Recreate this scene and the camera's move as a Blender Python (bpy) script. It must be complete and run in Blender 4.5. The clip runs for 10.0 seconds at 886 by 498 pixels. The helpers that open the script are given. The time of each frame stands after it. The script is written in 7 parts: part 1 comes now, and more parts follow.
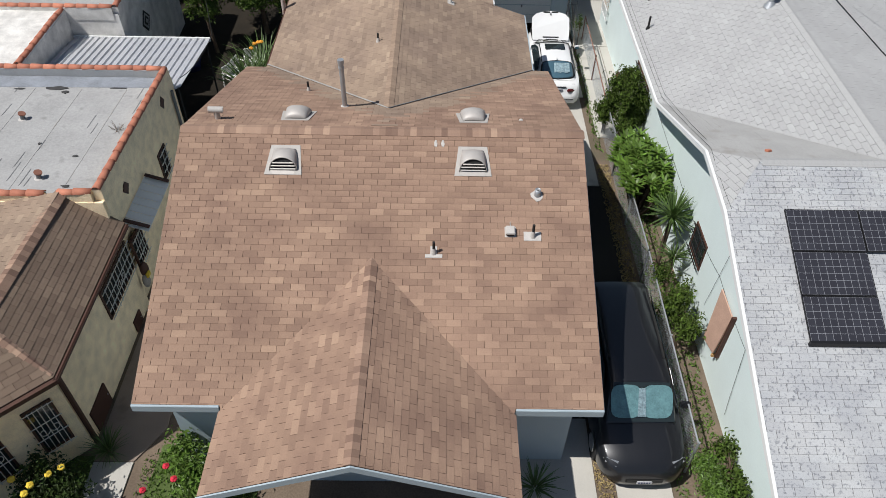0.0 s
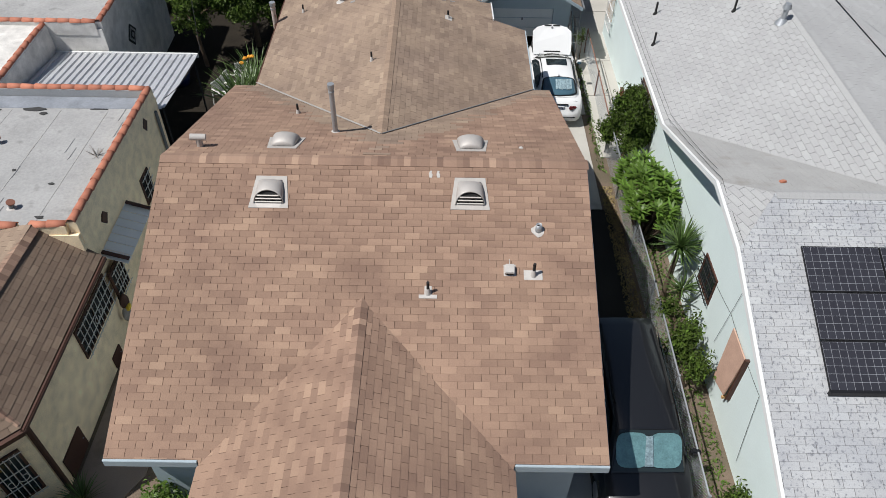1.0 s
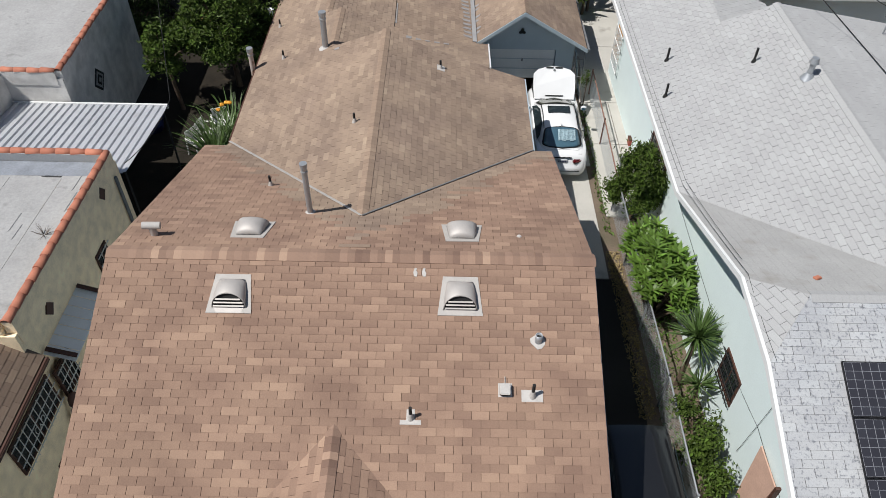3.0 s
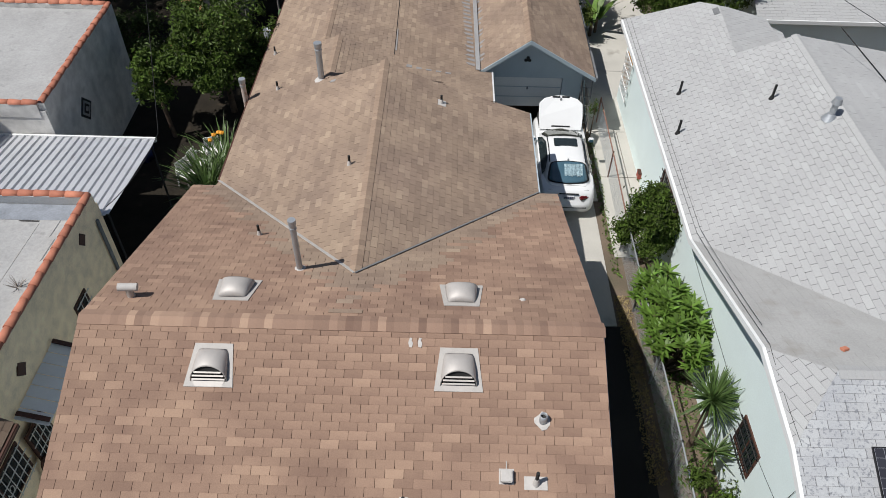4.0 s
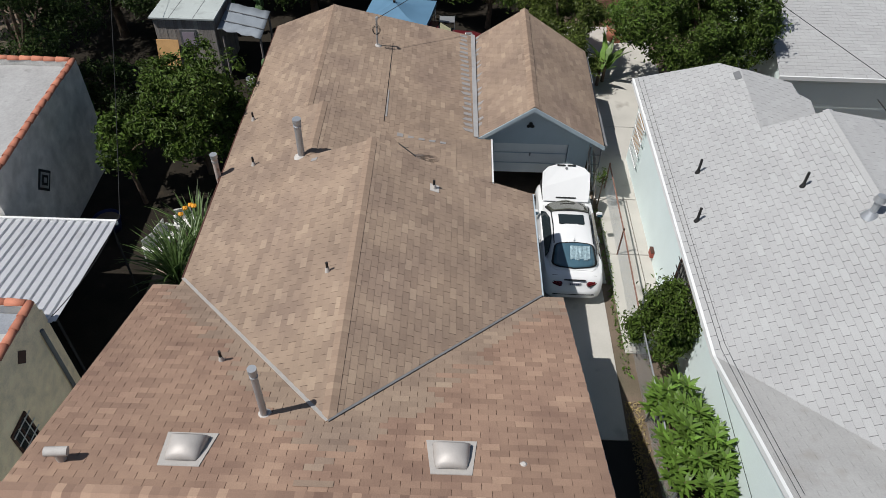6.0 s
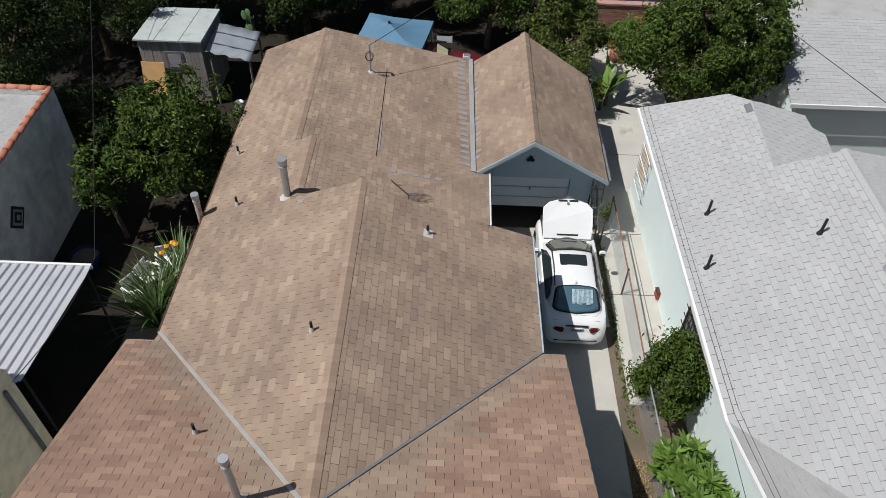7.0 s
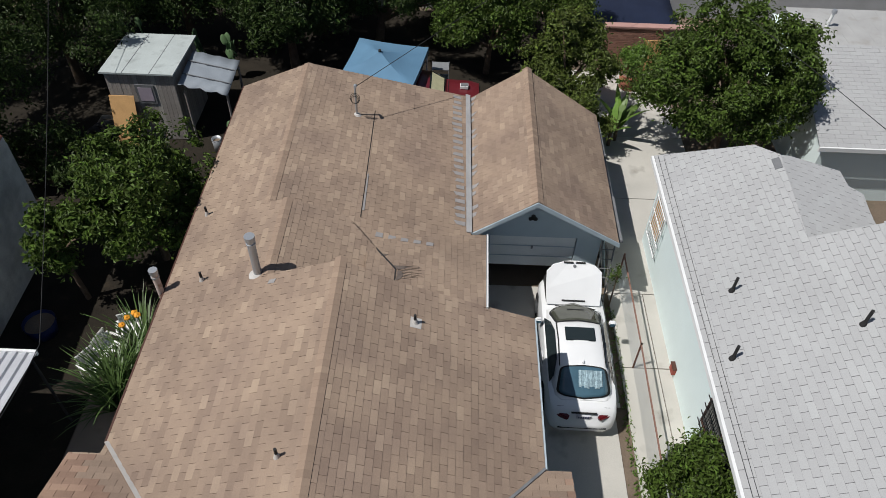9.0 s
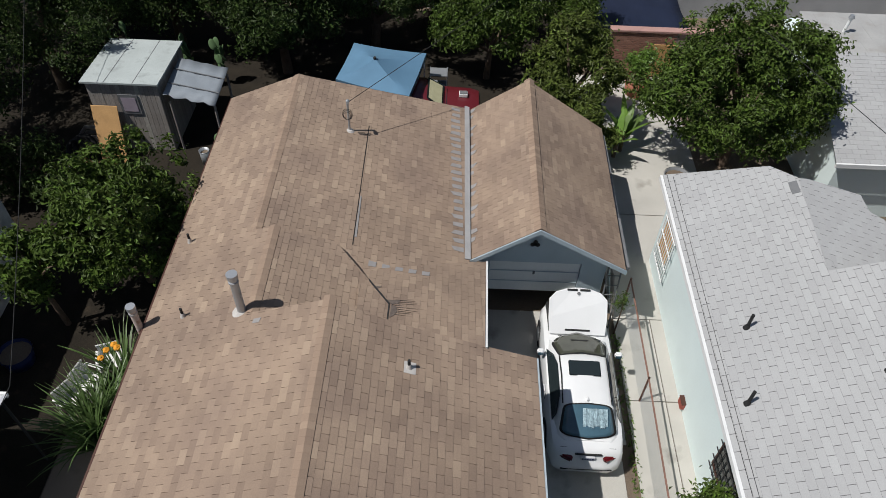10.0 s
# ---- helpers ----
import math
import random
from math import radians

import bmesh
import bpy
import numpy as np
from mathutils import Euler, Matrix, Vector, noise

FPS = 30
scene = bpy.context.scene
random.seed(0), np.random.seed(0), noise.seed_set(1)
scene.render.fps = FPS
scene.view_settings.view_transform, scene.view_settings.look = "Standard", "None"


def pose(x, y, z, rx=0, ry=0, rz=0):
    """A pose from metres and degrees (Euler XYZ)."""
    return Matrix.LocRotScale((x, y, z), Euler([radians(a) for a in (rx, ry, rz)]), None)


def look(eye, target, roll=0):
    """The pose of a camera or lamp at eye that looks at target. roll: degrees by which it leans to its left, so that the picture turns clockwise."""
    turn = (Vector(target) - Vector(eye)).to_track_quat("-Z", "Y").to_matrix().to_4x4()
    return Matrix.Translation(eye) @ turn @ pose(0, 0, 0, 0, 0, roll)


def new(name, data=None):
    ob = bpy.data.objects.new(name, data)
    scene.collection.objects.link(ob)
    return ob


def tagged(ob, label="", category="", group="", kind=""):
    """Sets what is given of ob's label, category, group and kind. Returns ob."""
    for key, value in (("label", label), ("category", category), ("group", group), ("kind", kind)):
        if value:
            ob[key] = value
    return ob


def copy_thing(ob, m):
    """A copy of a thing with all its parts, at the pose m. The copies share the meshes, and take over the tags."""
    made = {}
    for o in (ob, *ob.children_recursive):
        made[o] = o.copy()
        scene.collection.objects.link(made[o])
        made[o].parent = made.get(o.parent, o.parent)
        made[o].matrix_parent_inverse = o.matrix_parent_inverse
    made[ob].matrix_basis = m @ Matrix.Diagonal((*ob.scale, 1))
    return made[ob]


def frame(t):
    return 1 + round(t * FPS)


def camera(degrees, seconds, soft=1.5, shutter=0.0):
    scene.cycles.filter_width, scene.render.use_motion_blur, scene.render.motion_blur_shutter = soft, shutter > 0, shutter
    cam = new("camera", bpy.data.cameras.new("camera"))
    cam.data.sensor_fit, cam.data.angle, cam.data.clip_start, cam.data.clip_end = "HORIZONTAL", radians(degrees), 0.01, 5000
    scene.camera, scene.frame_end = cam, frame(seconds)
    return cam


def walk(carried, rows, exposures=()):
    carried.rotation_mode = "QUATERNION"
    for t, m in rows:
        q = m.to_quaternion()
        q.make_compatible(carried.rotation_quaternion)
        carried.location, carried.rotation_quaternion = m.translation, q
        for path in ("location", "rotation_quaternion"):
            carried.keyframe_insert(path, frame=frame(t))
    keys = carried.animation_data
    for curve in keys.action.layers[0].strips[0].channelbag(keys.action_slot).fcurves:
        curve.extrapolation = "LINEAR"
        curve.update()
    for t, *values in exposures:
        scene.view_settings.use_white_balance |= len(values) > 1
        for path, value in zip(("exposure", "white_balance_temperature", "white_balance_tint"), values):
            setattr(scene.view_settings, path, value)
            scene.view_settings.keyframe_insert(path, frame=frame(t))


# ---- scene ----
cam = camera(62.8, 10.0, soft=0.6)
PATH = [
    (0, (-0.17, -1.168, 14.802), (-0.159, 0.243, 13.384), 1.1),
    (0.5, (-0.115, -0.584, 14.727), (-0.105, 0.826, 13.309), 1.1),
    (1, (-0.076, 0.049, 14.704), (-0.065, 1.459, 13.286), 1.2),
    (1.5, (-0.015, 0.719, 14.707), (-0.005, 2.129, 13.289), 1.2),
    (2, (0.051, 1.402, 14.702), (0.063, 2.814, 13.286), 1.3),
    (2.5, (0.12, 2.103, 14.715), (0.131, 3.515, 13.298), 1.3),
    (4, (0.25, 4.361, 14.875), (0.248, 5.772, 13.458), 1.4),
    (4.5, (0.293, 5.146, 14.977), (0.286, 6.558, 13.56), 1.6),
    (5, (0.317, 5.938, 15.045), (0.311, 7.349, 13.628), 1.7),
    (5.5, (0.345, 6.707, 15.104), (0.341, 8.12, 13.689), 1.7),
    (7, (0.46, 9.001, 15.202), (0.458, 10.414, 13.787), 2.0),
    (7.5, (0.518, 9.707, 15.213), (0.513, 11.122, 13.799), 1.9),
    (8, (0.566, 10.437, 15.213), (0.559, 11.852, 13.8), 1.9),
    (8.5, (0.596, 11.164, 15.243), (0.589, 12.566, 13.817), 1.9),
    (9, (0.629, 11.894, 15.228), (0.622, 13.28, 13.787), 2.0),
    (9.5, (0.636, 12.623, 15.221), (0.63, 13.994, 13.765), 2.1),
    (10, (0.662, 13.296, 15.225), (0.656, 14.652, 13.755), 2.1),
]
walk(cam, [(t, look(eye, target, roll)) for t, eye, target, roll in PATH],
     exposures=((0.0, 0.10), (2.5, 0.13), (5.0, 0.04), (7.5, 0.02), (10.0, -0.07)))

# ---- light ----
SUN_WAY = Vector((0.555, 0.22, -1.0)).normalized()
world = bpy.data.worlds.new("sky")
scene.world = world
world.use_nodes = True
wn = world.node_tree
sky = wn.nodes.new("ShaderNodeTexSky")
sky.sky_type = "NISHITA"
sky.sun_disc = False
sky.sun_elevation = radians(59)
sky.sun_rotation = math.atan2(-0.555, -0.22)
wn.nodes["Background"].inputs["Strength"].default_value = 0.055
wn.links.new(sky.outputs[0], wn.nodes["Background"].inputs["Color"])
sun_data = bpy.data.lights.new("sun", "SUN")
sun_data.energy, sun_data.angle, sun_data.color = 4.45, radians(0.55), (1.0, 0.972, 0.94)
sun = new("sun", sun_data)
sun.matrix_world = Matrix.Translation((-20, -10, 40)) @ SUN_WAY.to_track_quat("-Z", "Y").to_matrix().to_4x4()


# ---- materials ----
def material(name, base, rough=0.85, vary=0.15, scale=3.0, grain=0.12, grain_scale=60.0, bump=0.15, metal=0.0, island=0.0,
             per_object=0.0, stain=None, stain_scale=1.2, stain_from=0.55, translucent=0.0, spec=0.3, blotch=None, blotch_scale=1.1):
    """A surface with colour that varies at two scales, optional piece-by-piece variation and stains."""
    m = bpy.data.materials.new(name)
    m.use_nodes = True
    nt = m.node_tree
    N, L = nt.nodes, nt.links
    b = N["Principled BSDF"]
    b.inputs["Roughness"].default_value, b.inputs["Metallic"].default_value = rough, metal
    b.inputs["Specular IOR Level"].default_value = spec
    co = N.new("ShaderNodeTexCoord")

    def noise_at(s, detail=3.0):
        n = N.new("ShaderNodeTexNoise")
        n.inputs["Scale"].default_value, n.inputs["Detail"].default_value = s, detail
        L.new(co.outputs["Object"], n.inputs["Vector"])
        return n.outputs["Fac"]

    def math_node(op, a, c):
        n = N.new("ShaderNodeMath")
        n.operation = op
        for i, v in enumerate((a, c)):
            if isinstance(v, (int, float)):
                n.inputs[i].default_value = v
            else:
                L.new(v, n.inputs[i])
        return n.outputs[0]

    big = math_node("MULTIPLY", math_node("SUBTRACT", noise_at(scale), 0.5), vary * 3)
    fine_raw = noise_at(grain_scale, 2.0)
    fine = math_node("MULTIPLY", math_node("SUBTRACT", fine_raw, 0.5), grain * 3)
    value = math_node("ADD", math_node("ADD", big, fine), 1.0)
    if island or per_object:
        if island:
            r = N.new("ShaderNodeNewGeometry").outputs["Random Per Island"]
        else:
            r = N.new("ShaderNodeObjectInfo").outputs["Random"]
        ramp = N.new("ShaderNodeValToRGB")
        amount = island or per_object
        e = ramp.color_ramp.elements
        e[0].position, e[0].color = 0.0, (1 - amount, 1 - amount * 1.08, 1 - amount * 1.02, 1)
        e[1].position, e[1].color = 1.0, (1 + amount * 1.7, 1 + amount * 1.9, 1 + amount * 1.8, 1)
        mid = e.new(0.45)
        mid.color = (1, 1, 1, 1)
        mid2 = e.new(0.82)
        mid2.color = (1 + amount * 0.45,) * 3 + (1,)
        L.new(r, ramp.inputs[0])
        tint = ramp.outputs[0]
    mix = N.new("ShaderNodeMix")
    mix.data_type, mix.blend_type = "RGBA", "MULTIPLY"
    mix.inputs["Factor"].default_value = 1.0
    mix.inputs["A"].default_value = (*base, 1)
    L.new(value, mix.inputs["B"])
    colour = mix.outputs["Result"]
    if island or per_object:
        mt = N.new("ShaderNodeMix")
        mt.data_type, mt.blend_type = "RGBA", "MULTIPLY"
        mt.inputs["Factor"].default_value = 1.0
        L.new(colour, mt.inputs["A"])
        L.new(tint, mt.inputs["B"])
        colour = mt.outputs["Result"]
    if blotch:
        # broad weathered areas that tint the surface
        br = N.new("ShaderNodeValToRGB")
        br.color_ramp.elements[0].position, br.color_ramp.elements[0].color = 0.40, (1, 1, 1, 1)
        br.color_ramp.elements[1].position, br.color_ramp.elements[1].color = 0.66, (*blotch, 1)
        L.new(noise_at(blotch_scale, 5.0), br.inputs[0])
        mb = N.new("ShaderNodeMix")
        mb.data_type, mb.blend_type = "RGBA", "MULTIPLY"
        mb.inputs["Factor"].default_value = 1.0
        L.new(colour, mb.inputs["A"])
        L.new(br.outputs[0], mb.inputs["B"])
        colour = mb.outputs["Result"]
    if stain:
        sr = N.new("ShaderNodeValToRGB")
        sr.color_ramp.elements[0].position, sr.color_ramp.elements[1].position = stain_from, min(1, stain_from + 0.16)
        L.new(noise_at(stain_scale, 6.0), sr.inputs[0])
        m2 = N.new("ShaderNodeMix")
        m2.data_type = "RGBA"
        L.new(sr.outputs[0], m2.inputs["Factor"])
        L.new(colour, m2.inputs["A"])
        m2.inputs["B"].default_value = (*stain, 1)
        colour = m2.outputs["Result"]
    L.new(colour, b.inputs["Base Color"])
    if bump:
        bn = N.new("ShaderNodeBump")
        bn.inputs["Strength"].default_value, bn.inputs["Distance"].default_value = bump, 0.01
        L.new(fine_raw, bn.inputs["Height"])
        L.new(bn.outputs[0], b.inputs["Normal"])
    if translucent:
        t = N.new("ShaderNodeBsdfTranslucent")
        L.new(colour, t.inputs["Color"])
        ms = N.new("ShaderNodeMixShader")
        ms.inputs[0].default_value = translucent
        L.new(b.outputs[0], ms.inputs[1])
        L.new(t.outputs[0], ms.inputs[2])
        L.new(ms.outputs[0], N["Material Output"].inputs["Surface"])
    return m


BROWN = (0.296, 0.197, 0.142)
TAN = (0.292, 0.218, 0.161)
M = {
    "shingle": material("brown_asphalt_shingle", BROWN, 0.95, 0.14, 0.42, 0.16, 70, 0.5, island=0.15, blotch=(0.80, 0.78, 0.80)),
    "shingle_piece": material("brown_asphalt_shingle_piece", BROWN, 0.95, 0.14, 0.42, 0.16, 70, 0.5, per_object=0.15, blotch=(0.80, 0.78, 0.80)),
    "shingle_tan": material("tan_asphalt_shingle", TAN, 0.95, 0.16, 0.42, 0.18, 70, 0.5, island=0.13, blotch=(0.80, 0.79, 0.82), blotch_scale=0.8),
    "cap": material("ridge_shingle", (0.275, 0.182, 0.134), 0.95, 0.10, 0.6, 0.15, 70, 0.4, per_object=0.30),
    "cap_tan": material("tan_ridge_shingle", (0.282, 0.206, 0.152), 0.95, 0.12, 0.6, 0.15, 70, 0.4, per_object=0.10),
    "deck": material("roof_felt", (0.13, 0.085, 0.062), 0.95),
    "grey_shingle": material("grey_asphalt_shingle", (0.366, 0.370, 0.370), 0.95, 0.08, 0.6, 0.12, 80, 0.3, island=0.035),
    "grey_weathered": material("weathered_grey_shingle", (0.42, 0.43, 0.437), 0.95, 0.08, 0.6, 0.14, 60, 0.4, island=0.05,
                               stain=(0.19, 0.20, 0.22), stain_scale=17.0, stain_from=0.54, blotch=(0.86, 0.87, 0.90)),
    "grey_deck": material("grey_roof_felt", (0.13, 0.13, 0.135), 0.95),
    "grey_coat": material("grey_roof_coating", (0.36, 0.36, 0.352), 0.9, 0.12, 1.2, 0.1, 30, 0.3, stain=(0.30, 0.29, 0.27), stain_scale=1.6),
    "old_shingle": material("old_brown_shingle", (0.185, 0.135, 0.10), 0.95, 0.15, 0.8, 0.1, 90, 0.4, island=0.14),
    "white_roof": material("white_rolled_roofing", (0.34, 0.34, 0.336), 0.9, 0.16, 1.3, 0.12, 14, 0.8, stain=(0.24, 0.24, 0.235), stain_scale=2.6, stain_from=0.60),
    "stucco_cream": material("cream_stucco", (0.93, 0.76, 0.52), 0.95, 0.22, 3.4, 0.14, 40, 0.8, stain=(0.62, 0.40, 0.16), stain_scale=1.1, stain_from=0.68),
    "stucco_white": material("white_stucco", (0.68, 0.665, 0.63), 0.95, 0.22, 3.0, 0.14, 35, 0.8, blotch=(0.80, 0.80, 0.80), blotch_scale=2.2),
    "stucco_grey": material("grey_stucco", (0.40, 0.41, 0.42), 0.95, 0.12, 1.5, 0.1, 35, 0.6),
    "stucco_mint": material("mint_stucco", (0.69, 0.785, 0.775), 0.9, 0.04, 1.0, 0.04, 40, 0.3),
    "blue_grey": material("blue_grey_paint", (0.36, 0.43, 0.47), 0.7, 0.06, 2.0, 0.05, 40, 0.2),
    "white_trim": material("white_trim_paint", (0.72, 0.73, 0.72), 0.6, 0.06, 3.0, 0.04, 40, 0.1),
    "brown_trim": material("dark_brown_paint", (0.075, 0.035, 0.025), 0.6, 0.15, 3.0, 0.1, 40, 0.1),
    "terracotta": material("terracotta_tile", (0.42, 0.165, 0.105), 0.8, 0.12, 5.0, 0.1, 60, 0.3, per_object=0.13),
    "galv": material("galvanised_metal", (0.42, 0.44, 0.46), 0.45, 0.10, 3.0, 0.06, 30, 0.1, metal=0.6),
    "corrugated": material("corrugated_metal", (0.55, 0.56, 0.58), 0.5, 0.08, 1.5, 0.05, 25, 0.1, metal=0.35, stain=(0.35, 0.34, 0.33), stain_scale=1.2, stain_from=0.66),
    "flange": material("painted_flange", (0.42, 0.40, 0.375), 0.6, 0.12, 6.0, 0.08, 50, 0.2),
    # near-black yard soil; the tree shade is part of this colour
    "shade_soil": material("shaded_yard_soil", (0.020, 0.016, 0.011), 1.0, 0.4, 1.5, 0.3, 30, 1.0, stain=(0.042, 0.031, 0.02), stain_scale=2.5, stain_from=0.62),
    "vent_metal": material("painted_vent_metal", (0.45, 0.425, 0.40), 0.55, 0.08, 5.0, 0.05, 50, 0.1, metal=0.2),
    "sealant": material("roof_sealant", (0.47, 0.45, 0.425), 0.7, 0.12, 8.0, 0.1, 50, 0.3),
    "flash_dark": material("dark_flashing", (0.16, 0.165, 0.17), 0.6, 0.2, 4.0, 0.1, 40, 0.2),
    "patch": material("grey_patch", (0.27, 0.26, 0.255), 0.9, 0.15, 4.0, 0.1, 60, 0.3),
    "black": material("black_rubber", (0.02, 0.02, 0.02), 0.7, 0.1),
    "dark": material("dark_interior", (0.03, 0.03, 0.03), 0.9, 0.1),
    # path concrete with soil stains and the shade between the houses in its base
    "path_shade": material("shaded_soiled_concrete", (0.25, 0.20, 0.165), 0.95, 0.2, 0.9, 0.12, 50, 0.5, stain=(0.16, 0.12, 0.09), stain_scale=1.1, stain_from=0.56),
    "concrete": material("concrete", (0.45, 0.435, 0.395), 0.95, 0.12, 0.9, 0.08, 50, 0.4, stain=(0.27, 0.255, 0.225), stain_scale=1.3, stain_from=0.60),
    "dirt": material("dry_earth", (0.15, 0.115, 0.085), 1.0, 0.3, 0.9, 0.25, 25, 1.0, stain=(0.10, 0.09, 0.06), stain_scale=0.7),
    # near-black paving: the shade of the house is mixed into its colour
    "paving_shade": material("shaded_paving", (0.026, 0.024, 0.022), 0.95, 0.2, 0.7, 0.15, 40, 0.6),
    "lawn": material("lawn_soil", (0.07, 0.10, 0.03), 1.0, 0.3, 2.0, 0.3, 30, 1.0),
    "bark": material("bark", (0.12, 0.085, 0.06), 0.95, 0.3, 6.0, 0.3, 40, 1.0),
    "leaf_dark": material("dark_leaf", (0.036, 0.060, 0.014), 0.55, 0.25, 1.2, 0.1, 20, 0, island=0.5, translucent=0.15, spec=0.25),
    "leaf": material("green_leaf", (0.062, 0.100, 0.017), 0.55, 0.25, 1.2, 0.1, 20, 0, island=0.55, translucent=0.15, spec=0.25),
    "leaf_olive": material("olive_leaf", (0.078, 0.106, 0.021), 0.55, 0.25, 1.2, 0.1, 20, 0, island=0.5, translucent=0.15, spec=0.25),
    "leaf_bright": material("bright_leaf", (0.115, 0.20, 0.034), 0.45, 0.15, 1.2, 0.1, 20, 0, island=0.35, translucent=0.3, spec=0.5),
    "blade": material("strap_leaf", (0.085, 0.14, 0.040), 0.45, 0.15, 1.2, 0.1, 20, 0, island=0.3, translucent=0.25, spec=0.5),
    "wood_grey": material("weathered_board", (0.30, 0.275, 0.25), 0.95, 0.2, 3.0, 0.2, 40, 0.6, per_object=0.2),
    "wood_tan": material("plywood", (0.50, 0.30, 0.13), 0.85, 0.12, 3.0, 0.1, 30, 0.3),
    "wood_pink": material("primed_plywood", (0.52, 0.34, 0.26), 0.85, 0.10, 3.0, 0.1, 30, 0.3),
    "brick": material("brick_wall", (0.30, 0.16, 0.12), 0.95, 0.15, 3.0, 0.15, 40, 0.6, per_object=0.15),
}


# ---- building helpers ----
def thing(name, label, category, x=0, y=0, z=0, group="", kind=""):
    ob = new(name)
    ob.location = (x, y, z)
    ob.empty_display_size = 0.2
    return tagged(ob, label, category, group, kind)


def part(name, bm, mat, parent=None, label="", kind="", smooth=False):
    """Links a bmesh, in world coordinates, as one mesh under a thing or a part."""
    if isinstance(bm, bmesh.types.BMesh):
        me = bpy.data.meshes.new(name)
        bmesh.ops.recalc_face_normals(bm, faces=bm.faces)
        bm.to_mesh(me)
        bm.free()
    else:
        me = bm
    if mat and not me.materials:
        me.materials.append(mat)
    if smooth:
        me.shade_smooth()
        me.set_sharp_from_angle(angle=radians(40))
    ob = new(name, me)
    if parent:
        ob.parent = parent
        if parent.type == "EMPTY":
            ob.matrix_parent_inverse = Matrix.Translation(-parent.location)
    return tagged(ob, label, kind=kind)


def structure(name, bm, mat, label, smooth=False):
    return part(name, bm, mat, None, label, "structure", smooth)


def box(bm, lo, hi, bevel=0.0, turn=None):
    """A box between two corners; turn: a matrix that then moves it."""
    r = bmesh.ops.create_cube(bm, size=1)
    size = [hi[i] - lo[i] for i in range(3)]
    mid = [(hi[i] + lo[i]) / 2 for i in range(3)]
    bmesh.ops.transform(bm, verts=r["verts"], matrix=Matrix.LocRotScale(mid, None, size))
    vs = r["verts"]
    if bevel:
        es = list({e for v in vs for e in v.link_edges})
        out = bmesh.ops.bevel(bm, geom=es, offset=bevel, segments=2, affect="EDGES", clamp_overlap=True)
        vs = list({v for f in out["faces"] for v in f.verts} | {v for v in vs if v.is_valid})
    if turn is not None:
        bmesh.ops.transform(bm, verts=vs, matrix=turn)
    return bm


def rod(bm, p, q, r0, r1=None, n=8, caps=True):
    """A round bar from p to q."""
    p, q = Vector(p), Vector(q)
    way = q - p
    m = Matrix.Translation((p + q) / 2) @ way.to_track_quat("Z", "Y").to_matrix().to_4x4()
    bmesh.ops.create_cone(bm, cap_ends=caps, segments=n, radius1=r0, radius2=r0 if r1 is None else r1, depth=way.length, matrix=m)
    return bm


def prism(bm, points, down):
    """A slab: a polygon of 3D points and its copy moved by the vector down."""
    d = Vector(down)
    top = [bm.verts.new(p) for p in points]
    low = [bm.verts.new(Vector(p) + d) for p in points]
    bm.faces.new(top)
    bm.faces.new(low[::-1])
    k = len(points)
    for i in range(k):
        bm.faces.new((top[i], low[i], low[(i + 1) % k], top[(i + 1) % k]))
    return bm


def cut(poly, axis, level, keep_above):
    """Clips a 2D polygon at a line of constant coordinate."""
    out = []
    for i, p in enumerate(poly):
        q = poly[(i + 1) % len(poly)]
        a, b = (p[axis] - level, q[axis] - level) if keep_above else (level - p[axis], level - q[axis])
        if a >= 0:
            out.append(p)
        if (a > 0) != (b > 0) and a != b:
            t = a / (a - b)
            out.append((p[0] + (q[0] - p[0]) * t, p[1] + (q[1] - p[1]) * t))
    return out


def area2(poly):
    return abs(sum(p[0] * q[1] - q[0] * p[1] for p, q in zip(poly, poly[1:] + poly[:1]))) / 2


class Slope:
    """A roof plane z = a + b x + c y with its course direction."""

    def __init__(self, a, b, c):
        self.a, self.b, self.c = a, b, c
        g = math.hypot(b, c)
        self.up = Vector((b / g, c / g, g)).normalized()
        self.along = Vector((c / g, -b / g, 0))
        self.normal = self.along.cross(self.up)
        if self.normal.z < 0:
            self.normal = -self.normal
        self.o = Vector((0, 0, a))

    def z(self, x, y):
        return self.a + self.b * x + self.c * y

    def at(self, x, y, lift=0.0):
        return Vector((x, y, self.z(x, y))) + self.normal * lift

    def flat(self, x, y):
        d = Vector((x, y, self.z(x, y))) - self.o
        return (d.dot(self.along), d.dot(self.up))

    def solid(self, s, v, lift):
        return self.o + self.along * s + self.up * v + self.normal * lift

    def turned(self):
        """The same plane with its courses laid along y."""
        self.along = Vector((0, 1, self.c)).normalized()
        self.up = self.normal.cross(self.along)
        if self.up.x > 0:
            self.up = -self.up
        return self

    def seat(self, x, y, lift=0.0):
        """A matrix that sets a thing on the slope, its y axis up the slope."""
        m = Matrix((self.along, self.up, self.normal)).transposed()
        if m.determinant() < 0:
            m = Matrix((-self.along, self.up, self.normal)).transposed()
        return Matrix.Translation(self.at(x, y, lift)) @ m.to_4x4()


def slope_y(y0, z0, y1, z1):
    c = (z1 - z0) / (y1 - y0)
    return Slope(z0 - c * y0, 0.0, c)


def slope_x(x0, z0, x1, z1):
    b = (z1 - z0) / (x1 - x0)
    return Slope(z0 - b * x0, b, 0.0)


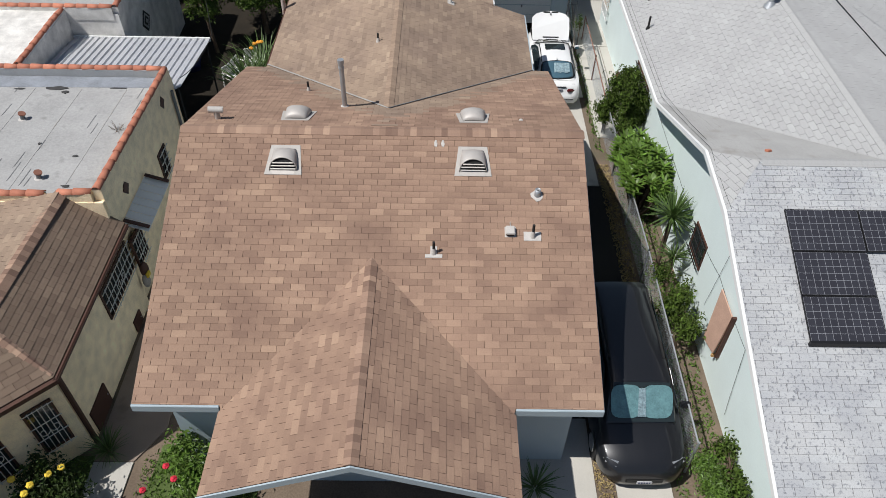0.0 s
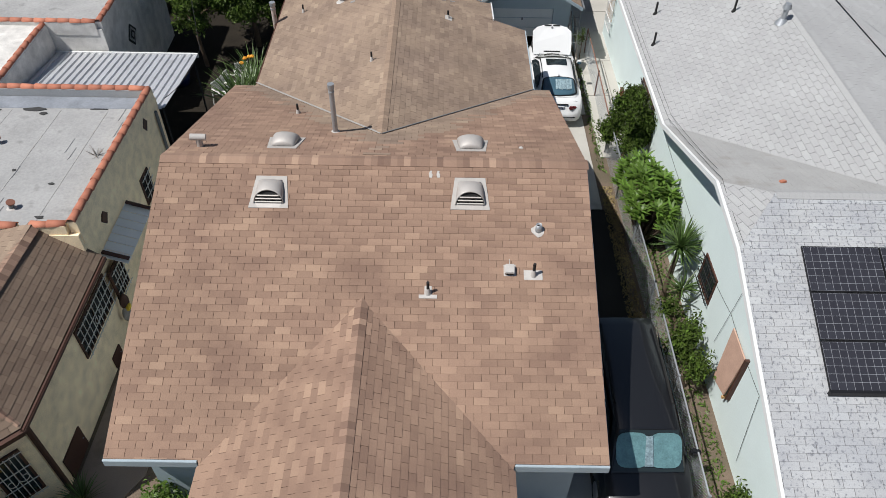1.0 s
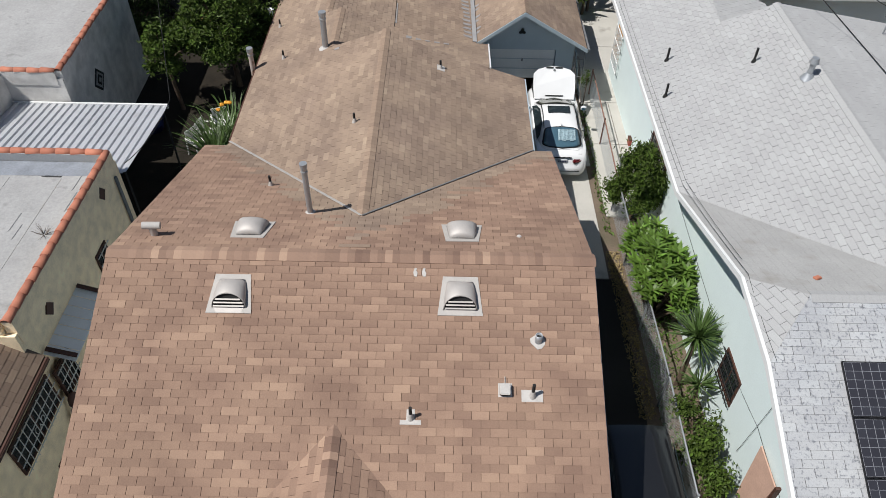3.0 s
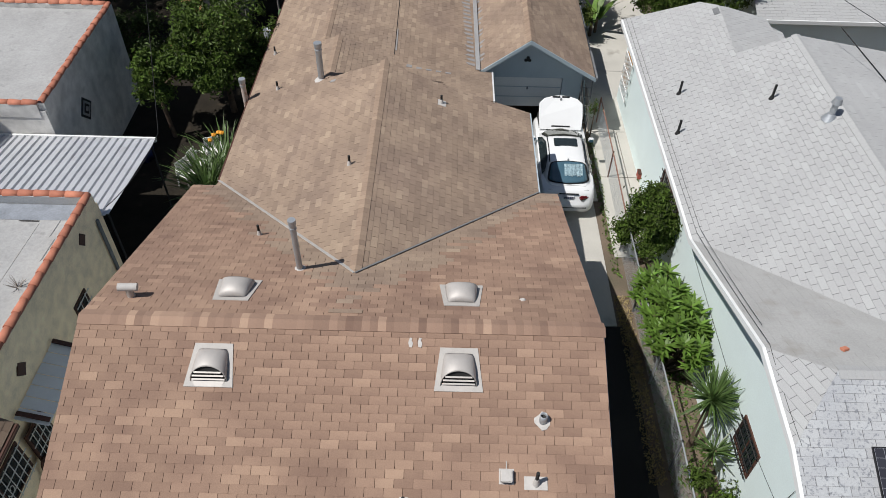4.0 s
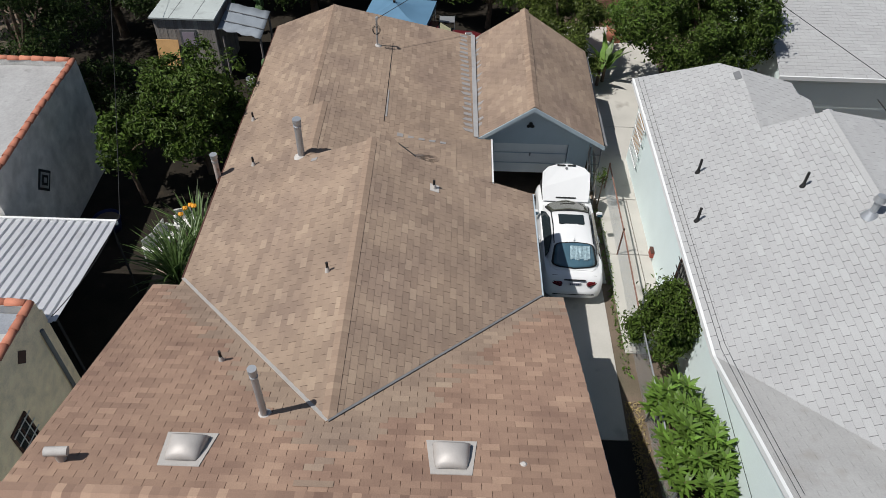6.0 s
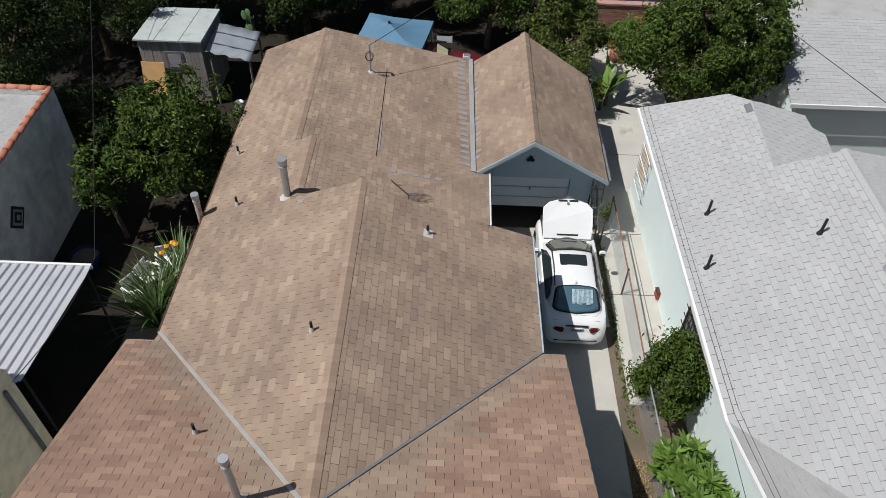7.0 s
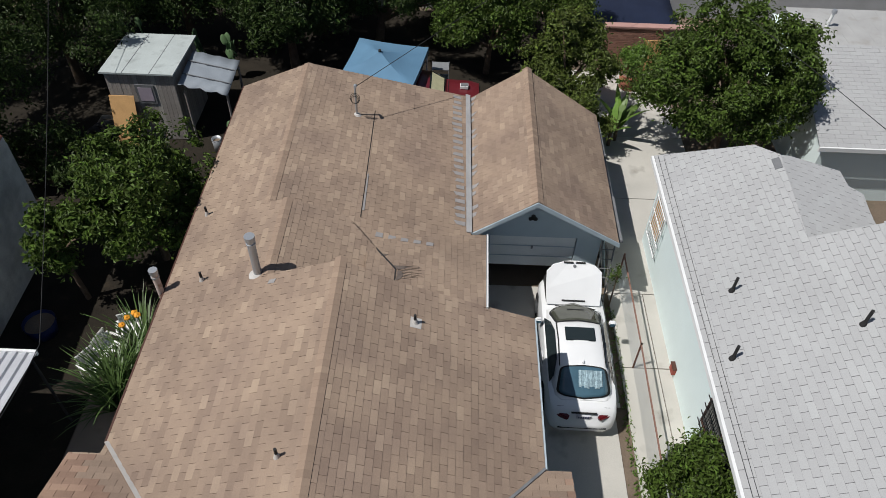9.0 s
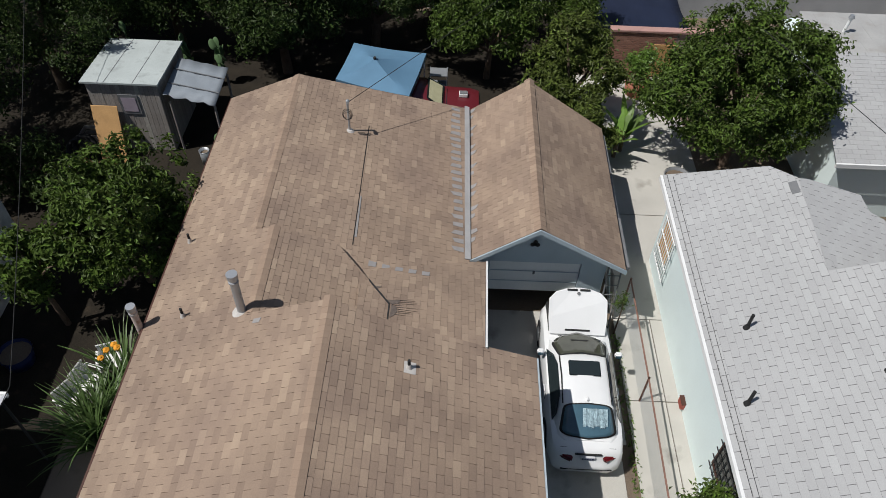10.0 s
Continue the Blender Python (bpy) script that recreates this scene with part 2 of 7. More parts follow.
def tabs(slope, plan, tab=0.305, course=0.145, thick=0.0065, gap=0.008, seed=1, only=None, drift=0.5, zone=None, butt=0.0):
    """Shingle tabs over a plan polygon: joined vertices and faces, and those inside the plan box 'only' one by one."""
    rnd = random.Random(seed)
    poly = [slope.flat(x, y) for x, y in plan]
    v0, v1 = min(p[1] for p in poly), max(p[1] for p in poly)
    verts, faces, singles = [], [], []
    other_verts, other_faces = [], []
    k = 0
    v = v0
    while v < v1:
        strip = cut(cut(poly, 1, v + butt, True), 1, v + course, False)
        if len(strip) > 2:
            s0, s1 = min(p[0] for p in strip), max(p[0] for p in strip)
            s = math.floor(s0 / tab) * tab - tab + (k % 2) * tab * drift + rnd.uniform(-0.012, 0.012)
            while s < s1:
                g = gap / 2
                piece = cut(cut(strip, 0, s + g, True), 0, s + tab - g, False)
                s += tab
                if len(piece) < 3 or area2(piece) < 0.0006:
                    continue
                h = thick * rnd.uniform(0.8, 1.35)
                top = [slope.solid(p[0], p[1], 0.002 + h * (1 - 0.85 * (p[1] - v) / course)) for p in piece]
                low = [slope.solid(p[0], p[1], -0.003) for p in piece]
                n = len(piece)
                vs = top + low
                fs = [tuple(range(n))] + [(i, i + n, (i + 1) % n + n, (i + 1) % n) for i in range(n)]
                mid = sum(top, Vector()) / n
                if only and only[0] < mid.x < only[2] and only[1] < mid.y < only[3]:
                    singles.append((vs, fs, mid))
                else:
                    to_v, to_f = (other_verts, other_faces) if zone and zone(mid.x, mid.y, rnd) else (verts, faces)
                    base = len(to_v)
                    to_v += vs
                    to_f += [tuple(i + base for i in f) for f in fs]
        v += course
        k += 1
    return verts, faces, singles, other_verts, other_faces


def mesh_of(name, verts, faces):
    me = bpy.data.meshes.new(name)
    me.from_pydata([tuple(v) for v in verts], [], faces)
    me.update()
    return me


PIECES = []


def roof_plane(house, slope, plan, name, mat, deck_mat, seed, label="", thick=0.11, only=None, piece_mat=None, other_mat=None, **how):
    """A roof deck with its shingles as a part and its pieces."""
    bm = bmesh.new()
    prism(bm, [slope.at(x, y, -0.004) for x, y in plan], (0, 0, -thick))
    deck = part(name, bm, deck_mat, house, label)
    verts, faces, singles, other_verts, other_faces = tabs(slope, plan, seed=seed, only=only, **how)
    if other_verts:
        part("shingle_field", mesh_of("shingle_field", other_verts, other_faces), other_mat, deck, kind="stuff")
    field = part("shingle_field", mesh_of("shingle_field", verts, faces), mat, deck, kind="stuff")
    if singles:
        PIECES.append((deck, singles, piece_mat))
    return deck


def caps(parent, p, q, left, right, mat, step=0.14, length=0.29, width=0.14, lift=0.012, rise=0.017):
    """Ridge shingles from p to q, bent over the ridge; left and right: the fall of each side."""
    p, q = Vector(p), Vector(q)
    way = (q - p).normalized()
    side = way.cross(Vector((0, 0, 1))).normalized()
    verts = []
    for z0 in (0.0, -0.010):
        for s, up_by in ((0.0, rise), (length, 0.003)):
            verts += [Vector((-width, s, -left * width + up_by + z0)), Vector((0, s, up_by + 0.004 + z0)), Vector((width, s, -right * width + up_by + z0))]
    faces = [(0, 1, 4, 3), (1, 2, 5, 4), (6, 9, 10, 7), (7, 10, 11, 8), (0, 6, 7, 1), (1, 7, 8, 2), (0, 3, 9, 6), (2, 8, 11, 5)]
    me = mesh_of("ridge_shingle", verts, faces)
    me.materials.append(mat)
    turn = Matrix((side, way, side.cross(way))).transposed().to_4x4()
    n = int((q - p).length / step)
    for i in range(n):
        ob = new("ridge_shingle", me)
        ob.parent = parent
        if parent.type == "EMPTY":
            ob.matrix_parent_inverse = Matrix.Translation(-parent.location)
        ob.matrix_basis = Matrix.Translation(p + way * (i * step) + Vector((0, 0, lift))) @ turn


def strip(parent, name, a, b, width, thick, mat, normal=(0, 0, 1), label=""):
    """A flat bar laid from a to b."""
    a, b, n = Vector(a), Vector(b), Vector(normal).normalized()
    w = (b - a).cross(n).normalized() * width / 2
    bm = bmesh.new()
    prism(bm, [a - w, a + w, b + w, b - w], -n * thick)
    return part(name, bm, mat, parent, label)

# ---- ground ----
bm = bmesh.new()
bmesh.ops.create_grid(bm, x_segments=2, y_segments=2, size=1500)
structure("ground", bm, M["dirt"], "bare dry brown earth between the houses")


def slab(name, pts, mat, label, top=0.03):
    bm = bmesh.new()
    prism(bm, [(x, y, top) for x, y in pts], (0, 0, -top - 0.05))
    return structure(name, bm, mat, label)


slab("driveway", [(1.6, 4.0), (3.3, 4.0), (3.3, 8.0), (1.6, 8.0)], M["concrete"], "worn pale concrete driveway beside the brown roofed house")
slab("driveway", [(2.0, 16.45), (4.85, 16.45), (4.85, 21.4), (2.0, 21.4)], M["concrete"], "worn pale concrete driveway beside the brown roofed house")
# this stretch is coloured dark for the shade beside the house
slab("driveway", [(2.4, 8.03), (5.05, 8.03), (5.05, 16.42), (2.4, 16.42)], M["paving_shade"], "driveway stretch coloured dark to hold the shade of the house")
slab("driveway", [(3.75, 4.0), (4.95, 4.0), (4.95, 8.0), (3.75, 8.0)], M["concrete"], "worn pale concrete wheel track under the dark van")
slab("driveway", [(1.6, 21.43), (5.0, 21.43), (5.0, 25.2), (1.6, 25.2)], M["concrete"], "pale concrete apron before the garage")
for i, (y0, y1) in enumerate(((19.0, 22.58), (22.61, 25.05), (25.08, 29.0), (29.03, 32.2), (32.23, 36.3))):
    for x0, x1 in ((5.16, 6.10), (6.125, 6.44)):
        if y0 < 25.0:
            slab("path_slab", [(x0, y0), (x1, y0), (x1, y1), (x0, y1)], M["concrete"], "pale concrete path slab along the mint wall", 0.04)
    if y0 >= 25.0:
        slab("path_slab", [(5.10, y0), (8.6, y0), (8.6, y1), (5.10, y1)], M["concrete"], "pale concrete yard slab behind the garage", 0.04)
slab("path_slab", [(-7.75, 3.0), (-6.95, 3.0), (-6.85, 6.75), (-7.72, 6.75)], M["concrete"], "pale concrete front path beside the planted strip", 0.04)
# darker length of the same path; its shade is in the colour
slab("path_slab", [(-7.72, 6.77), (-6.85, 6.77), (-6.35, 7.6), (-6.35, 21.6), (-7.75, 21.6), (-7.75, 7.6)], M["path_shade"], "narrow concrete side path between two houses", 0.04)
slab("lawn", [(-6.7, 2.0), (-4.0, 2.0), (-4.0, 7.2), (-6.3, 7.2)], M["lawn"], "green lawn in front of the house", 0.03)
# ground slab that carries the yard's tree shade in its colour
slab("leaf_litter", [(-14, 26.5), (-10.6, 20.6), (-10.6, 17.2), (-7.8, 17.2), (-7.8, 21.65), (-5.2, 21.65), (-5.2, 30.2), (5.2, 30.6), (5.2, 40.5), (-17, 40.5), (-17, 26.5)], M["shade_soil"], "yard soil coloured near-black to hold the shade of the trees", 0.02)
slab("lawn", [(-12, 2.0), (-7.6, 2.0), (-7.75, 6.9), (-12, 6.9)], M["lawn"], "planted strip below the cream house", 0.03)

# ---- brown roofed house ----
FRONT = slope_y(6.5, 2.77, 12.30, 5.06)
BACK = slope_y(12.30, 5.06, 18.13, 3.09)
GL = slope_x(-4.34, 2.72, -1.57, 3.90)
GR = slope_x(-1.57, 3.90, 1.35, 2.72)
AL = slope_x(-5.46, 3.00, -1.47, 4.50)
AR = slope_x(-1.47, 4.50, 2.58, 3.08)
XL, XR = -6.03, 3.05
house = thing("house", "single-storey house with brown shingle roofs and blue-grey walls", "house", -1.4, 12.3, 0)


def meet_y(flat_x, flat_y, x):
    """y where a slope falling in x meets one falling in y."""
    return (flat_x.z(x, 0) - flat_y.a) / flat_y.c


def block(name, pts, z0, tops, mat, parent, label=""):
    """An upright solid on a plan polygon with a top height at each corner."""
    bm = bmesh.new()
    low = [bm.verts.new((x, y, z0)) for x, y in pts]
    top = [bm.verts.new((x, y, h)) for (x, y), h in zip(pts, tops)]
    k = len(pts)
    bm.faces.new(low[::-1])
    bm.faces.new(top)
    for i in range(k):
        bm.faces.new((low[i], low[(i + 1) % k], top[(i + 1) % k], top[i]))
    return part(name, bm, mat, parent, label)


block("wall", [(-5.6, 6.95), (2.62, 6.95), (2.62, 12.3), (-5.6, 12.3)], 0, [2.80, 2.80, 4.85, 4.85], M["blue_grey"], house, "blue-grey stucco wall")
block("wall", [(-5.6, 12.3), (2.62, 12.3), (2.62, 17.7), (-5.6, 17.7)], 0, [4.85, 4.85, 3.05, 3.05], M["blue_grey"], house)
block("wall", [(-3.9, 6.4), (-1.57, 6.4), (-1.57, 7.0), (-3.9, 7.0)], 0, [2.68, 3.70, 3.70, 2.68], M["blue_grey"], house)
block("wall", [(-1.57, 6.4), (0.95, 6.4), (0.95, 7.0), (-1.57, 7.0)], 0, [3.70, 2.68, 2.68, 3.70], M["blue_grey"], house)
block("wall", [(-5.1, 17.6), (-1.4, 17.6), (-1.4, 21.5), (-5.1, 21.5)], 0, [2.95, 4.3, 4.3, 2.95], M["blue_grey"], house)
block("wall", [(-1.4, 17.6), (2.2, 17.6), (2.2, 21.4), (-1.4, 21.4)], 0, [4.3, 3.0, 3.0, 4.3], M["blue_grey"], house)
block("wall", [(-5.1, 21.5), (1.45, 21.5), (1.45, 29.9), (-5.1, 29.9)], 0, [2.3, 2.3, 2.3, 2.3], M["blue_grey"], house)

yl, yr = meet_y(GL, FRONT, -4.34), meet_y(GR, FRONT, 1.35)
ym = (3.90 - FRONT.a) / FRONT.c
FG = 4.68
roof_plane(house, FRONT, [(XL, 6.5), (-4.34, 6.5), (-4.30, yl + 0.02), (-1.57, ym), (1.31, yr + 0.02), (1.35, 6.5), (XR, 6.5), (XR, 12.30), (XL, 12.30)], "roof_slope",
           M["shingle"], M["deck"], 11, only=(-3.0, 10.35, 2.9, 12.2), piece_mat=M["shingle_piece"])
roof_plane(house, GL, [(-4.34, FG), (-1.57, FG), (-1.57, ym), (-4.34, yl)], "roof_slope", M["shingle"], M["deck"], 12)
roof_plane(house, GR, [(-1.57, FG), (1.35, FG), (1.35, yr), (-1.57, ym)], "roof_slope", M["shingle"], M["deck"], 13)
va = (AL.z(-1.47, 0) - BACK.a) / BACK.c
vl = meet_y(AL, BACK, -5.46)
vr = meet_y(AR, BACK, 2.58)


def near_valley(x, y, rnd):
    """Newer, paler shingles laid along the valleys."""
    line = va + (vl - va) * (-1.47 - x) / 3.99 if x < -1.47 else va + (vr - va) * (x + 1.47) / 4.05
    return y > line - 0.75 + rnd.uniform(-0.35, 0.35) - 0.35 * math.exp(-(x + 0.3) ** 2)


roof_plane(house, BACK, [(XL, 12.30), (XR, 12.30), (XR, 18.13), (2.58, 18.13), (2.58, vr - 0.03), (-1.47, va), (-5.46, vl - 0.03), (-5.46, 18.13), (XL, 18.13)], "roof_slope",
           M["shingle"], M["deck"], 14, other_mat=M["shingle_tan"], zone=near_valley)
roof_plane(house, AL, [(-5.46, vl), (-1.47, va), (-1.47, 21.80), (-3.05, 21.86), (-3.05, 24.2), (-3.49, 24.25), (-3.54, 30.2), (-5.48, 30.0)], "roof_slope", M["shingle_tan"], M["deck"], 15)
roof_plane(house, AR, [(-1.47, va), (2.58, vr), (2.58, 21.62), (1.52, 21.60), (-0.25, 21.62), (-1.47, 21.80)], "roof_slope", M["shingle_tan"], M["deck"], 16)
BR = slope_x(-3.05, 3.91, 1.3, 2.56)
CR = slope_x(-3.52, 3.73, 1.25, 2.53)
ER = Slope(3.48 + 0.1335 * 1.52 + 0.3176 * 21.55, -0.1335, -0.3176).turned()
roof_plane(house, BR, [(-3.05, 21.5), (-1.3, 21.5), (-0.75, 22.35), (-0.90, 23.30), (-1.64, 24.08), (-1.80, 24.2), (-3.05, 24.2)], "roof_slope", M["shingle_tan"], M["deck"], 17)
roof_plane(house, CR, [(-3.49, 23.6), (1.25, 23.6), (1.2, 30.55), (-3.54, 30.2)], "roof_slope", M["shingle_tan"], M["deck"], 18)
roof_plane(house, ER, [(-1.0, 21.55), (1.52, 21.55), (1.63, 24.72), (1.2, 24.6), (0.0, 24.15), (-1.2, 23.7)], "roof_slope", M["shingle_tan"], M["deck"], 19)

ridge = part("ridge", box(bmesh.new(), (XL + 0.02, 12.24, 5.0), (XR - 0.02, 12.36, 5.045)), M["deck"], house)
caps(house, (XL, 12.30, 5.06), (XR, 12.30, 5.06), 0.338, 0.395, M["cap"], rise=0.022, width=0.16, lift=0.004)
caps(house, (-1.57, FG, 3.90), (-1.57, ym + 0.1, 3.90), 0.408, 0.42, M["cap"], width=0.13, lift=0.010, rise=0.011)
caps(house, (-1.47, va - 0.05, 4.50), (-1.47, 21.82, 4.50), 0.37, 0.357, M["cap_tan"], width=0.125, lift=0.010, rise=0.010)
caps(house, (-3.05, 21.86, 3.915), (-3.05, 24.24, 3.915), 0.37, 0.31, M["cap_tan"], width=0.125, lift=0.003, rise=0.010)
caps(house, (-3.50, 24.2, 3.73), (-3.54, 30.2, 3.728), 0.37, 0.255, M["cap_tan"], width=0.125, lift=0.003, rise=0.010)

# valley flashings
strip(house, "valley_flashing", BACK.at(-1.47, va, 0.03), BACK.at(-5.46, vl, 0.03), 0.075, 0.012, M["flange"], (0.2, 0.3, 1), "pale metal valley strip")
strip(house, "valley_flashing", BACK.at(-1.47, va, 0.03), BACK.at(2.58, vr, 0.03), 0.06, 0.012, M["flash_dark"], (-0.2, 0.3, 1), "dark metal valley strip")

# fascias and gutters
for a, b in (((XL, 6.47, 2.70), (-4.34, 6.47, 2.70)), ((1.35, 6.47, 2.70), (XR, 6.47, 2.70))):
    part("fascia", box(bmesh.new(), (a[0], 6.44, 2.60), (b[0], 6.49, 2.785), 0.008), M["blue_grey"], house, "pale blue fascia board")
for p, q in (((-4.36, FG - 0.02, 2.73), (-1.57, FG - 0.02, 3.91)), ((-1.57, FG - 0.02, 3.91), (1.37, FG - 0.02, 2.73))):
    bm = bmesh.new()
    prism(bm, [p, q, (q[0], q[1] - 0.03, q[2]), (p[0], p[1] - 0.03, p[2])], (0, 0, -0.16))
    part("fascia", bm, M["blue_grey"], house)
for x, y0, y1, s in ((XL, 6.5, 12.3, FRONT), (XR, 6.5, 12.3, FRONT), (XL, 12.3, 18.13, BACK), (XR, 12.3, 18.13, BACK)):
    bm = bmesh.new()
    d = -0.014 if x < 0 else 0.014
    prism(bm, [(x, y0, s.z(x, y0) - 0.03), (x, y1, s.z(x, y1) - 0.03), (x + d, y1, s.z(x, y1) - 0.03), (x + d, y0, s.z(x, y0) - 0.03)], (0, 0, -0.14))
    part("rake_board", bm, M["blue_grey"], house)
part("fascia", box(bmesh.new(), (2.58, vr, 2.92), (2.62, 21.62, 3.08)), M["blue_grey"], house)
part("fascia", box(bmesh.new(), (-5.51, vl, 2.86), (-5.47, 30.0, 3.0)), M["brown_trim"], house)
bm = bmesh.new()
prism(bm, [(1.53, 21.55, 3.50), (1.64, 24.72, 2.49), (1.68, 24.72, 2.49), (1.57, 21.55, 3.50)], (0, 0, -0.14))
part("rake_board", bm, M["white_trim"], house, "white painted board")

# ---- garage ----
M["valley_grey"] = material("grey_valley_coating", (0.33, 0.33, 0.33), 0.6, 0.15, 3.0, 0.1, 40, 0.3)
M["door_grey"] = material("grey_door_paint", (0.62, 0.64, 0.63), 0.6, 0.06, 2.0)
garage = thing("garage", "attached garage with brown gable roof and half-raised door", "garage", 3.0, 27.5, 0)
GRL = slope_x(1.28, 2.52, 2.79, 3.62)
GRR = slope_x(2.79, 3.62, 4.96, 2.36)
GY = 24.72
roof_plane(garage, GRL, [(1.28, GY), (2.79, GY), (2.82, 30.5), (1.2, 30.6)], "roof_slope", M["shingle_tan"], M["deck"], 21)
roof_plane(garage, GRR, [(2.79, GY), (4.96, GY), (5.02, 30.15), (2.82, 30.5)], "roof_slope", M["shingle_tan"], M["deck"], 22)
caps(garage, (2.79, GY, 3.63), (2.82, 30.5, 3.63), 0.72, 0.58, M["cap_tan"], lift=0.0)
for p, q in (((1.20, GY - 0.02, 2.48), (2.79, GY - 0.02, 3.63)), ((2.79, GY - 0.02, 3.63), (4.98, GY - 0.02, 2.36))):
    bm = bmesh.new()
    prism(bm, [p, q, (q[0], q[1] - 0.03, q[2]), (p[0], p[1] - 0.03, p[2])], (0, 0, -0.13))
    part("fascia", bm, M["blue_grey"], garage)
W0 = 25.10
block("wall", [(1.5, W0), (1.76, W0), (1.76, 25.25), (1.5, 25.25)], 0, [2.6, 2.75, 2.75, 2.6], M["blue_grey"], garage)
block("wall", [(4.0, W0), (4.62, W0), (4.62, 25.25), (4.0, 25.25)], 0, [2.8, 2.42, 2.42, 2.8], M["blue_grey"], garage)
bm = bmesh.new()
prism(bm, [(1.76, W0, 2.08), (4.0, W0, 2.08), (4.0, W0, 2.8), (2.79, W0, 3.48), (1.76, W0, 2.78)], (0, 0.15, 0))
part("gable_wall", bm, M["blue_grey"], garage, "blue-grey gable wall")
part("wall", box(bmesh.new(), (4.5, 25.25, 0), (4.62, 30.0, 2.4)), M["blue_grey"], garage)
part("wall", box(bmesh.new(), (1.5, 25.25, 0), (1.6, 30.0, 2.5)), M["blue_grey"], garage)
part("wall", box(bmesh.new(), (1.6, 29.9, 0), (4.5, 30.0, 2.5)), M["blue_grey"], garage)
door = part("garage_door", box(bmesh.new(), (1.77, W0 + 0.05, 0.95), (3.99, W0 + 0.10, 2.08), 0.01), M["door_grey"], garage, "grey-blue panel door raised half way")
for z in (1.32, 1.70):
    part("rail", box(bmesh.new(), (1.79, W0 + 0.03, z), (3.97, W0 + 0.047, z + 0.02)), M["blue_grey"], door)
part("handle", box(bmesh.new(), (2.85, W0 + 0.01, 1.62), (2.90, W0 + 0.045, 1.72), 0.005), M["flash_dark"], door, "small metal handle")
bm = bmesh.new()
for dx, dz in ((0, 0.09), (-0.06, 0), (0.06, 0), (0, 0.02)):
    bmesh.ops.create_cone(bm, cap_ends=True, segments=10, radius1=0.055, radius2=0.055, depth=0.03,
                          matrix=pose(2.79 + dx, W0 - 0.012, 2.72 + dz, 90))
part("gable_vent", bm, M["dark"], garage, "dark trefoil vent opening")
# grey sealed valley between the two roofs
bm = bmesh.new()
prism(bm, [(1.13, GY - 0.05, 2.60), (1.27, GY - 0.05, 2.575), (1.20, 30.6, 2.575), (1.06, 30.6, 2.61)], (0, 0, -0.02))
part("valley_sealant", bm, M["valley_grey"], garage, "grey sealed metal valley")

# ---- mint walled neighbour house ----
mint = thing("house", "mint-walled neighbouring house with pale grey shingle roof", "house", 9.0, 15.0, 0)
MS = slope_y(7.75, 3.24, 11.72, 4.80)
MN = slope_y(11.72, 4.80, 16.66, 2.98)
MW = slope_x(6.15, 2.95, 10.0, 4.836)
ridge_x, gable_y = 10.0, 23.2
JX = 7.0
jy0, jy1 = 10.52, 12.35
j0, j1, j2 = Vector((6.04, jy0, MS.z(0, jy0))), Vector((JX, 11.72, 4.80)), Vector((6.02, jy1, MN.z(0, jy1)))
nj = (j1 - j0).cross(j2 - j0)
JH = Slope(nj.dot(j0) / nj.z, -nj.x / nj.z, -nj.y / nj.z)
GREY = dict(tab=0.36, course=0.15, gap=0.012, thick=0.009, butt=0.0025)
roof_plane(mint, MS, [(6.16, 3.4), (16.5, 3.4), (16.5, 11.72), (JX, 11.72), (6.04, jy0)], "roof_slope", M["grey_weathered"], M["grey_deck"], 31, **GREY)


def mn_meet(x):
    return (MW.z(x, 0) - MN.a) / MN.c


roof_plane(mint, MN, [(JX, 11.72), (ridge_x, 11.72), (6.13, mn_meet(6.13)), (6.02, jy1)], "roof_slope", M["grey_coat"], M["grey_deck"], 32, gap=0.005, tab=0.36, course=0.15, thick=0.004)
roof_plane(mint, JH, [(6.04, jy0), (JX, 11.72), (6.02, jy1)], "roof_slope", M["grey_shingle"], M["grey_deck"], 33, **GREY)
roof_plane(mint, MW, [(6.13, mn_meet(6.13)), (9.9, mn_meet(9.9)), (ridge_x, mn_meet(ridge_x)), (ridge_x, gable_y), (8.56, 23.35), (8.74, 26.14), (8.33, 26.75), (6.17, 27.5)], "roof_slope", M["grey_shingle"], M["grey_deck"], 34, **GREY)
# lower facet beyond the seam, falling to the east
e0, e1, e2 = Vector((8.56, 23.3, MW.z(8.56, 0) - 0.02)), Vector((8.74, 26.14, MW.z(8.74, 0) - 0.02)), Vector((10.27, 25.97, 3.9))
nf = (e1 - e0).cross(e2 - e0)
MB = Slope((nf.dot(e0)) / nf.z, -nf.x / nf.z, -nf.y / nf.z)
roof_plane(mint, MB, [(8.56, 23.1), (10.55, 23.1), (10.55, 24.6), (10.62, 25.25), (10.3, 25.45), (10.27, 25.97), (9.37, 26.12), (9.0, 26.18), (8.74, 26.14)], "roof_slope", M["grey_shingle"], M["grey_deck"], 35, **GREY)
ME = slope_x(ridge_x, MW.z(ridge_x, 0), 16.5, 3.75)
roof_plane(mint, ME, [(ridge_x, mn_meet(ridge_x)), (16.5, 11.8), (16.5, gable_y), (ridge_x, gable_y)], "roof_slope", M["grey_shingle"], M["grey_deck"], 36, gap=0.005, tab=0.36, course=0.15, thick=0.004)
caps(mint, (JX, 11.72, 4.80), (16.5, 11.72, 4.80), 0.37, 0.39, M["grey_shingle"], lift=0.004)
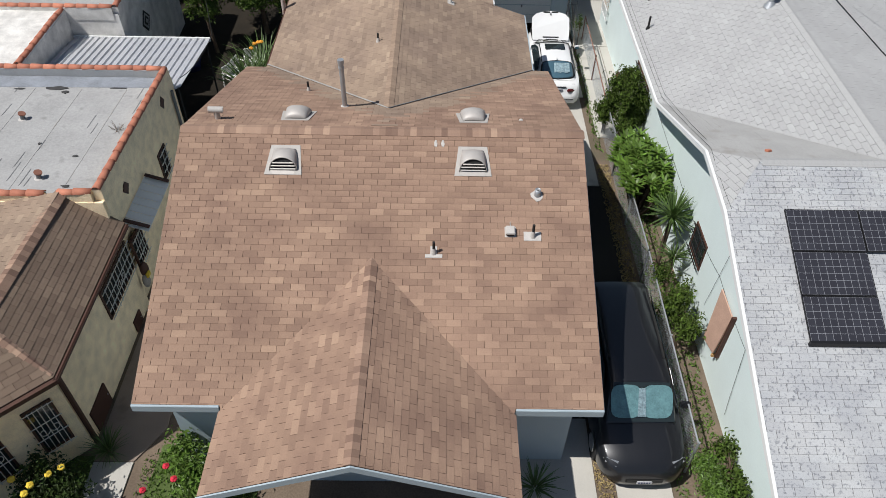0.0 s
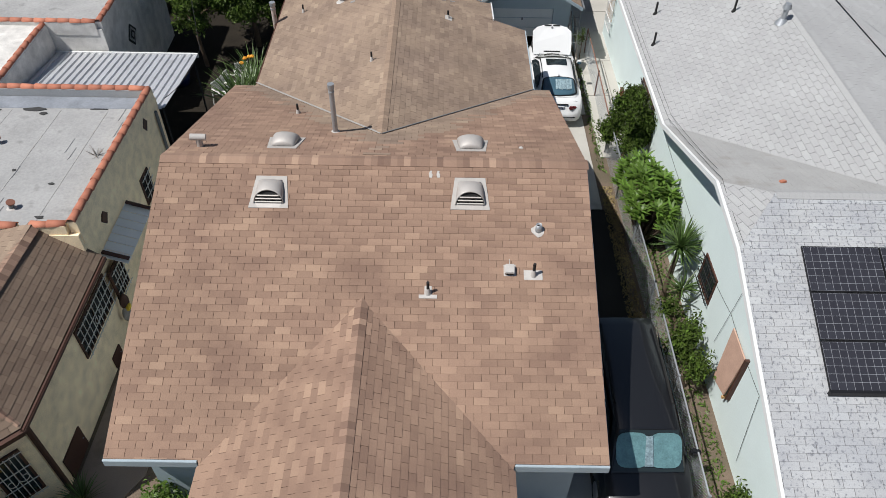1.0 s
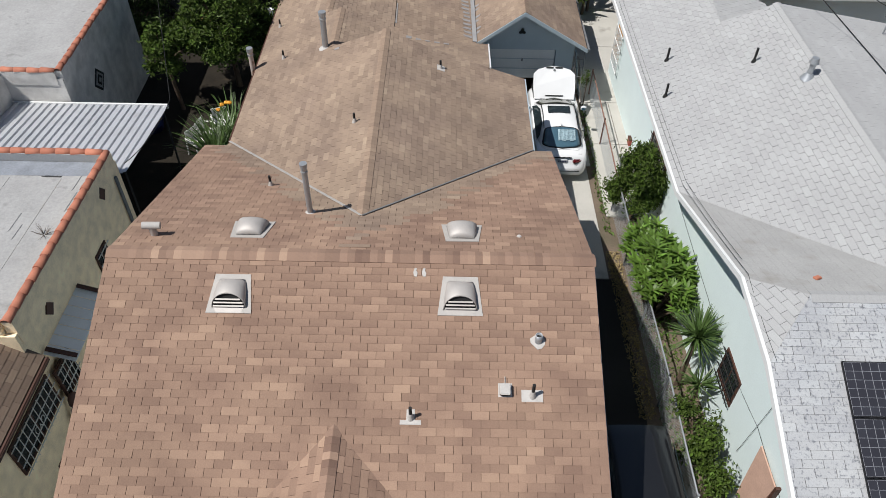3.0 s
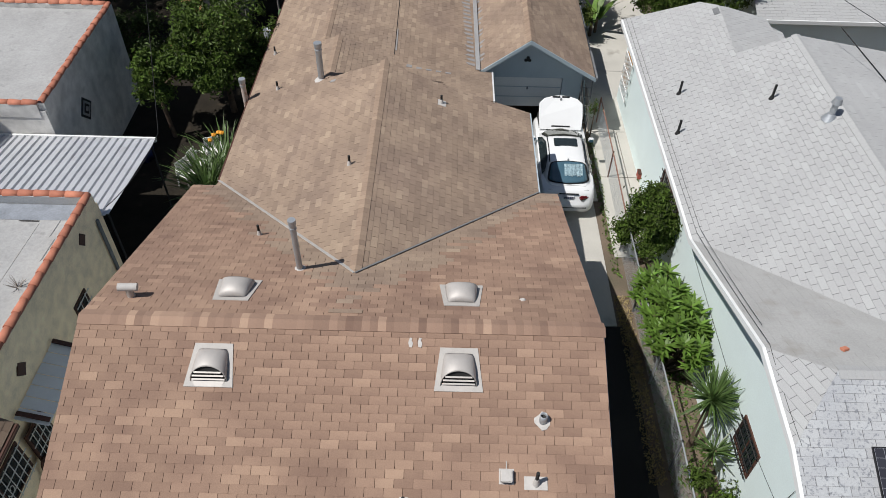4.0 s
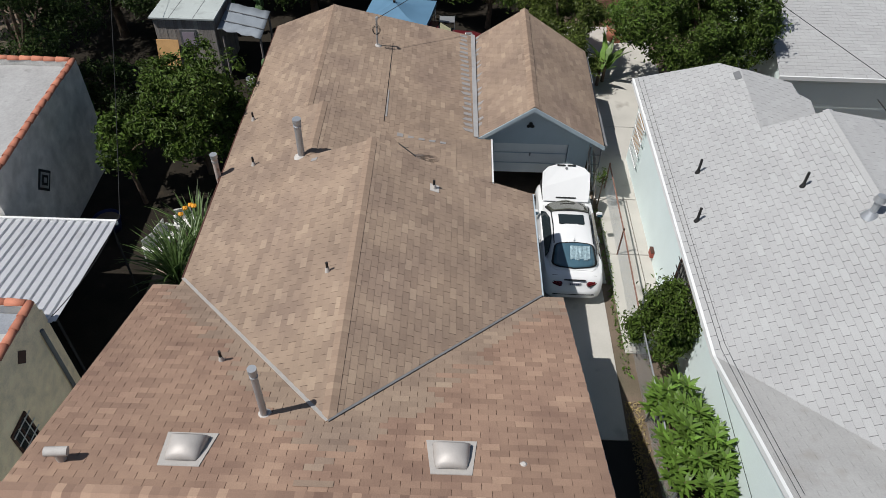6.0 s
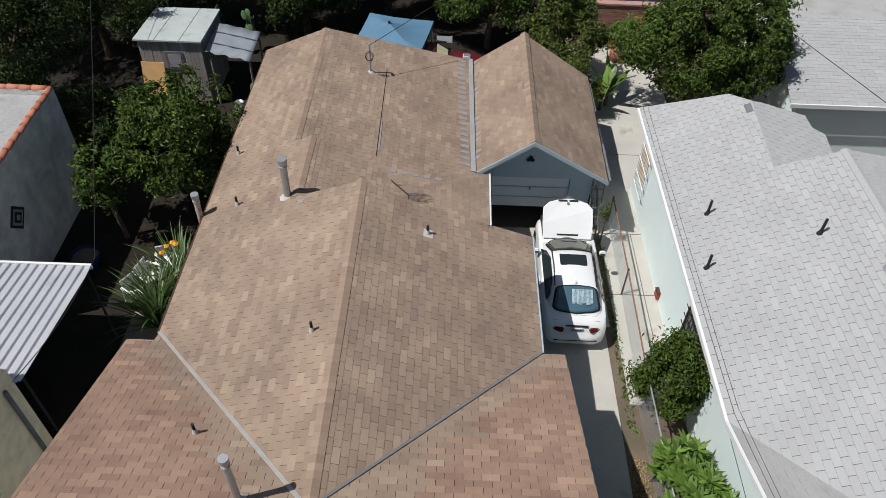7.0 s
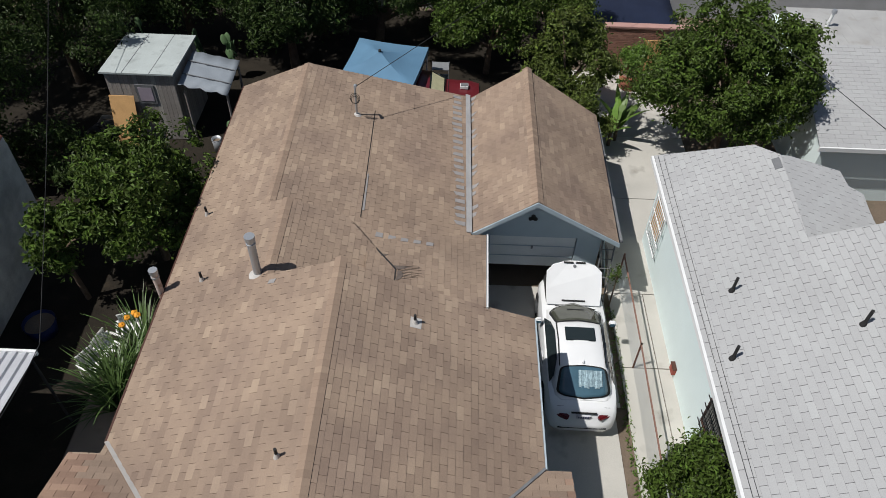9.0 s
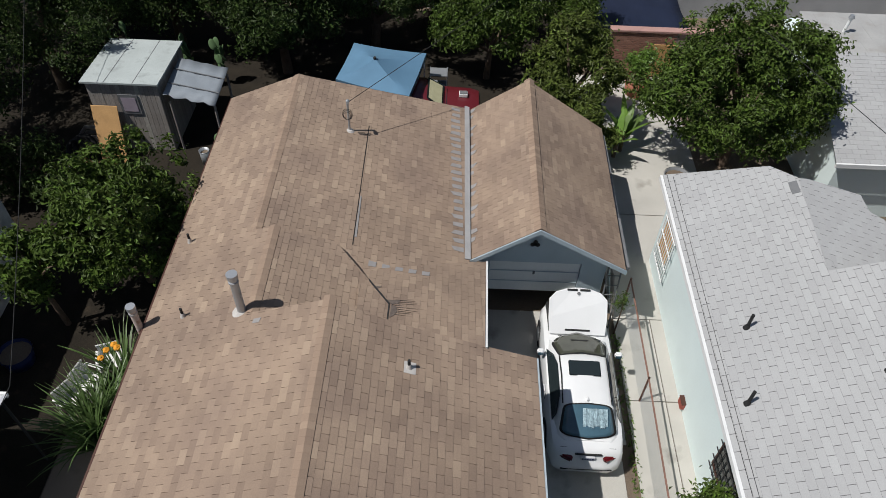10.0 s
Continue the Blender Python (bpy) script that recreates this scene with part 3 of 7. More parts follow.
caps(mint, (ridge_x, 11.9, 4.836), (ridge_x, gable_y, 4.836), 0.49, 0.17, M["grey_shingle"], width=0.12, lift=0.008, rise=0.010)
WX = 6.44
block("wall", [(WX, 3.8), (16, 3.8), (16, 11.72), (WX, 11.72)], 0, [MS.z(0, 3.8) - 0.1, MS.z(0, 3.8) - 0.1, 4.5, 4.5], M["stucco_mint"], mint, "smooth mint green stucco wall")
block("wall", [(WX, 11.72), (9.9, 11.72), (9.9, 16.5), (WX, 16.5)], 0, [4.5, 4.5, 2.85, 2.85], M["stucco_mint"], mint)
block("wall", [(WX, 16.5), (9.9, 16.5), (9.9, 23.0), (WX, 23.0)], 0, [2.9, 4.5, 4.5, 2.9], M["stucco_mint"], mint)
block("wall", [(9.9, 11.8), (16, 11.8), (16, 23.1), (9.9, 23.1)], 0, [4.5, 3.5, 3.5, 4.5], M["stucco_mint"], mint)
block("wall", [(WX, 23.0), (8.5, 23.0), (8.5, 26.1), (WX, 27.2)], 0, [2.9, 3.8, 3.8, 2.9], M["stucco_mint"], mint)
block("wall", [(WX, 27.2), (8.2, 26.3), (10.2, 25.9), (9.9, 23.1)], 0, [2.75, 3.3, 3.1, 2.6], M["stucco_mint"], mint)
# white rake boards and gutter along the west edge
edge = [(6.15, 3.4, MS.z(0, 3.4)), (6.03, jy0, MS.z(0, jy0)), (6.01, jy1, MN.z(0, jy1)), (6.12, mn_meet(6.13), 2.94), (6.15, 27.5, 2.94)]
for p, q in zip(edge, edge[1:]):
    bm = bmesh.new()
    prism(bm, [(p[0] - 0.05, p[1], p[2] + 0.015), (q[0] - 0.05, q[1], q[2] + 0.015), (q[0] + 0.015, q[1], q[2] + 0.015), (p[0] + 0.015, p[1], p[2] + 0.015)], (0, 0, -0.13))
    part("rake_board", bm, M["white_trim"], mint, "white painted roof edge board")

# ---- grey roofed building beyond it ----
rear = thing("outbuilding", "low rear building with pale grey shingle roof and mint walls", "building", 15, 31, 0)
RS = slope_y(29.1, 2.27, 33.4, 3.15)
roof_plane(rear, RS, [(11.45, 29.1), (22, 29.1), (22, 33.4), (11.9, 33.4)], "roof_slope", M["grey_shingle"], M["grey_deck"], 41, tab=0.4, course=0.17, gap=0.008, thick=0.009)
RT = slope_y(33.4, 3.15, 36.0, 3.05)
roof_plane(rear, RT, [(11.9, 33.4), (22, 33.4), (22, 36.0), (12.2, 36.0)], "roof_slope", M["grey_coat"], M["grey_deck"], 42, gap=0.004, tab=0.9, course=0.9, thick=0.003)
block("wall", [(11.75, 29.4), (21.5, 29.4), (21.5, 35.8), (11.75, 35.8)], 0, [2.2, 2.2, 2.9, 2.9], M["stucco_mint"], rear)
part("fascia", box(bmesh.new(), (11.43, 29.03, 2.14), (22, 29.09, 2.28)), M["white_trim"], rear)

vp = thing("vent_pipe", "white vent pipe on the flat grey roof", "vent pipe", 13.19, 34.68, RT.z(0, 34.68))
part("pipe", rod(bmesh.new(), (13.19, 34.68, RT.z(0, 34.68) - 0.05), (13.24, 34.68, RT.z(0, 34.68) + 0.5), 0.05, n=12), M["white_trim"], vp, smooth=True)
part("cap", rod(bmesh.new(), (13.24, 34.68, RT.z(0, 34.68) + 0.5), (13.24, 34.68, RT.z(0, 34.68) + 0.6), 0.10, 0.07, 12), M["galv"], vp, smooth=True)

# ---- cream stucco house with the hip roof ----
cream = thing("house", "cream stucco house with old brown hip roof and flat-roofed rear", "house", -9.5, 10, 0)
EL = slope_x(-7.70, 2.81, -8.97, 3.78)
h0, h1, h2 = Vector((-7.72, 7.05, 2.82)), Vector((-8.50, 6.31, 2.82)), Vector((-9.03, 7.62, 3.80))
nh = (h1 - h0).cross(h2 - h0)
ES = Slope(nh.dot(h0) / nh.z, -nh.x / nh.z, -nh.y / nh.z)
roof_plane(cream, EL, [(-7.71, 7.05), (-7.71, 11.5), (-8.90, 11.5), (-9.03, 7.62)], "roof_slope", M["old_shingle"], M["deck"], 51)
roof_plane(cream, ES, [(-7.71, 7.06), (-9.03, 7.64), (-11.9, 5.0), (-10.45, 4.45)], "roof_slope", M["old_shingle"], M["deck"], 52)
EW = slope_x(-9.05, 3.78, -13, 2.9)
roof_plane(cream, EW, [(-9.03, 7.62), (-8.90, 11.45), (-14, 11.45), (-14, 5.5), (-11.5, 5.3)], "roof_slope", M["shingle_tan"], M["deck"], 53)
caps(cream, (-9.01, 7.62, 3.81), (-8.91, 11.42, 3.78), 0.23, 0.76, M["cap"])
caps(cream, (-7.75, 7.09, 2.84), (-9.01, 7.62, 3.82), 0.5, 0.5, M["cap"])
CX = -7.85
block("wall", [(-14, 6.0), (-11.7, 5.9), (-10.5, 4.6), (CX, 7.17), (CX, 11.4), (-14, 11.4)], 0, [2.3, 2.75, 2.75, 2.75, 2.75, 2.3], M["stucco_cream"], cream, "stained cream stucco wall")
block("wall", [(-14, 11.4), (-7.98, 11.4), (-7.98, 17.1), (-14, 17.1)], 0, [3.52, 3.52, 3.35, 3.35], M["stucco_cream"], cream)
# gutter in dark brown
part("gutter", box(bmesh.new(), (-7.72, 6.98, 2.69), (-7.63, 11.5, 2.80), 0.02), M["brown_trim"], cream, "dark brown gutter")
strip(cream, "gutter", (-7.66, 7.02, 2.80), (-10.4, 4.40, 2.80), 0.09, 0.11, M["brown_trim"], (0, 0, 1), "dark brown gutter")
# flat roof, parapet walls and coping tiles
bm = bmesh.new()
prism(bm, [(-14, 11.6, 3.60), (-8.2, 11.6, 3.60), (-8.2, 16.9, 3.42), (-14, 16.9, 3.42)], (0, 0, -0.1))
part("flat_roof", bm, M["white_roof"], cream, "pale patched flat roofing")


def parapet(house, pts, width, mat, tile, seed, z0=3.2):
    """A low wall along a line of points (their z is its top), with a row of barrel tiles on it."""
    rnd = random.Random(seed)
    for p, q in zip(pts, pts[1:]):
        p, q = Vector(p), Vector(q)
        way = (q - p).normalized()
        w = way.cross(Vector((0, 0, 1))).normalized() * width / 2
        bm = bmesh.new()
        prism(bm, [p - w, p + w, q + w, q - w], (0, 0, z0 - p.z))
        wall = part("parapet", bm, mat, house, "stucco parapet wall")
        n = max(1, round((q - p).length / 0.36))
        step = (q - p).length / n
        verts, faces = [], []
        for s, r in ((-0.02, 0.105), (step + 0.02, 0.085)):
            for i in range(9):
                a = math.pi * i / 8
                verts.append((r * math.cos(a), s, r * math.sin(a) * 0.85))
            for i in range(9):
                a = math.pi * i / 8
                verts.append(((r - 0.02) * math.cos(a), s, (r - 0.02) * math.sin(a) * 0.85))
        for i in range(8):
            faces += [(i, i + 1, 18 + i + 1, 18 + i), (9 + i, 27 + i, 27 + i + 1, 9 + i + 1), (i, 9 + i, 9 + i + 1, i + 1), (18 + i, 18 + i + 1, 27 + i + 1, 27 + i)]
        me = mesh_of("coping_tile", verts, faces)
        me.materials.append(tile)
        me.shade_smooth()
        turn = Matrix((way.cross(Vector((0, 0, 1))), way, Vector((0, 0, 1)))).transposed().to_4x4()
        for i in range(n):
            ob = new("coping_tile", me)
            ob.parent = wall
            ob.matrix_basis = Matrix.Translation(p + way * (i * step)) @ turn @ pose(rnd.uniform(-0.006, 0.006), 0, rnd.uniform(0, 0.008), 0, rnd.uniform(-3, 3), rnd.uniform(-2, 2))


parapet(cream, [(-8.06, 11.5, 3.84), (-8.06, 17.0, 3.66)], 0.2, M["stucco_cream"], M["terracotta"], 1)
parapet(cream, [(-14, 17.0, 3.66), (-8.16, 17.0, 3.66)], 0.2, M["stucco_grey"], M["terracotta"], 2)
parapet(cream, [(-14, 11.5, 3.70), (-9.3, 11.5, 3.70)], 0.16, M["stucco_cream"], M["terracotta"], 3)
parapet(cream, [(-8.95, 11.5, 3.74), (-8.2, 11.5, 3.78)], 0.16, M["stucco_cream"], M["terracotta"], 4)

# ---- second stucco building ----
second = thing("building", "flat-roofed white stucco building with terracotta coping", "building", -13, 23.5, 0)
block("wall", [(-17, 20.65), (-10.62, 20.65), (-10.75, 26.45), (-17, 26.45)], 0, [3.4, 3.4, 3.4, 3.4], M["stucco_white"], second, "white stucco wall, grey in the shade")
bm = bmesh.new()
prism(bm, [(-17, 20.8, 3.46), (-10.8, 20.8, 3.46), (-10.9, 26.3, 3.46), (-17, 26.3, 3.46)], (0, 0, -0.08))
part("flat_roof", bm, M["white_roof"], second)
parapet(second, [(-10.70, 20.72, 3.62), (-10.82, 26.4, 3.62)], 0.18, M["stucco_white"], M["terracotta"], 5)
parapet(second, [(-17, 20.72, 3.62), (-10.78, 20.72, 3.62)], 0.18, M["stucco_white"], M["terracotta"], 6)
parapet(second, [(-17, 26.4, 3.62), (-10.92, 26.4, 3.62)], 0.18, M["stucco_white"], M["terracotta"], 7)
block("wall", [(-17, 17.2), (-12.3, 17.2), (-12.3, 20.7), (-17, 20.7)], 0, [3.5, 3.5, 3.5, 3.5], M["stucco_white"], second)
parapet(second, [(-12.4, 17.3, 3.55), (-12.4, 20.6, 3.55)], 0.18, M["stucco_white"], M["terracotta"], 8)

# ---- corrugated canopy ----
canopy = thing("patio_cover", "corrugated pale metal patio cover between two stucco buildings", "canopy", -10, 18.8, 0)
verts, faces = [], []
n = 0
x = -12.28
prof = []
while x < -7.84:
    prof += [(x, 0.0), (x + 0.095, 0.0), (x + 0.115, 0.05), (x + 0.195, 0.05)]
    x += 0.215
for (y, z) in ((17.05, 2.98), (20.57, 2.60)):
    verts += [(px, y, z + pz) for px, pz in prof]
k = len(prof)
for i in range(k - 1):
    faces.append((i, i + 1, k + i + 1, k + i))
me = mesh_of("metal_sheet", verts, faces)
me.materials.append(M["corrugated"])
sheet = part("metal_sheet", me, None, canopy)
mod = sheet.modifiers.new("thickness", "SOLIDIFY")
mod.thickness = 0.006
part("edge_beam", box(bmesh.new(), (-12.3, 20.56, 2.52), (-7.82, 20.62, 2.66)), M["white_trim"], canopy)
for y, z in ((17.3, 2.94), (20.5, 2.58)):
    part("post", rod(bmesh.new(), (-7.95, y, 0), (-7.95, y, z), 0.03), M["dark"], canopy)

# ---- things on the roofs ----
def place(ob, m):
    ob.matrix_basis = m
    return ob


def barrel_vent():
    """A half-barrel attic vent on a flat flange; its y axis runs up the slope."""
    v = thing("roof_vent", "grey metal half-barrel attic vent on a shingle roof", "roof vent", group="attic vents on the main roof")
    bm = bmesh.new()
    prism(bm, [(-0.41, -0.37, 0.022), (0.41, -0.37, 0.022), (0.32, 0.38, 0.020), (-0.32, 0.38, 0.020)], (0, 0, -0.016))
    part("flange", bm, M["flange"], v, "pale painted metal flange")
    verts, faces = [], []
    n = 14
    for y, w, h, back in ((-0.28, 0.30, 0.22, 0.20), (-0.25, 0.29, 0.225, 0.20), (0.02, 0.27, 0.195, 0.08), (0.20, 0.245, 0.115, 0.03), (0.27, 0.225, 0.012, 0.0)):
        for i in range(n + 1):
            a = math.pi * i / n
            verts.append((w * math.cos(a), y + back * math.sin(a), 0.02 + h * math.sin(a) ** 0.8))
    for j in range(4):
        for i in range(n):
            k = j * (n + 1) + i
            faces.append((k, k + 1, k + n + 2, k + n + 1))
    hood = part("hood", mesh_of("hood", verts, faces), M["vent_metal"], v, smooth=True)
    sm = hood.modifiers.new("thickness", "SOLIDIFY")
    sm.thickness = 0.012
    bm = bmesh.new()
    prism(bm, [(0.285 * math.cos(math.pi * i / 12), -0.25 + 0.19 * math.sin(math.pi * i / 12), 0.016 + 0.205 * math.sin(math.pi * i / 12)) for i in range(13)], (0, 0.01, -0.01))
    part("opening", bm, M["dark"], v, "dark opening behind the louvres")
    for f, w in ((0.12, 0.275), (0.36, 0.262), (0.60, 0.225)):
        part("slat", box(bmesh.new(), (-w, -0.29 + 0.19 * f, 0.03 + 0.215 * f), (w, -0.262 + 0.19 * f, 0.044 + 0.215 * f)), M["vent_metal"], v)
    bm = bmesh.new()
    prism(bm, [(-0.22, -0.36, 0.022), (0.22, -0.36, 0.022), (0.27, -0.27, 0.03), (-0.27, -0.27, 0.03)], (0, 0, -0.012))
    part("lip", bm, M["vent_metal"], v)
    return v


vent = place(barrel_vent(), FRONT.seat(-3.615, 11.53))
copy_thing(vent, FRONT.seat(0.555, 11.555))
copy_thing(vent, BACK.seat(-3.58, 13.23))
copy_thing(vent, BACK.seat(0.60, 13.24))


def flue(name, label, x, y, z0, z1, r, mat, cap=True, base=0.16, lean=0.0):
    v = thing(name, label, "vent pipe", x, y, z0)
    part("pipe", rod(bmesh.new(), (x, y, z0 - 0.15), (x + lean, y, z1), r, n=14), mat, v, smooth=True)
    if base:
        bm = bmesh.new()
        rod(bm, (x, y, z0 - 0.05), (x, y, z0 + 0.035), base, base * 0.5, 12)
        part("base_seal", bm, M["sealant"], v, "smeared pale sealant", smooth=True)
    if cap:
        bm = bmesh.new()
        rod(bm, (x + lean, y, z1 - 0.04), (x + lean, y, z1 + 0.07), r * 1.25, r * 1.3, 14)
        part("cap", bm, M["galv"], v, "light metal rain cap", smooth=True)
        part("collar", rod(bmesh.new(), (x + lean, y, z1 - 0.16), (x + lean, y, z1 - 0.12), r * 1.18, n=14), M["galv"], v)
    return v


flue("vent_pipe", "tall grey metal flue pipe beside the roof valley", -2.56, 14.08, BACK.z(0, 14.08), 5.70, 0.06, M["galv"])
flue("vent_pipe", "thick grey metal flue pipe on the rear roof", -3.28, 21.95, AL.z(-3.28, 0), 4.86, 0.085, M["galv"], base=0.2)
flue("vent_pipe", "rusty white vent pipe at the roof edge", -5.56, 22.05, 2.1, 3.62, 0.075, material("rusty_white_pipe", (0.50, 0.42, 0.37), 0.7, 0.15, 4, stain=(0.25, 0.13, 0.08), stain_scale=5), base=0)


def stub(x, y, slope, label, height=0.27, r=0.028, plate=None, dark=True, boot="sealant"):
    z = slope.z(x, y)
    v = thing("vent_stub", label, "vent pipe", x, y, z, group="small plumbing vents")
    part("pipe", rod(bmesh.new(), (x, y, z - 0.05), (x, y, z + height), r, n=10), M["black"] if dark else M["galv"], v, smooth=True)
    bm = bmesh.new()
    rod(bm, (x, y, z - 0.02), (x, y, z + height * (0.45 if boot == "sealant" else 0.2)), r * 2.3, r * 1.15, 10)
    part("boot", bm, M[boot], v, "sealed boot", smooth=True)
    if plate:
        bm = bmesh.new()
        for px0, px1, py0, py1 in plate:
            prism(bm, [slope.at(x + px0, y + py0, 0.016), slope.at(x + px1, y + py0, 0.016), slope.at(x + px1, y + py1, 0.016), slope.at(x + px0, y + py1, 0.016)], (0, 0, -0.012))
        part("plate", bm, M["sealant"], v, "pale flashing plate")
    return v


stub(-0.28, 9.50, FRONT, "black vent stub on a pale tee-shaped flashing", 0.32, 0.03, [(-0.18, 0.18, -0.10, -0.03), (-0.07, 0.07, -0.03, 0.14)])
stub(1.81, 9.88, FRONT, "black vent stub on a pale square flashing", 0.34, 0.03, [(-0.19, 0.18, -0.09, 0.10)])
stub(-3.71, 15.50, BACK, "small dark vent stub on the brown roof", 0.28)
stub(-1.98, 17.56, AL, "small dark vent stub near the rear ridge", 0.26)
stub(-4.60, 22.12, AL, "small dark vent stub near the roof edge", 0.26)
stub(-5.10, 24.35, AL, "small dark vent stub near the roof edge", 0.26)
stub(0.09, 20.70, AR, "dark vent stub on a grey square flashing", 0.24, 0.03, [(-0.10, 0.12, -0.13, 0.12)])
stub(6.564, 20.727, MW, "black vent stub on the pale grey roof", 0.42, 0.034, boot="black")
stub(6.916, 22.415, MW, "black vent stub on the pale grey roof", 0.42, 0.034, boot="black")
stub(8.80, 20.86, MW, "black vent stub on the pale grey roof", 0.42, 0.034, boot="black")
z = MW.z(9.66, 0)
cowl = thing("roof_vent", "galvanised turbine-type cowl on the pale grey roof", "roof vent", 9.66, 19.42, z)
part("base", rod(bmesh.new(), (9.66, 19.42, z - 0.05), (9.66, 19.42, z + 0.12), 0.2, 0.1, 12), M["galv"], cowl, smooth=True)
part("pipe", rod(bmesh.new(), (9.66, 19.42, z + 0.1), (9.66, 19.42, z + 0.42), 0.075, n=12), M["galv"], cowl, smooth=True)
part("cap", rod(bmesh.new(), (9.66, 19.42, z + 0.42), (9.66, 19.42, z + 0.56), 0.13, 0.09, 12), M["galv"], cowl, smooth=True)

# open collar, square vent, elbow vent, small cap
z = FRONT.z(0, 10.80)
col = thing("vent_stub", "short open grey vent collar in white sealant", "vent pipe", 1.95, 10.80, z, group="small plumbing vents")
bm = bmesh.new()
rod(bm, (1.95, 10.80, z - 0.05), (1.95, 10.80, z + 0.17), 0.075, 0.06, 14, caps=False)
o = part("pipe", bm, M["galv"], col, smooth=True)
o.modifiers.new("thickness", "SOLIDIFY").thickness = 0.008
part("inside", rod(bmesh.new(), (1.95, 10.80, z - 0.04), (1.95, 10.80, z + 0.10), 0.055, n=12), M["dark"], col)
bm = bmesh.new()
rnd = random.Random(3)
prism(bm, [FRONT.at(1.95 + 0.13 * rnd.uniform(0.75, 1.2) * math.cos(a * 0.571), 10.80 + 0.13 * rnd.uniform(0.75, 1.2) * math.sin(a * 0.571), 0.016) for a in range(11)], (0, 0, -0.012))
part("base_seal", bm, M["sealant"], col)

sq = thing("roof_vent", "small square pale metal vent with a dark side", "roof vent", 1.34, 9.95, FRONT.z(0, 9.95))
m4 = FRONT.seat(1.34, 9.97)
part("flange", box(bmesh.new(), (-0.12, -0.12, 0.002), (0.12, 0.12, 0.014), turn=m4), M["sealant"], sq)
part("hood", box(bmesh.new(), (-0.10, -0.10, 0.014), (0.09, 0.10, 0.13), 0.015, turn=m4), M["sealant"], sq)
part("opening", box(bmesh.new(), (-0.07, -0.106, 0.03), (0.07, -0.101, 0.10), turn=m4), M["dark"], sq)
part("rod", rod(bmesh.new(), m4 @ Vector((0.0, 0.10, 0.02)), m4 @ Vector((0.0, 0.24, 0.02)), 0.008, n=6), M["sealant"], sq)

z = BACK.z(0, 12.93)
elbow = thing("vent_pipe", "grey metal elbow vent near the gable end", "vent pipe", -5.38, 12.93, z)
part("pipe", rod(bmesh.new(), (-5.38, 12.93, z - 0.05), (-5.38, 12.93, z + 0.22), 0.07, n=12), M["vent_metal"], elbow, smooth=True)
part("hood", rod(bmesh.new(), (-5.55, 12.91, z + 0.27), (-5.22, 12.95, z + 0.24), 0.075, n=12), M["sealant"], elbow, smooth=True)

z = BACK.z(0, 13.14)
dot = thing("roof_plug", "small pale sealed roof plug", "roof fitting", 1.73, 13.14, z)
bm = bmesh.new()
rod(bm, (1.73, 13.14, z - 0.02), (1.73, 13.14, z + 0.035), 0.075, 0.03, 10)
part("seal", bm, M["sealant"], dot, smooth=True)


def daub(x, y, slope, pts, mat, label, name="sealant_patch", lift=0.017):
    """A thin patch of coating on a slope."""
    ob = thing(name, label, "roof patch", x, y, slope.z(x, y))
    bm = bmesh.new()
    prism(bm, [slope.at(x + px, y + py, lift) for px, py in pts], (0, 0, -0.01))
    part("coat", bm, mat, ob)


for dx in (0.0, 0.16):
    daub(-0.28 + dx, 11.98, FRONT, [(-0.02, -0.07), (0.03, -0.08), (0.045, -0.01), (0.02, 0.03), (0.03, 0.07), (-0.01, 0.08), (-0.035, 0.0)], M["sealant"], "smear of white sealant on brown shingles")
daub(-2.39, 8.0, FRONT, [(-0.09, -0.06), (0.10, -0.05), (0.10, 0.07), (-0.08, 0.06)], M["patch"], "small blue-grey patch on brown shingles", lift=0.03)
daub(-1.46, 12.60, BACK, [(-0.30, -0.05), (0.30, -0.05), (0.30, 0.07), (-0.30, 0.07)], M["shingle_tan"], "strip of paler replaced shingle")
daub(-2.86, 21.62, AL, [(-0.12, -0.05), (0.02, -0.06), (0.05, 0.05), (-0.10, 0.05)], M["patch"], "grey patch beside the flue pipe")
daub(-1.42, 26.4, CR, [(-0.022, -2.0), (-0.005, -2.0), (-0.06, 2.3), (-0.078, 2.3)], M["black"], "long dark split seam on the rear roof")
daub(-1.40, 25.4, CR, [(-0.02, -0.75), (0.03, -0.75), (0.0, 0.6), (-0.03, 0.6)], M["patch"], "grey sealed length of the seam", lift=0.02)
daub(8.60, 25.85, MW, [(-0.08, -0.18), (0.08, -0.18), (0.09, 0.2), (-0.07, 0.2)], M["flash_dark"], "dark square flashing at the roof corner")
for k in range(5):
    daub(-0.95 + k * 0.30, 23.95 - 0.02 * k, CR if k < 2 else ER, [(-0.09, -0.08), (0.08, -0.07), (0.09, 0.07), (-0.08, 0.08)], M["patch"], "square grey patch on the rear roof")
tar = material("tar_smear", (0.13, 0.105, 0.09), 0.9, 0.4, 8.0, 0.3, 30)
daub(-0.36, 22.66, ER, [(-0.16, 0.05), (0.02, 0.07), (0.13, 0.10), (0.10, -0.02), (0.03, -0.06), (-0.03, -0.10)], tar, "dark tarry smear where two roofs meet")
daub(-0.36, 22.32, ER, [(-0.04, 0.22), (0.05, 0.20), (0.09, 0.05), (0.04, -0.12), (-0.05, -0.20)], tar, "dark tarry smear where two roofs meet")
rnd = random.Random(5)
for k in range(9):
    y0, ln = 22.74 - 0.062 * k, rnd.uniform(0.22, 0.5)
    daub(-0.32, y0, ER, [(0, -0.010), (ln, 0.01 + rnd.uniform(-0.03, 0.03)), (0, 0.010)], tar, "thin brushed streak of roof tar", lift=0.019)
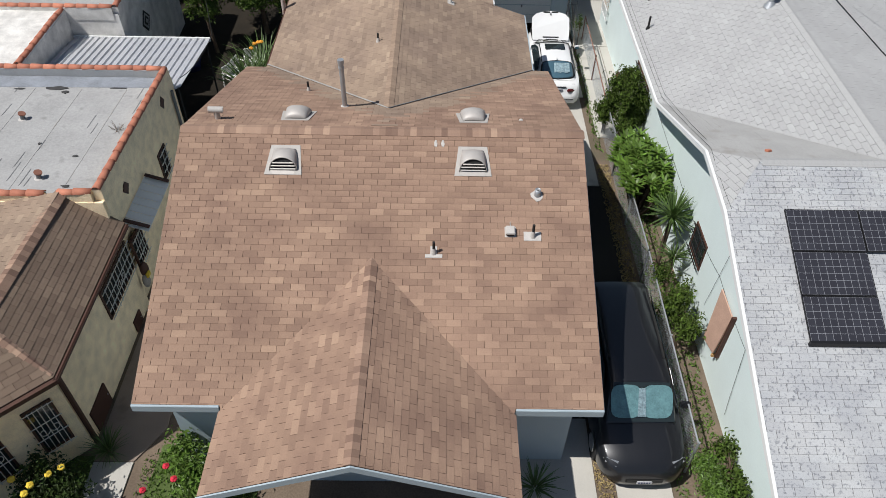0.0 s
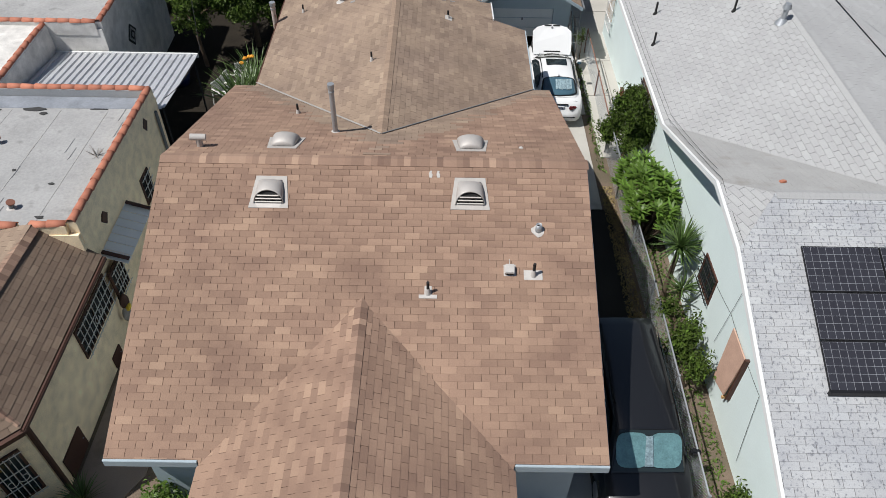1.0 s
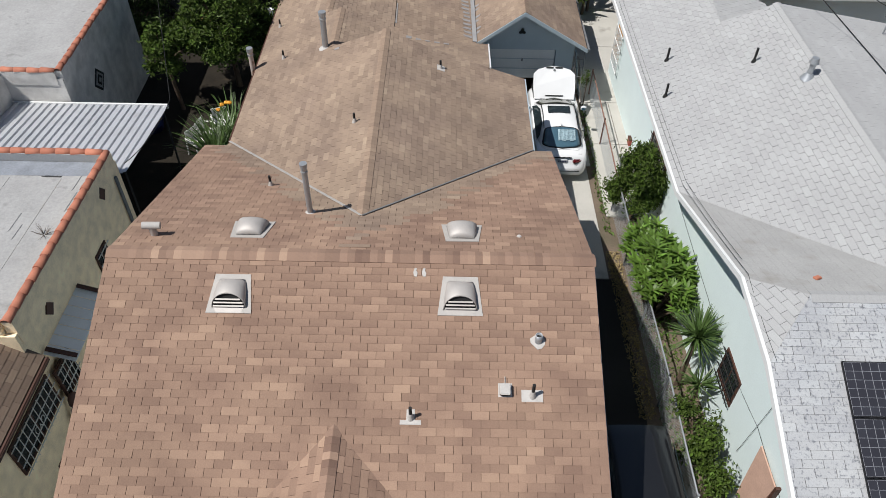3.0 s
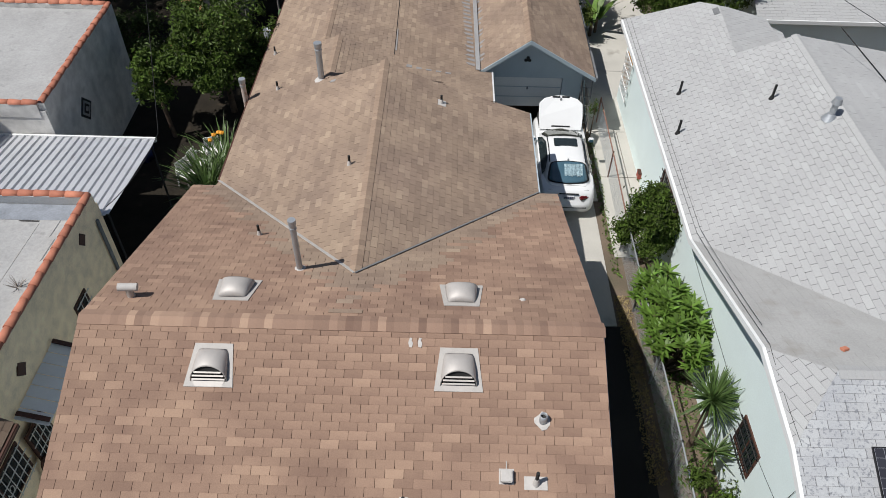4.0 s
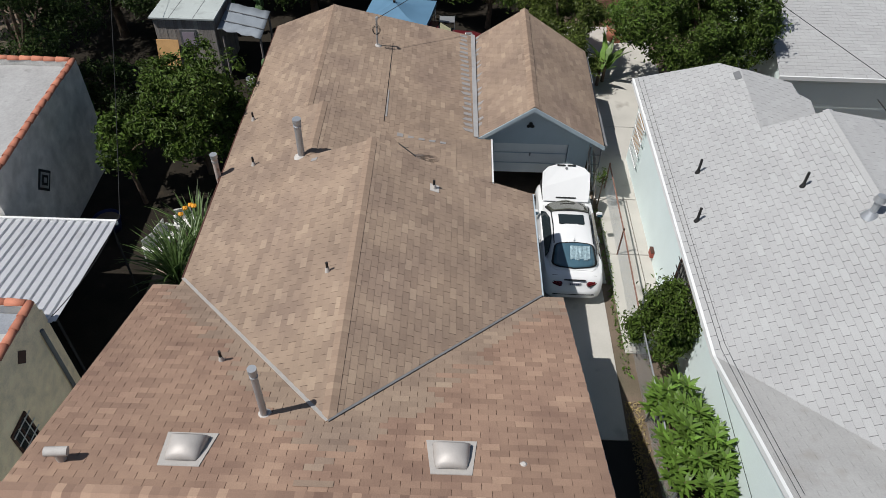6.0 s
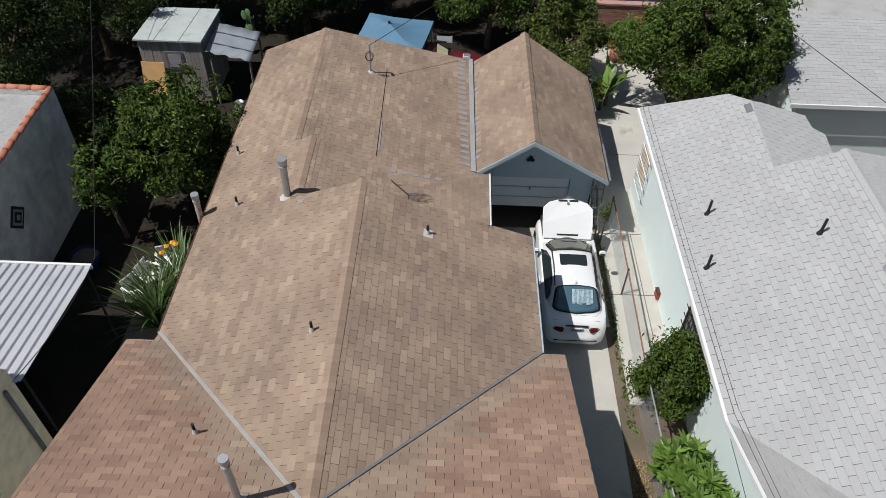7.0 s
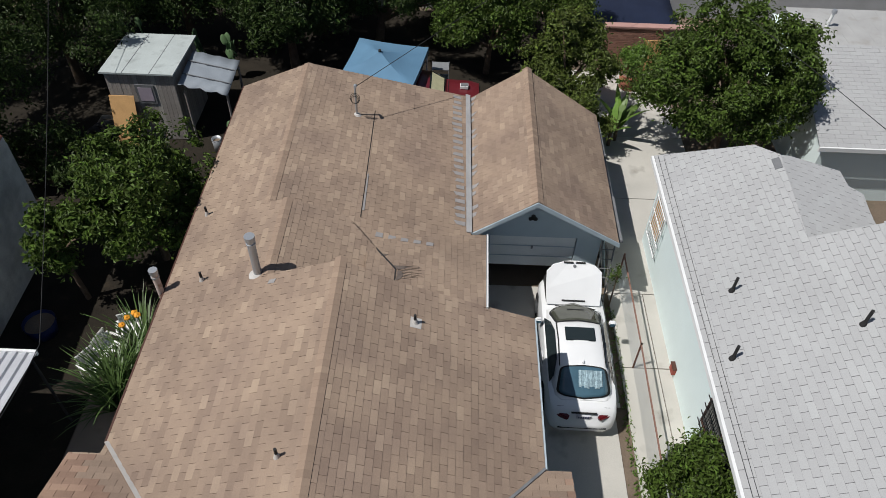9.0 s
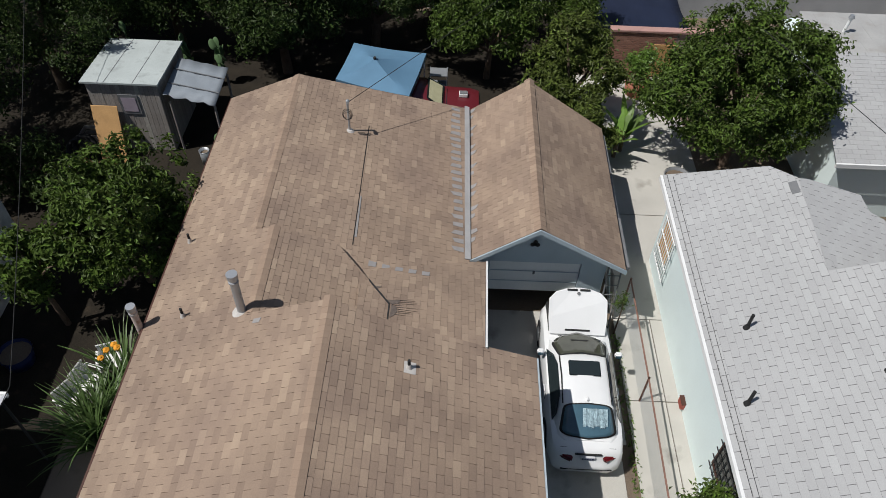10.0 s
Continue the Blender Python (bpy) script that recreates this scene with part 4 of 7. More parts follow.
daub(-0.82, 23.10, ER, [(-0.02, -0.03), (0.10, -0.02), (0.16, 0.06), (0.02, 0.05)], tar, "dark tarry smear where two roofs meet")
rnd = random.Random(8)
# scalloped coating along the sealed garage valley
for k in range(21):
    y = 24.95 + k * 0.27
    daub(1.0 - 0.009 * k, y, CR, [(-0.10 - rnd.uniform(0, 0.10), -0.06), (0.1, -0.07), (0.1, 0.07), (-0.09 - rnd.uniform(0, 0.12), 0.06)], M["patch"], "grey coating tongue along the valley")
    if k % 3:
        daub(1.33 - 0.004 * k, y + 0.1, GRL, [(-0.05, -0.08), (0.04 + rnd.uniform(0, 0.12), -0.05), (0.04 + rnd.uniform(0, 0.12), 0.06), (-0.05, 0.08)], M["patch"], "grey coating tongue along the valley", lift=0.02)

# dark strips drawn in for the shadowed gap where the lifted roof edge ends
strip(house, "roof_edge_flashing", ER.at(-0.97, 23.38, 0.02), ER.at(-0.45, 22.58, 0.02), 0.035, 0.012, M["dark"], (0.13, 0.32, 1))
strip(house, "roof_edge_flashing", ER.at(-0.45, 22.58, 0.02), ER.at(-0.44, 22.06, 0.02), 0.025, 0.012, M["dark"], (0.13, 0.32, 1))

# service mast with its looped cable
z = CR.z(-1.95, 28.33)
mast = thing("service_mast", "bent grey cable mast with looped black wires", "mast", -1.95, 28.33, z)
bm = bmesh.new()
rod(bm, (-1.95, 28.33, z - 0.05), (-1.95, 28.33, z + 0.95), 0.03, n=10)
rod(bm, (-1.95, 28.33, z + 0.93), (-1.93, 28.23, z + 1.02), 0.03, n=10)
part("pole", bm, M["galv"], mast, smooth=True)
part("weather_head", rod(bmesh.new(), (-1.93, 28.27, z + 0.98), (-1.92, 28.16, z + 1.00), 0.05, 0.04, 10), M["galv"], mast, smooth=True)
part("base_seal", rod(bmesh.new(), (-1.95, 28.33, z - 0.03), (-1.95, 28.33, z + 0.04), 0.13, 0.07, 12), M["sealant"], mast)


def cable(name, pts, r=0.012, parent=None, label="", sag=0.0):
    """A hanging cable as a round tube."""
    cu = bpy.data.curves.new(name, "CURVE")
    cu.dimensions, cu.bevel_depth, cu.bevel_resolution = "3D", r, 1
    sp = cu.splines.new("POLY")
    full = []
    for p, q in zip(pts, pts[1:]):
        for i in range(12):
            t = i / 12
            w = Vector(p).lerp(Vector(q), t)
            w.z -= sag * 4 * t * (1 - t)
            full.append(w)
    full.append(Vector(pts[-1]))
    sp.points.add(len(full) - 1)
    for a, w in zip(sp.points, full):
        a.co = (*w, 1)
    cu.materials.append(M["black"])
    tmp = bpy.data.objects.new(name, cu)
    scene.collection.objects.link(tmp)
    me = bpy.data.meshes.new_from_object(tmp.evaluated_get(bpy.context.evaluated_depsgraph_get()))
    bpy.data.objects.remove(tmp)
    if parent:
        return part(name, me, None, parent, label)
    ob = new(name, me)
    return tagged(ob, label, "cable")


for k in range(3):
    r = 0.13 - 0.02 * k
    cable("cable_loop", [(-1.95 + r * math.sin(a * 0.6), 28.2 - 0.03 * k, z + 0.62 + 1.3 * r * math.cos(a * 0.6)) for a in range(12)], 0.007, mast)

cable("power_cable", [(-1.93, 28.2, z + 0.98), (-0.1, 30.15, 4.66), (9.05, 39.9, 6.4)], 0.009, None, "black overhead cable from the roof mast")
cable("power_cable", [(8.0, 29.0, 6.3), (9.3, 25.9, 6.2), (13.0, 14.0, 6.6)], 0.008, None, "black overhead cable above the grey roofs")

# solar panels
def solar(x0, x1, y0, y1):
    p = thing("solar_panel", "dark framed solar panel on a grey shingle roof", "solar panel", x0, y0, MS.z(0, y0), group="solar array on the grey roof")
    g = 0.008
    x0, x1, y0, y1 = x0 + g, x1 - g, y0 + g, y1 - g
    c = [MS.at(x0, y0, 0.10), MS.at(x1, y0, 0.10), MS.at(x1, y1, 0.10), MS.at(x0, y1, 0.10)]
    bm = bmesh.new()
    prism(bm, c, -MS.normal * 0.035)
    part("frame", bm, M["black_frame"], p, "black anodised frame")
    bm = bmesh.new()
    i0 = 0.02
    prism(bm, [MS.at(x0 + i0, y0 + i0, 0.104), MS.at(x1 - i0, y0 + i0, 0.104), MS.at(x1 - i0, y1 - i0, 0.104), MS.at(x0 + i0, y1 - i0, 0.104)], -MS.normal * 0.003)
    back = part("backing", bm, M["cell_line"], p, "pale grid lines")
    nx, ny = 10, 6
    vs, fs = [], []
    for i in range(nx):
        for j in range(ny):
            ax, bx_ = x0 + i0 + (x1 - x0 - 2 * i0) * i / nx + 0.0035, x0 + i0 + (x1 - x0 - 2 * i0) * (i + 1) / nx - 0.0035
            ay, by_ = y0 + i0 + (y1 - y0 - 2 * i0) * j / ny + 0.003, y0 + i0 + (y1 - y0 - 2 * i0) * (j + 1) / ny - 0.003
            k = len(vs)
            vs += [MS.at(ax, ay, 0.1055), MS.at(bx_, ay, 0.1055), MS.at(bx_, by_, 0.1055), MS.at(ax, by_, 0.1055)]
            fs.append((k, k + 1, k + 2, k + 3))
    part("cell_grid", mesh_of("cell_grid", vs, fs), M["cell"], p, "dark blue-black cells", kind="stuff")


M["black_frame"] = material("black_aluminium", (0.02, 0.02, 0.022), 0.4, 0.05, metal=0.3)
M["cell_line"] = material("cell_grid", (0.26, 0.27, 0.30), 0.5, 0.05)
M["cell"] = material("solar_cell", (0.030, 0.031, 0.040), 0.5, 0.1, 2.0, 0.05, 30, 0, island=0.1, spec=0.2)
for x0, x1, rows in ((7.25, 8.83, 3), (8.83, 10.41, 3), (10.41, 11.99, 3)):
    for r in range(rows):
        if x0 > 8 and r:
            continue
        solar(x0, x1, 10.55 - 0.922 * (r + 1), 10.55 - 0.922 * r)
part("edge_skirt", box(bmesh.new(), (7.24, 7.71, MS.z(0, 7.74) + 0.02), (8.85, 7.775, MS.z(0, 7.74) + 0.13)), M["black_frame"], mint, "black skirt below the solar panels")

# ---- vehicles ----
def paint(name, base, rough=0.25, metal=0.0):
    m = material(name, base, rough, 0.03, 2.0, 0.02, 60, 0.0, metal=metal, spec=0.5)
    m.node_tree.nodes["Principled BSDF"].inputs["Coat Weight"].default_value = 0.6
    m.node_tree.nodes["Principled BSDF"].inputs["Coat Roughness"].default_value = 0.08
    return m


M["car_white"] = paint("white_car_paint", (0.74, 0.75, 0.75))
M["car_dark"] = paint("charcoal_car_paint", (0.016, 0.017, 0.020), 0.35, 0.3)
M["car_red"] = paint("faded_maroon_paint", (0.12, 0.012, 0.018), 0.45)
glass = bpy.data.materials.new("dark_car_glass")
glass.use_nodes = True
g = glass.node_tree.nodes["Principled BSDF"]
g.inputs["Base Color"].default_value = (0.02, 0.028, 0.03, 1)
g.inputs["Roughness"].default_value, g.inputs["Specular IOR Level"].default_value = 0.05, 0.6
M["car_glass"] = glass
M["rear_glass"] = material("shaded_rear_glass", (0.06, 0.12, 0.16), 0.08, 0.2, 3.0, 0.05, 20, 0, spec=0.6)
M["screen_glass"] = material("tinted_windscreen", (0.065, 0.068, 0.052), 0.06, 0.25, 2.5, 0.05, 20, 0, spec=0.7)
M["foil"] = material("silver_sunshade", (0.26, 0.36, 0.40), 0.4, 0.5, 16.0, 0.3, 40, 1.0, metal=0.3)
M["teal"] = material("teal_sunshade", (0.03, 0.15, 0.19), 0.35, 0.15, 4.0, 0.1, 30, 0.3)
M["silver_teal"] = material("silver_teal_sunshade", (0.15, 0.29, 0.31), 0.35, 0.3, 7.0, 0.2, 30, 0.5, metal=0.3)
M["tail_red"] = material("red_lamp_lens", (0.10, 0.008, 0.010), 0.2, 0.1, 4.0, spec=0.6)
M["lamp_clear"] = material("clear_lamp_lens", (0.34, 0.36, 0.38), 0.12, 0.2, 8.0, metal=0.5, spec=0.6)
M["tyre"] = material("tyre_rubber", (0.018, 0.018, 0.018), 0.85, 0.1, 8.0)
M["alloy"] = material("alloy_wheel", (0.45, 0.46, 0.47), 0.3, 0.05, 8.0, metal=0.9)
M["plate_white"] = material("plate_white", (0.55, 0.56, 0.58), 0.5, 0.05)
M["plate_bar"] = material("plate_bar", (0.04, 0.05, 0.12), 0.6, 0.05)
M["engine"] = material("engine_bay", (0.03, 0.03, 0.03), 0.6, 0.3, 8.0, 0.2, 40, 0.5)
M["cream_cloth"] = material("cream_cover", (0.50, 0.48, 0.30), 0.8, 0.12, 5.0)


def loft(rings):
    """Verts and faces of a skin over rings of equal length, closed at both ends."""
    verts = [v for r in rings for v in r]
    n = len(rings[0])
    faces = []
    for j in range(len(rings) - 1):
        for i in range(n):
            faces.append((j * n + i, j * n + (i + 1) % n, (j + 1) * n + (i + 1) % n, (j + 1) * n + i))
    faces += [tuple(range(n))[::-1], tuple(range((len(rings) - 1) * n, len(rings) * n))]
    return verts, faces


def both(half):
    return half + [(-x, y, z) for x, y, z in half[::-1]]


def sheet_part(name, pts, out, mat, parent, label="", thick=0.012):
    bm = bmesh.new()
    o = Vector(out)
    prism(bm, [Vector(p) + o for p in pts], -o.normalized() * thick)
    return part(name, bm, mat, parent, label)


def vehicle(name, label, body, cabin, mats, wheels, category="car"):
    """A car in its own axes, nose along +y. body: (y, half width, sill, belt, crown); cabin: (y, belt half width, belt, roof half width, roof)."""
    car = thing(name, label, category)
    rings = []
    for y, w, lo, hi, cr in body:
        rings.append(both([(0.001, y, lo), (w * 0.86, y, lo), (w * 0.985, y, lo + 0.10), (w, y, lo + (hi - lo) * 0.45), (w * 0.985, y, lo + (hi - lo) * 0.72),
                           (w * 0.93, y, hi - 0.035), (w * 0.86, y, hi), (w * 0.45, y, hi + cr * 0.8), (0.001, y, hi + cr)]))
    v, f = loft(rings)
    shell = part("body", mesh_of("body", v, f), mats["paint"], car, smooth=True)
    rings = []
    for y, wb, zb, wt, zt in cabin:
        rings.append(both([(0.001, y, zb - 0.1), (wb, y, zb - 0.1), (wb, y, zb), ((wb * 0.45 + wt * 0.55), y, zb + (zt - zb) * 0.55), (wt, y, zt - 0.05 * min(1, (zt - zb) * 3)),
                           (wt * 0.86, y, zt), (wt * 0.4, y, zt + 0.02), (0.001, y, zt + 0.025)]))
    v, f = loft(rings)
    part("cabin", mesh_of("cabin", v, f), mats["paint"], car, smooth=True)
    for x, y, r in wheels:
        s = 1 if x > 0 else -1
        w = part("wheel", rod(bmesh.new(), (x - s * 0.20, y, r), (x, y, r), r, n=24), M["tyre"], car, smooth=True)
        part("rim", rod(bmesh.new(), (x - s * 0.02, y, r), (x + s * 0.012, y, r), r * 0.66, r * 0.6, n=20), M["alloy"], w)
        part("arch", rod(bmesh.new(), (x - s * 0.21, y, r + 0.01), (x - s * 0.004, y, r + 0.01), r * 1.13, n=24), M["dark"], car)
    return car


def curved_pane(name, low, high, out, mat, parent, label="", scale=1.0, round_by=0.32):
    """A bowed pane between two arcs. low, high: (half width, y in the middle, y at the ends, z in the middle, z at the ends)."""
    o = Vector(out)

    def at(u, v):
        e0, e1 = [Vector((a[0] * u, a[1] + (a[2] - a[1]) * u * u, a[3] + (a[4] - a[3]) * u * u)) for a in (low, high)]
        return e0.lerp(e1, (v + 1) / 2) + o

    n = 40
    verts, faces = [at(0, 0)], []
    for f in (0.3, 0.55, 0.8, 1.0):
        for i in range(n):
            a = 2 * math.pi * i / n
            c, d = math.cos(a), math.sin(a)
            verts.append(at(f * scale * math.copysign(abs(c) ** round_by, c), f * scale * math.copysign(abs(d) ** round_by, d)))
    for i in range(n):
        faces.append((0, 1 + i, 1 + (i + 1) % n))
        for k in range(3):
            p, q = 1 + k * n, 1 + (k + 1) * n
            faces.append((p + i, q + i, q + (i + 1) % n, p + (i + 1) % n))
    pane = part(name, mesh_of(name, verts, faces), mat, parent, label, smooth=True)
    pane.modifiers.new("thickness", "SOLIDIFY").thickness = 0.004
    return pane


def coupe():
    c = vehicle("car", "white two-door coupe with raised bonnet on the driveway",
                [(-0.07, 0.42, 0.36, 0.54, 0.0), (-0.05, 0.60, 0.31, 0.58, 0.0), (0.0, 0.72, 0.28, 0.64, 0.01), (0.05, 0.765, 0.26, 0.74, 0.015), (0.10, 0.79, 0.25, 0.85, 0.025), (0.20, 0.82, 0.23, 0.915, 0.035), (0.42, 0.85, 0.21, 0.955, 0.035), (0.7, 0.868, 0.2, 0.965, 0.03), (1.6, 0.885, 0.19, 0.95, 0.0),
                 (2.8, 0.88, 0.19, 0.92, 0.0), (3.15, 0.875, 0.2, 0.90, 0.01), (3.9, 0.86, 0.2, 0.80, 0.0), (4.15, 0.82, 0.22, 0.74, 0.0), (4.32, 0.72, 0.26, 0.66, 0.0), (4.42, 0.52, 0.32, 0.56, 0.0)],
                [(0.34, 0.52, 0.965, 0.50, 0.98), (0.46, 0.66, 0.965, 0.58, 1.01), (0.72, 0.72, 0.96, 0.60, 1.135), (1.06, 0.755, 0.955, 0.575, 1.285), (1.35, 0.77, 0.955, 0.565, 1.345), (1.75, 0.775, 0.95, 0.565, 1.362), (2.1, 0.775, 0.94, 0.565, 1.348), (2.32, 0.77, 0.935, 0.575, 1.30), (2.65, 0.75, 0.93, 0.61, 1.14), (3.0, 0.71, 0.92, 0.64, 0.97)],
                {"paint": M["car_white"]}, [(-0.88, 0.85, 0.31), (0.88, 0.85, 0.31), (-0.87, 3.62, 0.31), (0.87, 3.62, 0.31)])
    low, high = (0.66, 0.36, 0.50, 0.985, 1.0), (0.555, 1.07, 1.03, 1.325, 1.275)
    rw = curved_pane("rear_window", low, high, (0, -0.016, 0.034), M["black"], c, "tinted rear window in a black surround", round_by=0.22)
    curved_pane("window_glass", low, high, (0, -0.020, 0.043), M["rear_glass"], rw, scale=0.91, round_by=0.22)
    for k in range(9):
        x, a, b = -0.12 + k * 0.062, 0.005 * (k % 2), 0.005 * ((k + 1) % 2)
        y0 = 0.60 + 0.03 * math.sin(k * 1.7)
        sheet_part("sunshade", [(x, y0, 1.105 + a), (x + 0.062, y0, 1.105 + b), (x + 0.062, 0.95, 1.275 + b), (x, 0.95, 1.275 + a)], (0, -0.024, 0.052), M["foil"], rw, "crinkled silver sunshade", 0.003)
    low, high = (0.69, 3.20, 2.84, 0.955, 0.96), (0.565, 2.34, 2.26, 1.315, 1.265)
    ws = curved_pane("windscreen", low, high, (0, 0.016, 0.034), M["black"], c, "windscreen in a black surround", round_by=0.22)
    curved_pane("window_glass", low, high, (0, 0.020, 0.043), M["screen_glass"], ws, "tinted windscreen glass", 0.93, 0.22)
    part("dashboard_line", box(bmesh.new(), (-0.22, 2.84, 1.158), (0.22, 2.87, 1.164)), M["black"], ws)
    roof = part("sunroof", box(bmesh.new(), (-0.37, 1.72, 1.366), (0.37, 2.13, 1.398), 0.03), M["car_glass"], c, "dark glass sunroof")
    part("antenna_fin", box(bmesh.new(), (-0.02, 1.10, 1.33), (0.02, 1.19, 1.385), 0.008), M["car_white"], c)
    for s in (-1, 1):
        sheet_part("side_window", [(s * 0.765, 0.80, 0.985), (s * 0.775, 2.70, 0.965), (s * 0.665, 2.42, 1.18), (s * 0.60, 2.08, 1.29), (s * 0.60, 1.25, 1.29), (s * 0.68, 0.88, 1.12)], (s * 0.022, 0, 0.012), M["car_glass"], c, "dark side window")
        sheet_part("roof_moulding", [(s * 0.545, 1.06, 1.285), (s * 0.57, 1.06, 1.27), (s * 0.562, 1.75, 1.335), (s * 0.57, 2.3, 1.285), (s * 0.545, 2.3, 1.30), (s * 0.537, 1.75, 1.35)], (0, 0, 0.014), M["black"], c)
        mir = part("mirror", box(bmesh.new(), (s * 0.95 - 0.09, 2.52, 0.96), (s * 0.95 + 0.09, 2.64, 1.09), 0.03), M["car_white"], c)
        part("mirror_glass", box(bmesh.new(), (s * 0.95 - 0.07, 2.508, 0.975), (s * 0.95 + 0.07, 2.519, 1.075), 0.004), M["rear_glass"], mir)
        tl = part("tail_lamp", box(bmesh.new(), (-0.19, -0.055, 0.70), (0.20, 0.08, 0.82), 0.03, turn=Matrix.Translation((s * 0.53, 0.085, 0.0)) @ Matrix.Rotation(s * 0.42, 4, "Z")), M["tail_red"], c, "dark red tail lamp")
        part("door_handle", box(bmesh.new(), (min(s * 0.868, s * 0.89), 1.62, 0.80), (max(s * 0.868, s * 0.89), 1.82, 0.83), 0.008), M["car_white"], c)
        part("door_seam", box(bmesh.new(), (min(s * 0.868, s * 0.8785), 1.50, 0.35), (max(s * 0.868, s * 0.8785), 1.512, 0.95)), M["dark"], c)
    part("bumper_strip", box(bmesh.new(), (-0.58, -0.078, 0.45), (0.58, -0.03, 0.48), 0.008), M["dark"], c)
    part("boot_trim", box(bmesh.new(), (-0.30, 0.05, 0.87), (0.30, 0.09, 0.895), 0.006), M["black"], c)
    pl = part("number_plate", box(bmesh.new(), (-0.16, 0.015, 0.72), (0.16, 0.06, 0.83), 0.004), M["plate_white"], c, "white plate with plain dark bars")
    for k in range(5):
        part("bar", box(bmesh.new(), (-0.13 + k * 0.055, 0.009, 0.745), (-0.095 + k * 0.055, 0.0145, 0.805)), M["plate_bar"], pl)
    part("boot_seam", box(bmesh.new(), (-0.62, 0.20, 0.90), (0.62, 0.207, 0.935)), M["flash_dark"], c)
    part("engine_bay", box(bmesh.new(), (-0.70, 3.28, 0.7), (0.70, 4.22, 0.915), 0.02), M["engine"], c, "dark engine bay")
    # raised bonnet
    m = Matrix.Translation((0, 3.16, 0.96)) @ Matrix.Rotation(radians(41), 4, "X")
    bm = bmesh.new()
    prism(bm, [m @ Vector(p) for p in ((-0.70, 0, 0), (0.70, 0, 0), (0.735, 0.4, 0.02), (0.73, 0.86, 0.02), (0.56, 1.03, 0.0), (0.30, 1.11, -0.02), (0.1, 1.14, -0.02), (-0.1, 1.14, -0.02), (-0.30, 1.11, -0.02), (-0.56, 1.03, 0.0), (-0.73, 0.86, 0.02), (-0.735, 0.4, 0.02))],
          m.to_3x3() @ Vector((0, 0, -0.04)))
    bon = part("bonnet", bm, M["car_white"], c, "raised white bonnet")
    bon.modifiers.new("edge", "BEVEL").width = 0.012
    part("vent_grille", box(bmesh.new(), (-0.31, 0.09, 0.002), (0.31, 0.135, 0.022), 0.004, turn=m), M["black"], bon)
    for s in (-1, 1):
        part("kidney_grille", box(bmesh.new(), (min(s * 0.03, s * 0.29), 1.06, -0.01), (max(s * 0.03, s * 0.29), 1.11, 0.016), 0.008, turn=m), M["black"], bon, "black grille opening")
    part("roundel", rod(bmesh.new(), m @ Vector((0, 1.0, 0.0)), m @ Vector((0, 1.0, 0.02)), 0.04, n=14), M["flash_dark"], bon)
    part("wiper", rod(bmesh.new(), (-0.5, 3.08, 1.02), (0.12, 2.95, 1.08), 0.009, n=6), M["black"], c)
    part("wiper", rod(bmesh.new(), (0.05, 3.08, 1.02), (0.55, 2.95, 1.07), 0.009, n=6), M["black"], c)
    return c


coupe_car = place(coupe(), pose(3.90, 20.62, 0.03, 0, 0, -0.6))
coupe_car.scale = (0.965, 1.0, 1.0)


